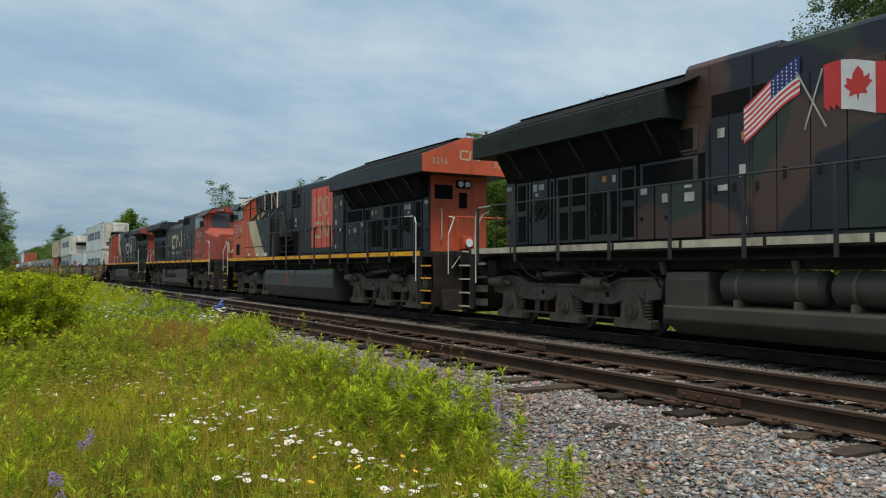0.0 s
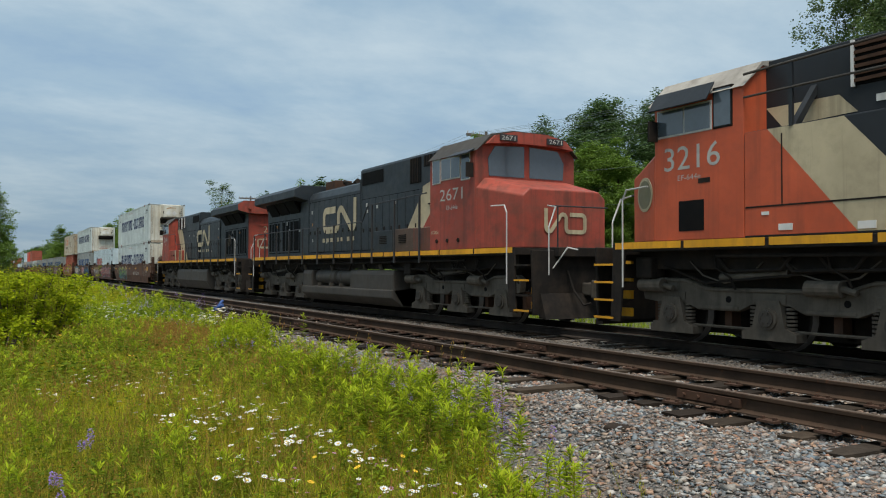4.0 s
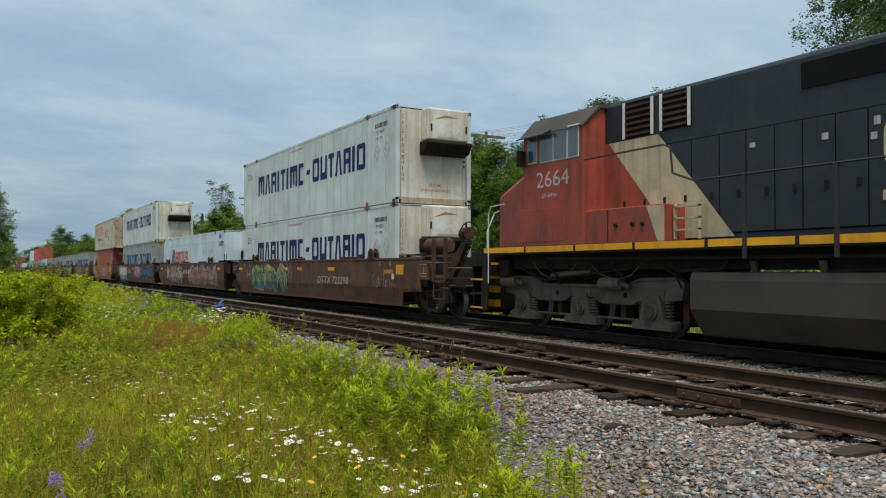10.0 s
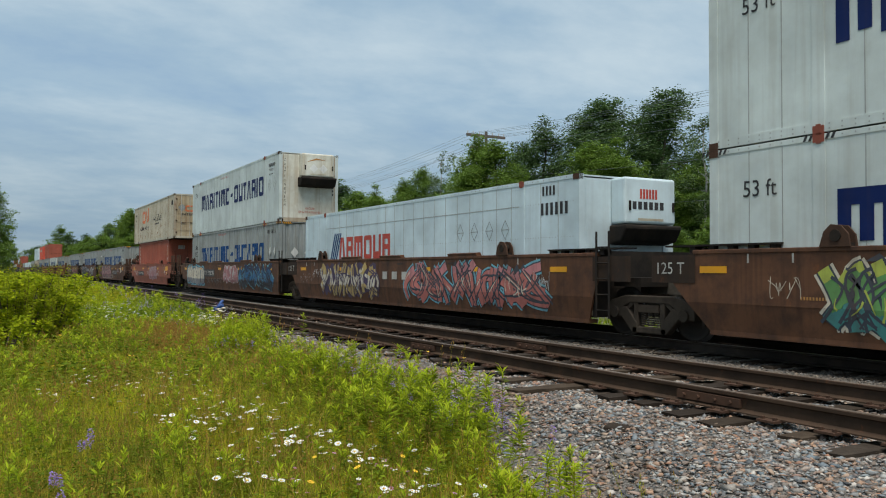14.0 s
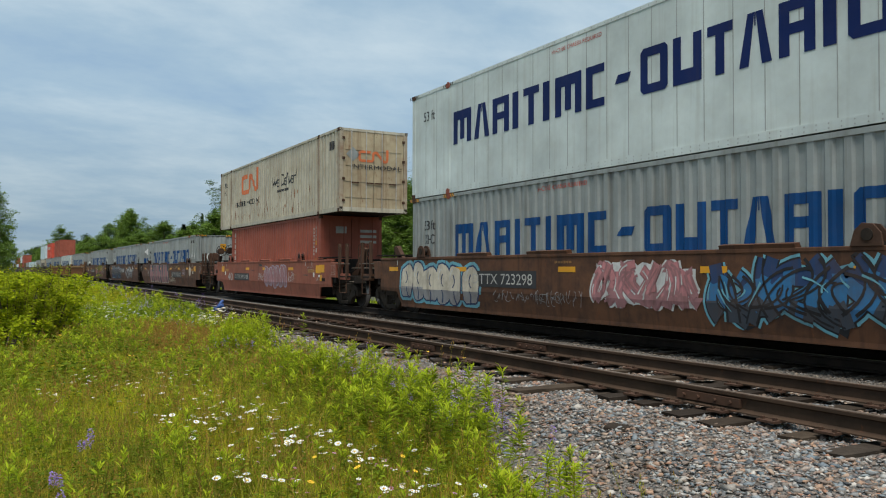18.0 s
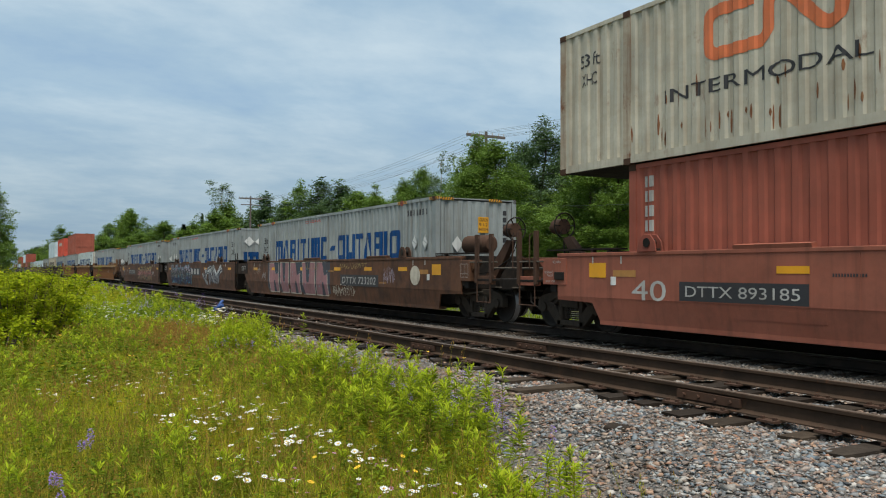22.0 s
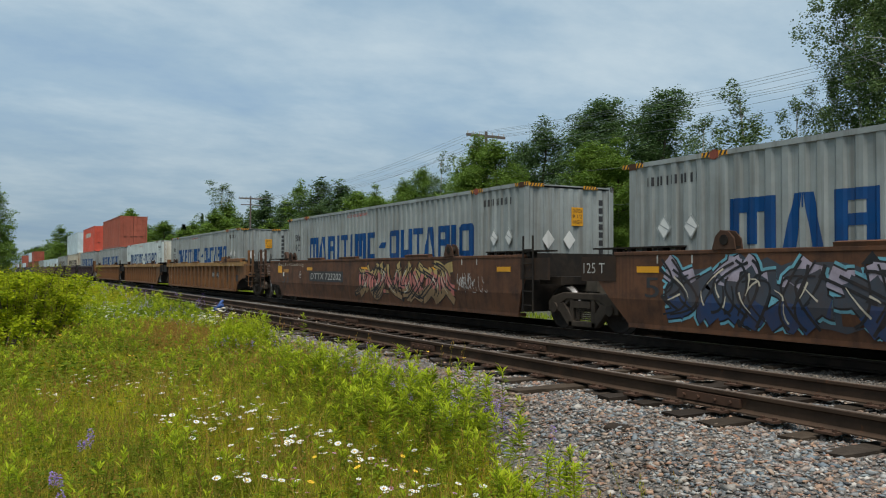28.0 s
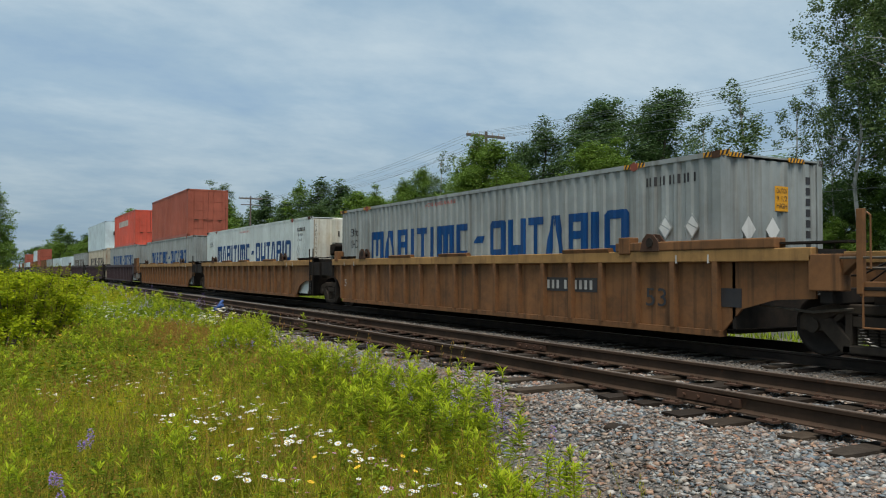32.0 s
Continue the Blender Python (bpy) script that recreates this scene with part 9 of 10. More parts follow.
hood_marks(loco_camo, fan([(gx + 0.54 + p[0], 3.88 + p[1]) for p in leaf]), FLAG_RED, name="flag_leaf", th=0.034)
hood_marks(loco_camo, band([(fx + 1.0, 4.28), (fx + 1.48, 3.40)], 0.03) + band([(gx - 0.02, 4.25), (gx - 0.32, 3.40)], 0.03), M_MARK_WHITE, name="flag_staff", th=0.036)
part("lettering", B().tris(word("THANK YOU FOR YOUR SERVICE", XC(0.42), 4.07, 0.22, 5.3), -1.525, 0.004), paint("wing_lettering", (0.0095, 0.0135, 0.0105), 0.55, 0.3, 0.1), loco_camo, fix=False)

# newer locomotive: red square, number, stripe
sq0, sq1 = at(loco_new, 82.75), at(loco_new, 84.9)
hood_marks(loco_new, [rect(sq0, sq1, 2.07, 4.3)], M_EMBLEM_RED, name="emblem_panel", label="bright red square emblem panel", th=0.026)
part("lettering", B().tris(word("100", sq0 + 0.32, 3.22, 0.76, 1.5), -0.94, 0.034), M_CREAM, loco_new, fix=False)
part("emblem_shape", B().tris(emblem(sq0 + 0.32, sq1 - 0.35, 2.42, 3.05), -0.94, 0.034), M_CREAM, loco_new, fix=False)
for k in range(1, 4):
    part("door_gap", B().box(sq0 + k * 0.54, sq0 + k * 0.54 + 0.012, -0.977, -0.94, 2.07, 4.3), M_FRAME, loco_new)
write(loco_new, "3216", at(loco_new, 73.74), 2.96, 0.40, -1.5, M_MARK_WHITE, 1.22)
xn = lambda u: at(loco_new, u)
part("hood_block", B().prism([(-0.945, 4.1), (-0.945, 4.80), (-0.87, 4.90), (0.87, 4.90), (0.945, 4.80), (0.945, 4.1)], "x", XC(CAMO_WING + 0.01), XC(CAMO_WING + 1.95)), M_CAMO, loco_camo, "raised block of the hood", bevel=0.015)
part("side_cowl", B().prism([(xn(75.42), 1.76), (xn(75.42), 3.40), (xn(79.2), 3.40), (xn(79.2), 1.76)], "y", -1.49, -0.9), M_LOCO_BLACK, loco_new, bevel=0.02)
part("cream_flash", B().tris([[(xn(75.86), 3.39), (xn(77.11), 3.39), (xn(78.6), 1.80), (xn(77.3), 1.80)]], -1.49, 0.006), M_CREAM, loco_new, fix=False)
part("red_flash", B().tris([[(xn(75.44), 3.39), (xn(75.86), 3.39), (xn(77.3), 1.80), (xn(75.44), 1.80)]], -1.49, 0.006), M_LOCO_RED, loco_new, fix=False)
part("cream_flash", B().tris([[(xn(75.42), 3.83), (xn(76.68), 3.82), (xn(76.97), 3.53), (xn(75.71), 3.5)]], -0.94, 0.03), M_CREAM, loco_new, fix=False)
part("hood_wall", B().prism([(xn(75.2), 3.4), (xn(75.2), 4.58), (xn(79.2), 4.58), (xn(79.2), 3.4)], "y", -0.965, -0.9), M_LOCO_BLACK, loco_new, bevel=0.02)
part("cowl_seam", B().box(xn(75.45), xn(79.15), -1.502, -1.48, 2.22, 2.245), M_FRAME, loco_new)
part("cowl_seam", B().box(xn(76.1), xn(76.12), -1.502, -1.48, 2.25, 3.3), M_FRAME, loco_new)
part("cowl_seam", B().box(xn(79.2), xn(79.27), -1.50, -1.40, 1.8, 3.4), M_FRAME, loco_new)
for u in (76.22, 77.72, 79.05):
    part("rail_bracket", B().prism([(-1.49, 3.38), (-1.36, 3.38), (-0.96, 3.9), (-0.96, 4.05)], "x", xn(u), xn(u + 0.1)), M_LOCO_BLACK, loco_new)
    part("rail_post", B().box(xn(u) + 0.02, xn(u) + 0.08, -1.51, -1.46, 3.38, 4.33), M_LOCO_BLACK, loco_new)
part("roof_rail", B().tube([(xn(75.43), -1.5, 4.31), (xn(79.49), -1.5, 4.40), (xn(79.7), -1.5, 4.3), (xn(80.03), -1.5, 3.87), (xn(80.02), -1.5, 2.81)], 0.02, 7), M_TANK, loco_new)
part("roof_rail", B().tube([(xn(75.43), -1.5, 3.95), (xn(79.19), -1.5, 3.95)], 0.018, 7), M_TANK, loco_new)
part("roof_rail", B().tube([(xn(80.02), -1.5, 3.52), (xn(80.86), -1.5, 3.52), (xn(81.0), -1.5, 3.4), (xn(81.17), -1.5, 2.8)], 0.018, 7), M_TANK, loco_new)
nx_, ny_ = -0.333, -0.943           # the nose side turns inwards towards its front
for name_, r_, d_, m_, t_ in (("heritage_badge", 0.31, 0.012, M_CREAM, "round cream badge on the nose"), ("badge_centre", 0.255, 0.018, paint("badge_green", (0.20, 0.19, 0.11), 0.5), "olive centre of the round badge")):
    part(name_, B().cyl((xn(73.13) - nx_ * 0.01, -1.37 - ny_ * 0.01, 2.62), (xn(73.13) + nx_ * d_, -1.37 + ny_ * d_, 2.62), r_, 24), m_, loco_new, t_)
part("nose_vent", B().box(xn(74.07), xn(74.62), -1.506, -1.48, 1.92, 2.43), M_GRILLE_SHADE, loco_new)
part("cab_door", B().box(xn(75.38), xn(75.41), -1.4, -1.0, 1.8, 4.1), M_LOCO_RED, loco_new)
part("number_frame", B().box(xn(74.5), xn(74.75), -1.506, -1.48, 2.7, 2.78), M_FRAME, loco_new)
part("relay_box", B().box(xn(79.86), xn(80.3), -1.30, -0.94, 2.57, 3.34), M_LOCO_BLACK, loco_new, bevel=0.02)
# Near-black plate that paints the shaded stair opening onto the hood wall.
part("stair_recess", B().box(xn(79.63), xn(81.18), -0.955, -0.93, 1.83, 2.67), M_GRILLE_SHADE, loco_new)
part("stair_wall", B().box(xn(79.3), xn(79.75), -1.45, -0.94, 1.76, 2.66), M_LOCO_BLACK, loco_new, bevel=0.015)
for k in range(3):
    st = part("stair_tread", B().box(xn(79.75) + k * 0.12, xn(80.75), -1.3 + 0.1 * k, -0.94, 1.95 + k * 0.24, 1.98 + k * 0.24), M_LOCO_BLACK, loco_new)
    part("tread_edge", B().box(xn(79.75) + k * 0.12, xn(80.75), -1.31 + 0.1 * k, -1.29 + 0.1 * k, 1.95 + k * 0.24, 1.985 + k * 0.24), M_RUST, st, "worn tread edge")
for u0, u1 in ((76.93, 77.56), (77.93, 78.66)):
    gr = part("side_grille", B().box(xn(u0), xn(u1), -0.985, -0.93, 3.9, 4.54), M_GRILLE_SHADE, loco_new)
    for k in range(6):
        part("louvre", B().box(xn(u0), xn(u1), -1.02, -0.98, 3.94 + k * 0.1, 3.99 + k * 0.1), M_RUST, gr)
    for u in (u0 - 0.03, u1 - 0.02) if u0 > 77.5 else (u0 - 0.03,):
        part("grille_edge", B().box(xn(u), xn(u) + 0.045, -1.03, -0.98, 3.88, 4.55), M_PLACARD, gr, "white edge of the grille")
for u, z, w in ((75.75, 2.1, .13), (76.05, 1.86, .24), (77.3, 1.83, .26), (78.5, 1.83, .3)):
    part("sticker", B().box(xn(u), xn(u + w), -1.506, -1.48, z, z + w * 0.4), M_PLACARD, loco_new)
for u, z in ((77.25, 3.62), (78.35, 3.68)):
    part("sticker", B().box(xn(u), xn(u + 0.2), -0.98, -0.93, z, z + 0.1), M_PLACARD, loco_new)
write(loco_new, "EF-644e", xn(74.05), 2.78, 0.09, -1.5, M_MARK_WHITE, 0.5)
for s, lo, X in ((-1, loco_new, XN),):
    zz = 4.22
    t = B()
    for sy in (-1.22, 0.78):
        for tri in word("3216", sy, 4.1, 0.18, 0.5):
            t.add([(X(0.0) + 0.006, q[0], q[1] + 0.05) for q in tri], [(0, 1, 2)])
    part("lettering", t, M_CREAM, lo, fix=False)
    t = B()
    for k, poly in enumerate(emblem(-0.34, 0.34, 4.3, 4.58)):
        t.add([(X(0.0) + 0.008 + 0.0004 * k, q[0], q[1]) for q in poly], [tuple(range(len(poly)))])
    part("emblem_shape", t, M_CREAM, lo, fix=False)
    part("emblem_plate", B().box(X(0.0) - 0.002, X(0.0) + 0.004, -0.45, 0.45, 4.22, 4.70), M_LOCO_RED, lo)

# the two older locomotives
for lo, X, num, c0, c1, sgn in ((loco_a, XA, "2671", 55.95, 59.05, 1), (loco_b, XB, "2664", 35.4, 38.45, -1)):
    x0, x1 = at(lo, c0), at(lo, c1)
    part("emblem_shape", B().tris(emblem(x0, x1, 2.55, 3.5), -0.94, 0.034), M_CREAM, lo, "faded cream ribbon mark", fix=False)
    stuff(part("web_marking", B().tris(bars(x0 - 0.02, x0 + 1.15, 2.24, 2.38, 3, 0.4) + bars(x0 + 1.4, x0 + 2.05, 2.24, 2.38, 2, 0.45) + bars(x0 + 2.3, x1, 2.24, 2.38, 2, 0.45), -0.94, 0.034), M_CREAM, lo, fix=False))
    if num == "2671":
        write(lo, num, at(lo, 65.75), 3.02, 0.30, -1.5, M_MARK_WHITE, 1.15)
        write(lo, "EF-644e", at(lo, 66.1), 2.78, 0.11, -1.5, M_MARK_WHITE, 0.55)
        write(lo, "HORN", at(lo, 65.3), 2.18, 0.1, -1.5, M_CREAM, 0.36)
    else:
        write(lo, num, at(lo, 28.05), 3.0, 0.33, -1.5, M_MARK_WHITE, 1.1)
        t = B()
        for tri in word("2664", -0.2, 3.02, 0.3, 0.85):
            t.add([(X(0.28) + 0.03, q[0], q[1]) for q in tri], [(0, 1, 2)])
        part("lettering", t, M_CREAM, lo, fix=False)
        t = B()
        for k, poly in enumerate(emblem(-0.5, 0.65, 2.25, 2.75)):
            t.add([(X(0.28) + 0.03 + 0.0004 * k, q[0], q[1]) for q in poly], [tuple(range(len(poly)))])
        part("emblem_shape", t, M_CREAM, lo, fix=False)
    # flash: cream and red fields that slant down behind the cab
    v = lambda u: at(lo, u)
    if sgn > 0:
        part("cream_flash", B().tris([[(v(62.81), 2.42), (v(63.9), 2.42), (v(64.95), 3.48), (v(64.95), 3.82), (v(64.0), 3.72)]], -0.94, 0.03), M_CREAM, lo, fix=False)
        part("red_flash", B().tris([[(v(63.9), 2.42), (v(65.15), 2.42), (v(65.15), 3.6)]], -0.94, 0.031), M_LOCO_RED_OLD, lo, fix=False)
        sooty = paint("sooty_brown", (0.10, 0.06, 0.04), 0.6, 0.6, 0.5, wear=(0.16, 0.09, 0.06))
        part("side_box", B().box(v(61.5), v(62.82), -1.45, -0.9, 1.76, 2.42), M_LOCO_BLACK_OLD, lo, bevel=0.02)
        part("side_box", B().box(v(62.83), v(64.15), -1.45, -0.9, 1.76, 2.42), sooty, lo, bevel=0.02)
        part("side_box", B().box(v(64.16), v(65.2), -1.47, -0.9, 1.76, 2.40), paint("sooty_red", (0.17, 0.055, 0.035), 0.6, 0.6, 0.5), lo, bevel=0.02)
        part("inspection_door", B().box(v(63.8), v(64.4), -0.982, -0.93, 2.44, 4.12), M_CREAM, lo, bevel=0.006)
        part("inspection_door", B().tris([[(v(63.8), 4.12), (v(64.4), 4.12), (v(64.4), 3.75), (v(63.8), 3.62)]], -0.982, 0.004), M_LOCO_BLACK_OLD, lo, fix=False)
        part("inspection_door", B().tris([[(v(63.86), 2.46), (v(64.4), 2.46), (v(64.4), 2.95)]], -0.982, 0.004), M_LOCO_RED_OLD, lo, fix=False)
        part("door_handle", B().box(v(64.2), v(64.34), -1.02, -0.98, 3.08, 3.12), M_FRAME, lo)
        for a0 in (61.96, 63.25):
            for k in range(5):
                part("louvre", B().box(v(a0), v(a0 + 0.46), -1.47, -1.44, 2.02 + k * 0.05, 2.05 + k * 0.05), M_FRAME, lo)
        for u in (65.6, 66.15, 66.7):
            part("filler_cap", B().cyl((v(u), -1.53, 2.0), (v(u), -1.49, 2.0), 0.05, 10), M_FRAME, lo)
    else:
        part("cream_flash", B().tris([[(v(29.75), 3.77), (v(31.11), 3.77), (v(32.84), 1.83), (v(31.4), 1.83), (v(30.95), 2.43)]], -0.94, 0.03), M_CREAM, lo, fix=False)
        part("red_flash", B().tris([[(v(29.5), 2.43), (v(30.95), 2.43), (v(29.75), 3.77), (v(29.5), 3.77)]], -0.94, 0.031), M_LOCO_RED_OLD, lo, fix=False)
        part("side_box", B().box(v(29.57), v(31.75), -1.45, -0.9, 1.76, 2.43), M_LOCO_RED_OLD, lo, bevel=0.02)
        part("cream_flash", B().tris([[(v(31.3), 2.41), (v(31.74), 2.41), (v(31.74), 1.78), (v(31.57), 1.78)]], -1.45, 0.006), M_CREAM, lo, fix=False)
        part("box_seam", B().box(v(30.25), v(30.27), -1.456, -1.44, 1.8, 2.4), M_FRAME, lo)
        for u in (30.5, 30.95, 31.2):
            part("filler_cap", B().cyl((v(u), -1.49, 2.1), (v(u), -1.44, 2.1), 0.04, 10), M_FRAME, lo)
        for u0, u1 in ((27.45, 28.05), (28.1, 29.0)):
            part("nose_door", B().box(v(u0), v(u1), -1.506, -1.48, 1.86, 2.56), M_LOCO_RED_OLD, lo, bevel=0.006)
        lad = B()
        for u in (31.8, 32.35):
            lad.box(v(u), v(u) + 0.03, -1.3, -1.24, 1.8, 2.43)
        for k in range(3):
            lad.box(v(31.8), v(32.38), -1.3, -1.22, 1.95 + k * 0.2, 1.98 + k * 0.2)
        part("side_ladder", lad, M_CREAM, lo)
        write(lo, "EF-644e", v(28.25), 2.78, 0.09, -1.5, M_MARK_WHITE, 0.5)
t = B()
for k, poly in enumerate(emblem(-0.62, 0.62, 2.1, 2.6)):
    t.add([(XA(20.15) + 0.012 + 0.0004 * k, -q[0], q[1]) for q in poly], [tuple(range(len(poly)))])
part("emblem_shape", t, M_CREAM, loco_a, fix=False)
t = B()
for sy in (-0.92, 0.5):
    for tri in word("2671", sy, 4.415, 0.11, 0.4):
        t.add([(XA(18.6 + 0.265), q[0], q[1]) for q in tri], [(0, 1, 2)])
part("lettering", t, M_MARK_WHITE, loco_a, fix=False)

# three-unit brown car behind the locomotives
BROWN = "rust-brown articulated well car, graffiti on its sides"
G1, G2, G3, G4, G5 = ("units of the first well car", "single well car", "units of the second brown well car", "units of the ribbed well car", "units of the dark well car")
w1 = well_car(4.4, 22.7, "brown", ("art", "end"), (22.6,), BROWN, G1, 2, (4.55, 8.5, 11.02, 12.7, 15.9))
w2 = well_car(-15.4, 1.9, "brown", ("art", "art"), (2.9,), BROWN, G1, 2, (-14.9, -11.2, -5.3, -2.9, 0.49))
w3 = well_car(-36.0, -17.5, "brown", ("end", "art"), (-16.55, -36.2), BROWN, G1, 2, (-35.4, -31.6, -27.4, -23.6, -20.9, -19.0))
c = lambda car, u: u - car.location.x
LATER_TAGS = []
car_number(w1, "DTTX 723298", 14.9, 17.7, 0.78, 1.02, False, 0.2)
car_number(w3, "DTTX 723298", -30.75, -28.3, 0.93, 1.17)
wild_piece(w1, c(w1, 6.75), c(w1, 11.2), 0.32, 1.5, ["lime", "green", "teal"], "slate", 3, 7, "cream", "lime", None, 0.24)
tag_scrawl(w1, c(w1, 11.7), c(w1, 14.4), 0.8, 1.4, "slate", 5, 0.02, 12)
tag_scrawl(w1, c(w1, 19.6), c(w1, 21.2), 0.6, 1.2, "grey", 6, 0.014, 7)
wild_piece(w2, c(w2, -12.6), c(w2, -8.2), 0.32, 1.5, ["tan", "cream", "tan"], "violet", 8, 7, None, "white", "violet", 0.22)
wild_piece(w2, c(w2, -6.0), c(w2, 0.3), 0.34, 1.52, ["pink", "salmon", "salmon"], "slate", 9, 8, "sky", "cream", None, 0.26)
tag_scrawl(w2, c(w2, -0.3), c(w2, 0.5), 0.8, 1.25, "white", 10)
number_bars(w2, -7.7, -5.8, 0.98, 1.2, (3,), M_MARK_WHITE, False)
bubble_piece(w3, c(w3, -34.6), c(w3, -30.6), 0.34, 1.52, "cream", "navy", 12, 6, "sky", "white", "grey")
wild_piece(w3, c(w3, -26.2), c(w3, -23.7), 0.55, 1.45, ["pink", "pink", "rose"], "rose", 13, 5, "white", "white", "white", 0.17)
wild_piece(w3, c(w3, -23.2), c(w3, -18.4), 0.33, 1.52, ["navy", "blue", "slate"], "black", 14, 7, "sky", "sky", None, 0.25)
tag_scrawl(w3, c(w3, -29.9), c(w3, -27.3), 0.55, 0.8, "grey", 15, 0.016, 14)
for u0, u1, z0, z1, col, sd, n_ in ((-71.0, -69.6, 1.2, 1.45, "tan", 61, 6), (-68.3, -66.9, 0.4, 0.7, "cream", 62, 8), (-76.3, -75.75, 0.75, 1.2, "white", 63, 4), (-77.6, -76.6, 1.05, 1.4, "cream", 64, 5)):
    LATER_TAGS.append((u0, u1, z0, z1, col, sd, n_))
tag_scrawl(w2, c(w2, -13.6), c(w2, -12.8), 0.95, 1.3, "white", 65, 0.02, 6)
tag_scrawl(w2, c(w2, -14.9), c(w2, -13.6), 0.75, 1.1, "grey", 66, 0.01, 6)
tag_scrawl(w1, c(w1, 5.9), c(w1, 6.5), 0.85, 1.2, "cream", 67, 0.012, 4)
tag_scrawl(w1, c(w1, 11.5), c(w1, 12.1), 0.9, 1.5, "cream", 68, 0.012, 4)
tag_scrawl(w3, c(w3, -28.2), c(w3, -26.6), 0.5, 0.85, "grey", 69, 0.014, 9)
for car, u in ((w1, 3.55), (w2, -16.3), (w2, 1.95)):
    if car is not w2 or u < 0:
        write(car, "125 T", c(car, u) + 0.05, 1.2, 0.2, -1.502, M_MARK_WHITE, 0.62)
write(w1, "B", c(w1, 13.9), 0.85, 0.22, -1.49, M_MARK_BLACK)
mo_white(20.74, 0.335)
mo_white(20.74, 3.235)
arm = container(1.19, 16.154, 0.335, 2.896, "bright_white", "unit")
hl = arm["hl"]
for shape in slab_letters(-4.75, -0.75, 1.26, 2.0, "phmouh"):
    arm["mark"](shape, M_MARK_RED, "letter_block")
arm["mark"]([[(-5.55 + k * 0.17, 1.26), (-5.45 + k * 0.17, 1.26), (-5.05 + k * 0.17, 2.15), (-5.15 + k * 0.17, 2.15)] for k in range(4)], M_BLUE, "emblem_stripes")
for k in range(4):
    x = 3.35 + k * 0.68
    part("placard_frame", B().tris(band([(x - 0.16, 1.85), (x, 2.07), (x + 0.16, 1.85), (x, 1.63), (x - 0.16, 1.85)], 0.016) + band([(x - 0.16, 1.85), (x + 0.16, 1.85)], 0.016), arm["y"], 0.008), M_C_GREY, arm["box"], fix=False)
arm["mark"](bars(hl - 1.25, hl - 0.75, 2.52, 2.72, 4, 0.45), M_MARK_BLACK, "number_marking", where=arm["breaks"][-1])
arm["mark"](bars(hl - 1.3, hl - 0.3, 2.1, 2.36, 6, 0.45), M_MARK_BLACK, "number_marking", where=arm["breaks"][-1])
mo_grey(-18.15, 0.335)
mo_white(-18.2, 3.235)

# single red-brown car with the forty foot container and the beige one above it
w4 = well_car(-55.8, -40.0, "red", ("end", "end"), (-39.85, -55.95), "clean red-brown single well car with a white tag", G2, 2, (-50.5, -47.9, -44.5))
car_number(w4, "DTTX 893185", -52.3, -50.1, 0.82, 1.0)
write(w4, "40", c(w4, -53.6), 0.72, 0.36, -1.49, M_MARK_WHITE, 0.85)
bubble_piece(w4, c(w4, -47.6), c(w4, -44.7), 0.46, 1.46, "rose", "lilac", 21, 6, None, "white")
tag_scrawl(w4, c(w4, -48.5), c(w4, -47.7), 0.75, 1.1, "white", 22)
tag_scrawl(w4, c(w4, -44.5), c(w4, -43.8), 0.75, 1.15, "white", 23)
for u in (-41.15,):
    part("reflector", B().box(c(w4, u), c(w4, u) + 0.5, -1.498, -1.48, 1.15, 1.42), M_PATCH, w4)
for k, w in enumerate(("2 INCH HF COMP SHOES", "NO. 24 BRAKE BEAMS")):
    write(w4, w, c(w4, -42.43), 1.31 - k * 0.085, 0.05, -1.49, M_MARK_WHITE, 0.68)
write(w4, "L 60-7", c(w4, -41.46), 0.86, 0.11, -1.49, M_MARK_WHITE, 0.36)
part("routing_card", B().box(c(w4, -41.07), c(w4, -40.9), -1.497, -1.48, 0.85, 1.06), M_PATCH, w4)
part("card_holder", B().box(c(w4, -40.86), c(w4, -40.6), -1.51, -1.48, 0.86, 0.95), M_FRAME, w4)
part("card_plate", B().box(c(w4, -41.22), c(w4, -41.1), -1.497, -1.48, 0.98, 1.06), M_PLACARD, w4)
part("patch_panel", B().box(c(w4, -48.4), c(w4, -48.0), -1.496, -1.48, 1.38, 1.47), M_MARK_BLACK, w4)
part("valve_panel", B().box(c(w4, -56.28), c(w4, -55.5), -1.508, -1.47, 0.96, 1.5), M_WELL_RED, w4, bevel=0.008)
for w, u, z, wd in (("REL ROD", -55.93, 1.40, 0.26), ("RETAINING", -56.22, 1.19, 0.3), ("VALVE", -56.12, 1.12, 0.18), ("JACK HERE", -56.17, 1.0, 0.32)):
    write(w4, w, c(w4, u), z, 0.05, -1.508, M_MARK_WHITE, wd)
part("valve_box", B().box(c(w4, -55.86), c(w4, -55.56), -1.54, -1.5, 1.06, 1.22), M_FRAME, w4, bevel=0.01)
red40 = container(-41.77, 12.19, 0.335, 2.896, "red", "doors")
hl = red40["hl"]
red40["mark"]([r for k in range(6) for r in bars(-hl + 0.38, -hl + 0.66, 2.45 - k * 0.27, 2.65 - k * 0.27, 2, 0.3)], M_MARK_WHITE, "number_marking")
red40["mark"]([r for k in range(8) for r in [rect(hl - 0.72, hl - 0.66, 2.36 - k * 0.13, 2.45 - k * 0.13), rect(hl - 0.48, hl - 0.42, 2.4 - k * 0.13, 2.49 - k * 0.13)][: (2 if k < 5 else 1)]], M_MARK_WHITE, "number_marking")
red40["mark"]([rect(hl - 0.5, hl - 0.38, 1.83, 1.98)], M_PATCH, "size_plate")
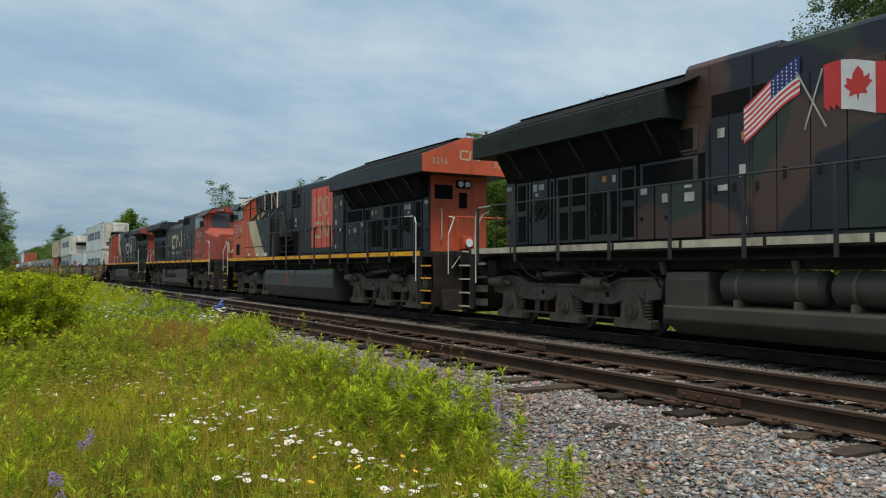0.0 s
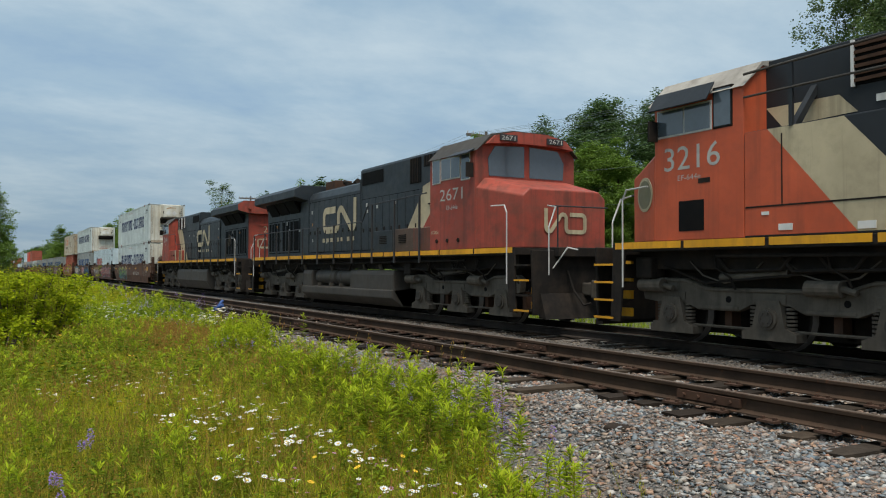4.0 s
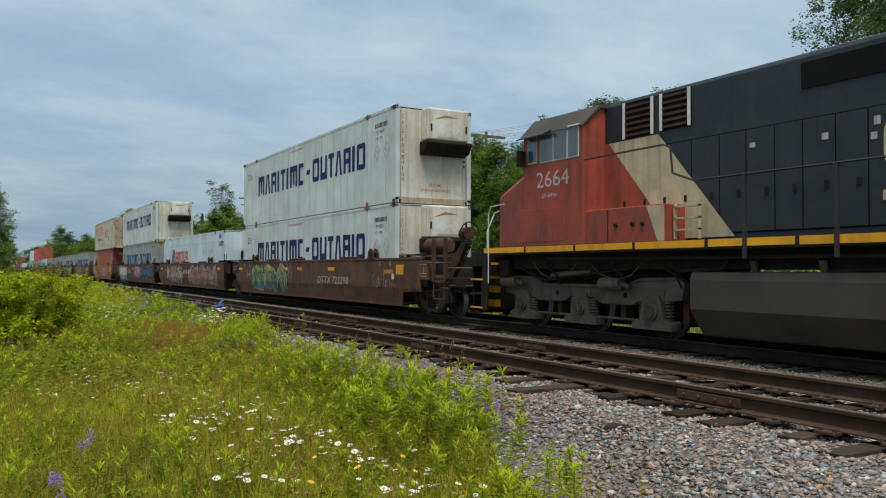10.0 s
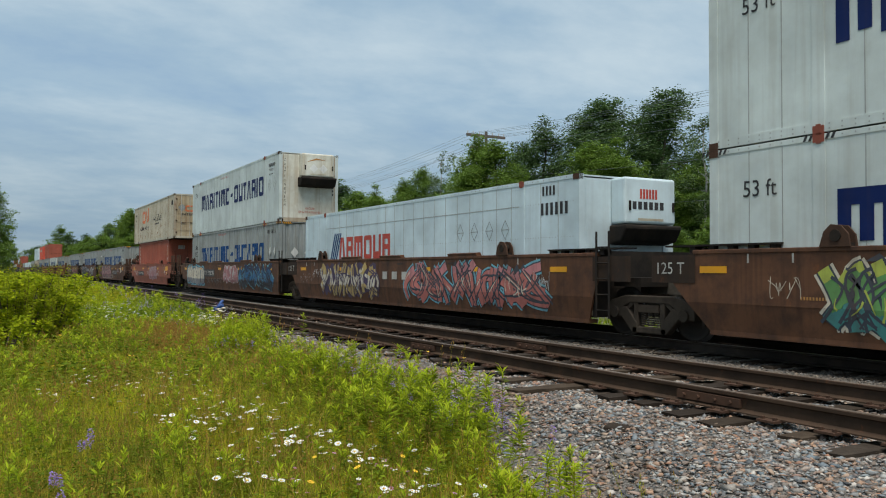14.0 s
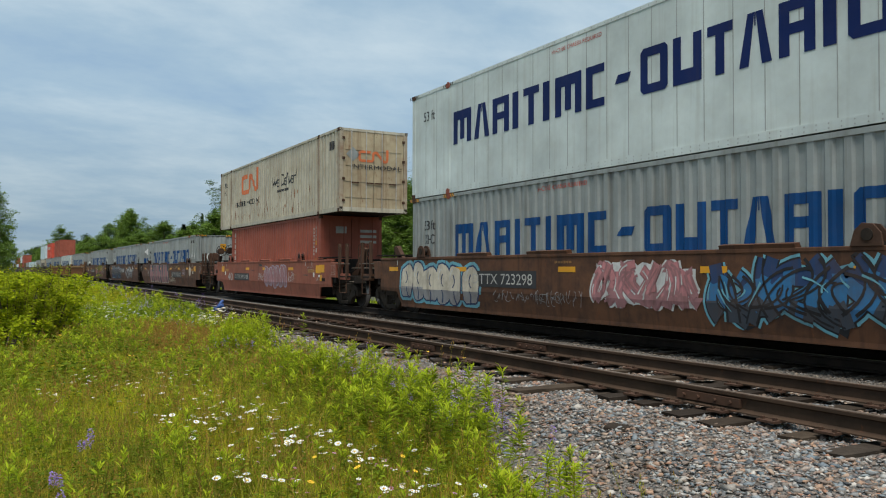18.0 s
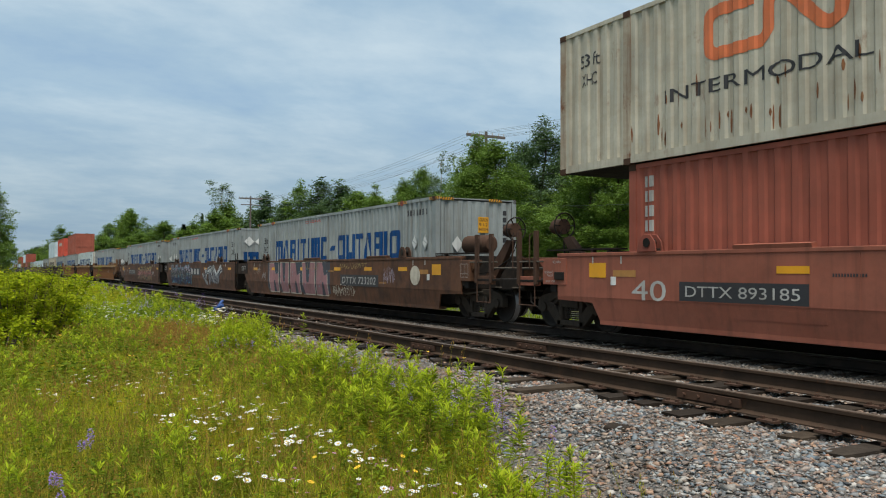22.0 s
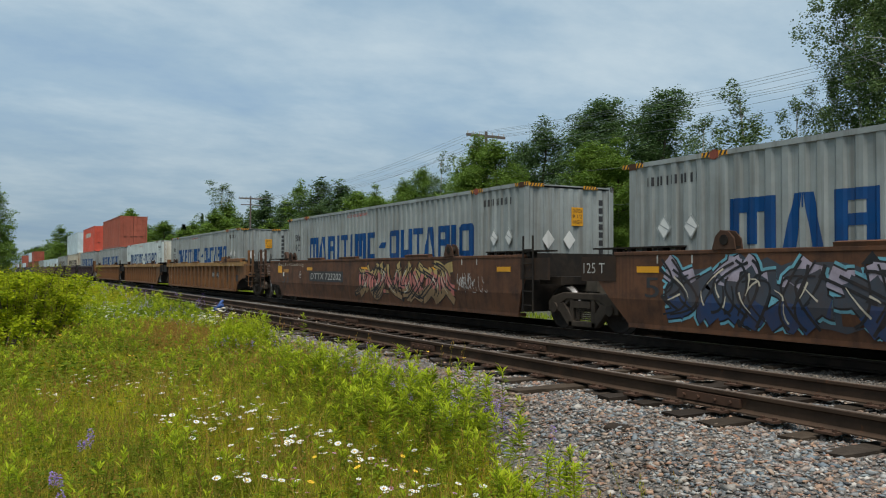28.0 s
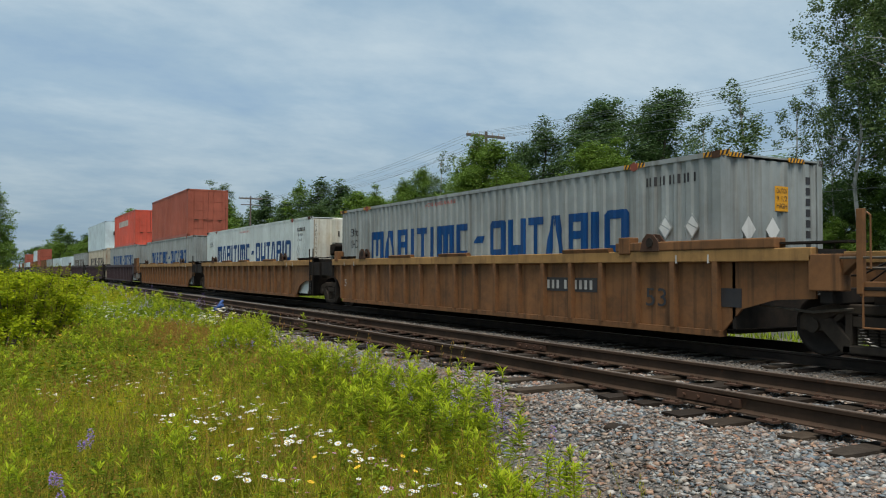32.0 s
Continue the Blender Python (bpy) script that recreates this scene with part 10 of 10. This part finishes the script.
red40["mark"]([rect(hl - 0.5, hl - 0.38, 1.55, 1.7)], M_PLACARD, "size_plate")
red40["mark"]([[(hl - 0.56, 1.14), (hl - 0.34, 1.14), (hl - 0.45, 1.34)]], M_PATCH, "warning_triangle")
b = B()
for k in range(3):
    b.box(hl - 0.012, hl - 0.002, 0.35, 1.0, 2.3 - k * 0.2, 2.4 - k * 0.2)
b.box(hl - 0.012, hl - 0.002, -0.62, -0.2, 2.25, 2.5)
part("number_marking", b, M_MARK_WHITE, red40["box"])
bg = container(-39.8, 16.154, 3.235, 2.896, "beige", "doors")
hl = bg["hl"]
bg["mark"](emblem(hl - 12.3, hl - 9.65, 1.5, 2.42), M_LETTER_ORANGE, "emblem_shape")
bg["mark"](word("INTERMODAL", hl - 13.2, 0.98, 0.24, 3.9), M_MARK_BLACK)
bg["mark"](word("We Deliver!", hl - 7.6, 1.42, 0.5, 3.1, 0.15), M_MARK_BLACK)
bg["mark"](bars(hl - 6.85, hl - 5.4, 1.2, 1.3, 3, 0.15), M_MARK_BLACK, "web_bars")
bg["mark"](word("53 ft", -hl + 0.62, 2.1, 0.26, 0.6), M_MARK_BLACK, where=bg["breaks"][0])
bg["mark"](word("XHC", -hl + 0.66, 1.72, 0.24, 0.5), M_MARK_BLACK, where=bg["breaks"][0])
bg["mark"](bars(hl - 0.95, hl - 0.45, 2.2, 2.5, 4, 0.3), M_MARK_BLACK, "number_marking", where=bg["breaks"][-1])
q = random.Random(77)
stains = []
for k in range(84):
    x = -6.2 + 12.4 * q.random()
    w, t, z = q.uniform(0.008, 0.026), q.uniform(0.08, 0.38), q.uniform(0.18, 0.55) + (0.5 if q.random() < 0.18 else 0.0)
    stains.append([(x - w * 0.5, z), (x + w * 0.4, z - 0.02), (x + w, z + t * 0.5), (x + w * 0.3, z + t), (x - w * 0.4, z + t * 0.9), (x - w, z + t * 0.4)])
bg["mark"](stains, M_STAIN, "rust_stain")
b = B()
for k, poly in enumerate(emblem(-0.6, 0.55, 1.75, 2.15)):
    b.add([(hl + 0.004, q[0], q[1]) for q in poly], [tuple(range(len(poly)))])
part("emblem_shape", b, M_LETTER_ORANGE, bg["box"], fix=False)
b = B()
for tri in word("INTERMODAL", -0.85, 1.5, 0.16, 1.9):
    b.add([(hl + 0.005, q[0], q[1]) for q in tri], [(0, 1, 2)])
part("lettering", b, M_MARK_BLACK, bg["box"], fix=False)
part("placard_holder", B().add([(hl + 0.004, -1.05, 2.0), (hl + 0.004, -0.8, 1.75), (hl + 0.004, -0.55, 2.0), (hl + 0.004, -0.8, 2.25)], [(0, 1, 2, 3)]), M_C_GREY, bg["box"])

# second brown three-unit car with grey containers
w5 = well_car(-78.6, -59.7, "brown", ("art", "end"), (-59.6,), BROWN, G3, 2, (-77.6, -75.0, -71.5, -68.1, -65.6, -63.2))
w6 = well_car(-97.2, -80.6, "brown", ("art", "art"), (-79.6,), BROWN, G3, 2, (-96.6, -92.0, -87.0, -82.0))
w7 = well_car(-118.3, -100.2, "brown", ("end", "art"), (-98.7, -118.4), BROWN, G3, 2, (-113.9, -109.0, -104.5, -101.2))
car_number(w5, "DTTX 723202", -67.4, -64.7, 0.80, 1.02, True, 0.2)
car_number(w7, "DTTX 723202", -113.5, -110.6, 0.90, 1.12, True, 0.15)
slab_piece(w5, c(w5, -75.4), c(w5, -68.6), 0.33, 1.54, "rose", "cream", "slate", "sky", (1.25, 1.1, 1.2, 1.35, 1.15))
tag_scrawl(w5, c(w5, -68.2), c(w5, -66.3), 0.4, 0.75, "cream", 32, 0.018, 14)
tag_scrawl(w5, c(w5, -67.6), c(w5, -65.4), 1.25, 1.48, "tan", 33, 0.016, 12)
tag_scrawl(w5, c(w5, -64.2), c(w5, -63.4), 0.8, 1.35, "lilac", 34, 0.018, 10)
for u0, u1, z0, z1, col, sd, n_ in LATER_TAGS:
    tag_scrawl(w5, c(w5, u0), c(w5, u1), z0, z1, col, sd, 0.014, n_)
tag_scrawl(w7, c(w7, -117.2), c(w7, -114.2), 1.36, 1.5, "cream", 71, 0.013, 12)
tag_scrawl(w7, c(w7, -102.9), c(w7, -101.6), 0.7, 1.1, "white", 72, 0.014, 6)
side_shapes(w5, fan([(c(w5, -62.15) + 0.3 * math.cos(i * 0.449), 1.10 + 0.27 * math.sin(i * 0.449)) for i in range(14)]), "cream", 3, "paint_spot", "pale green painted disc")
wild_piece(w6, c(w6, -95.8), c(w6, -90.3), 0.33, 1.53, ["lilac", "slate", "navy"], "black", 36, 7, "sky", "cream", "slate", 0.30)
number_bars(w6, -90.1, -87.9, 0.96, 1.25, (3,), M_MARK_WHITE, True)
wild_piece(w6, c(w6, -87.2), c(w6, -83.3), 0.36, 1.5, ["white", "grey"], "slate", 37, 5, None, None, None, 0.2)
wild_piece(w7, c(w7, -109.3), c(w7, -103.3), 0.34, 1.5, ["tan", "salmon", "ochre"], "black", 38, 8, None, "cream", None, 0.25)
tag_scrawl(w7, c(w7, -103.0), c(w7, -102.2), 0.75, 1.2, "white", 39)
for car, u in ((w5, -79.5), (w6, -98.1)):
    write(car, "125 T", c(car, u) + 0.02, 1.2, 0.2, -1.502, M_MARK_WHITE, 0.62)
write(w6, "53", c(w6, -96.4), 0.78, 0.36, -1.49, M_MARK_BLACK, 0.8)
write(w7, "53", c(w7, -116.75), 0.72, 0.36, -1.49, M_MARK_BLACK, 0.76)
write(w7, "A", c(w7, -118.5), 1.36, 0.12, -1.502, M_MARK_WHITE, 0.1)
part("round_stamp", B().tris(band([(c(w7, -114.65) + 0.12 * math.cos(i * 0.5236), 1.06 + 0.12 * math.sin(i * 0.5236)) for i in range(13)], 0.014) + bars(c(w7, -114.72), c(w7, -114.56), 1.03, 1.09, 3, 0.3), -1.49, 0.004), M_MARK_WHITE, w7, "round white inspection stamp", fix=False)
mo_grey(-61.35, 0.335)
mo_grey(-80.85, 0.335, "doors")
mo_grey(-100.4, 0.335)

# ribbed yellow-brown car
RIBBED = "yellow-brown articulated well car with upright side ribs"
w8 = well_car(-140.7, -122.3, "orange", ("art", "end"), (-121.7,), RIBBED, G4, 2)
w9 = well_car(-160.0, -142.9, "orange", ("art", "art"), (-141.8,), RIBBED, G4, 2)
w10 = well_car(-180.6, -162.2, "orange", ("end", "art"), (-161.1, -180.6), RIBBED, G4, 2)
number_bars(w8, -128.8, -127.1, 0.88, 1.06, (4, 6), None, True, -1.404)
write(w8, "53", c(w8, -125.7), 0.63, 0.32, -1.412, M_MARK_BLACK, 0.5)
write(w8, "125", c(w8, -140.1), 0.72, 0.22, -1.405, M_MARK_WHITE, 0.5)
for u in (-140.4, -126.3):
    part("guide_block", B().box(c(w8, u), c(w8, u) + 0.3, -1.53, -1.3, 1.55, 1.86), M_WELL_ORANGE, w8, bevel=0.02)
part("hand_grip_plate", B().box(c(w8, -126.4), c(w8, -122.9), -1.515, -1.25, 1.60, 1.76), M_WELL_ORANGE, w8, bevel=0.02)
part("reporting_panel", B().box(c(w8, -124.2), c(w8, -123.6), -1.408, -1.38, 0.68, 0.98), M_MARK_BLACK, w8)
mo_grey(-124.1, 0.335)
mo_white(-143.4, 0.335, 2, M_BLUE)
mo_grey(-162.8, 0.335, "wall", 1)
container(-165.0, 12.19, 3.235, 2.896, "red", "doors", detail=2)

# dark ribbed car and the cars further back
DARK = "dark soot-stained articulated well car"
u = -184.0
for k in range(3):
    a = u - k * 19.5
    well_car(a - 17.2, a, "dark", ("art" if k < 2 else "end", "art" if k else "end"), (a + 1.0,) + ((a - 17.2,) if k == 2 else ()), DARK, G5, 1, turns=False)
mo_grey(-183.6, 0.335, "wall", 1)
br = container(-185.2, 12.19, 3.235, 2.896, "bright", "doors", detail=1)
br["mark"](bars(-3.2, 2.4, 1.75, 2.25, 9, 0.3), M_MARK_WHITE, "number_marking")
dull = container(-203.1, 16.154, 0.335, 2.896, "beige", "wall", detail=1)
mo_letters(dull, M_MARK_BLACK)
wu = container(-204.0, 16.154, 3.235, 2.896, "white", "unit", detail=1)
mo_letters(container(-222.6, 16.154, 0.335, 2.896, "dull", "wall", detail=1), M_TRUCK)
TAIL = [("white", None), ("white", None), ("dull", None), ("orange", None), ("red", "red"), ("orange", "white"), ("red", None), ("white", None), ("dull", "red"), ("orange", None), ("white", None), ("red", None)]
for k, (low, high) in enumerate(TAIL):
    a = -243.5 - k * 19.8
    well_car(a - 17.2, a, "brown" if k < 4 else "dark", ("art" if k % 3 < 2 else "end", "art" if k % 3 else "end"), (a + 1.0,), "brown well car far back in the train", "well cars at the back", 0, turns=False)
    container(a - 0.5, 16.154 if low != "red" else 12.19, 0.335, 2.7, low, "wall", detail=1)
    if high:
        container(a - 1.5, 12.19, 3.05, 2.7, high, "doors" if high == "red" else "wall", detail=1)


# ---- what moves ----
def motions():
    times = [0.0, 1.0] + [2.0 * k for k in range(1, 16)] + [31.0, SECONDS]
    for ob in MOVERS:
        x, y, z = ob.location
        walk(ob, [(t, pose(x + travel(t), y, z)) for t in times])
    # wheels roll without slipping; no row turns by more than a right angle
    steps = [k / 15.0 for k in range(int(SECONDS * 15) + 1)]
    for ob, x, r in WHEELSETS:
        walk(ob, [(t, Matrix.LocRotScale((x, 0, r), Euler((0, (travel(t) - travel(0.0)) / r, 0)), None)) for t in steps])


motions()
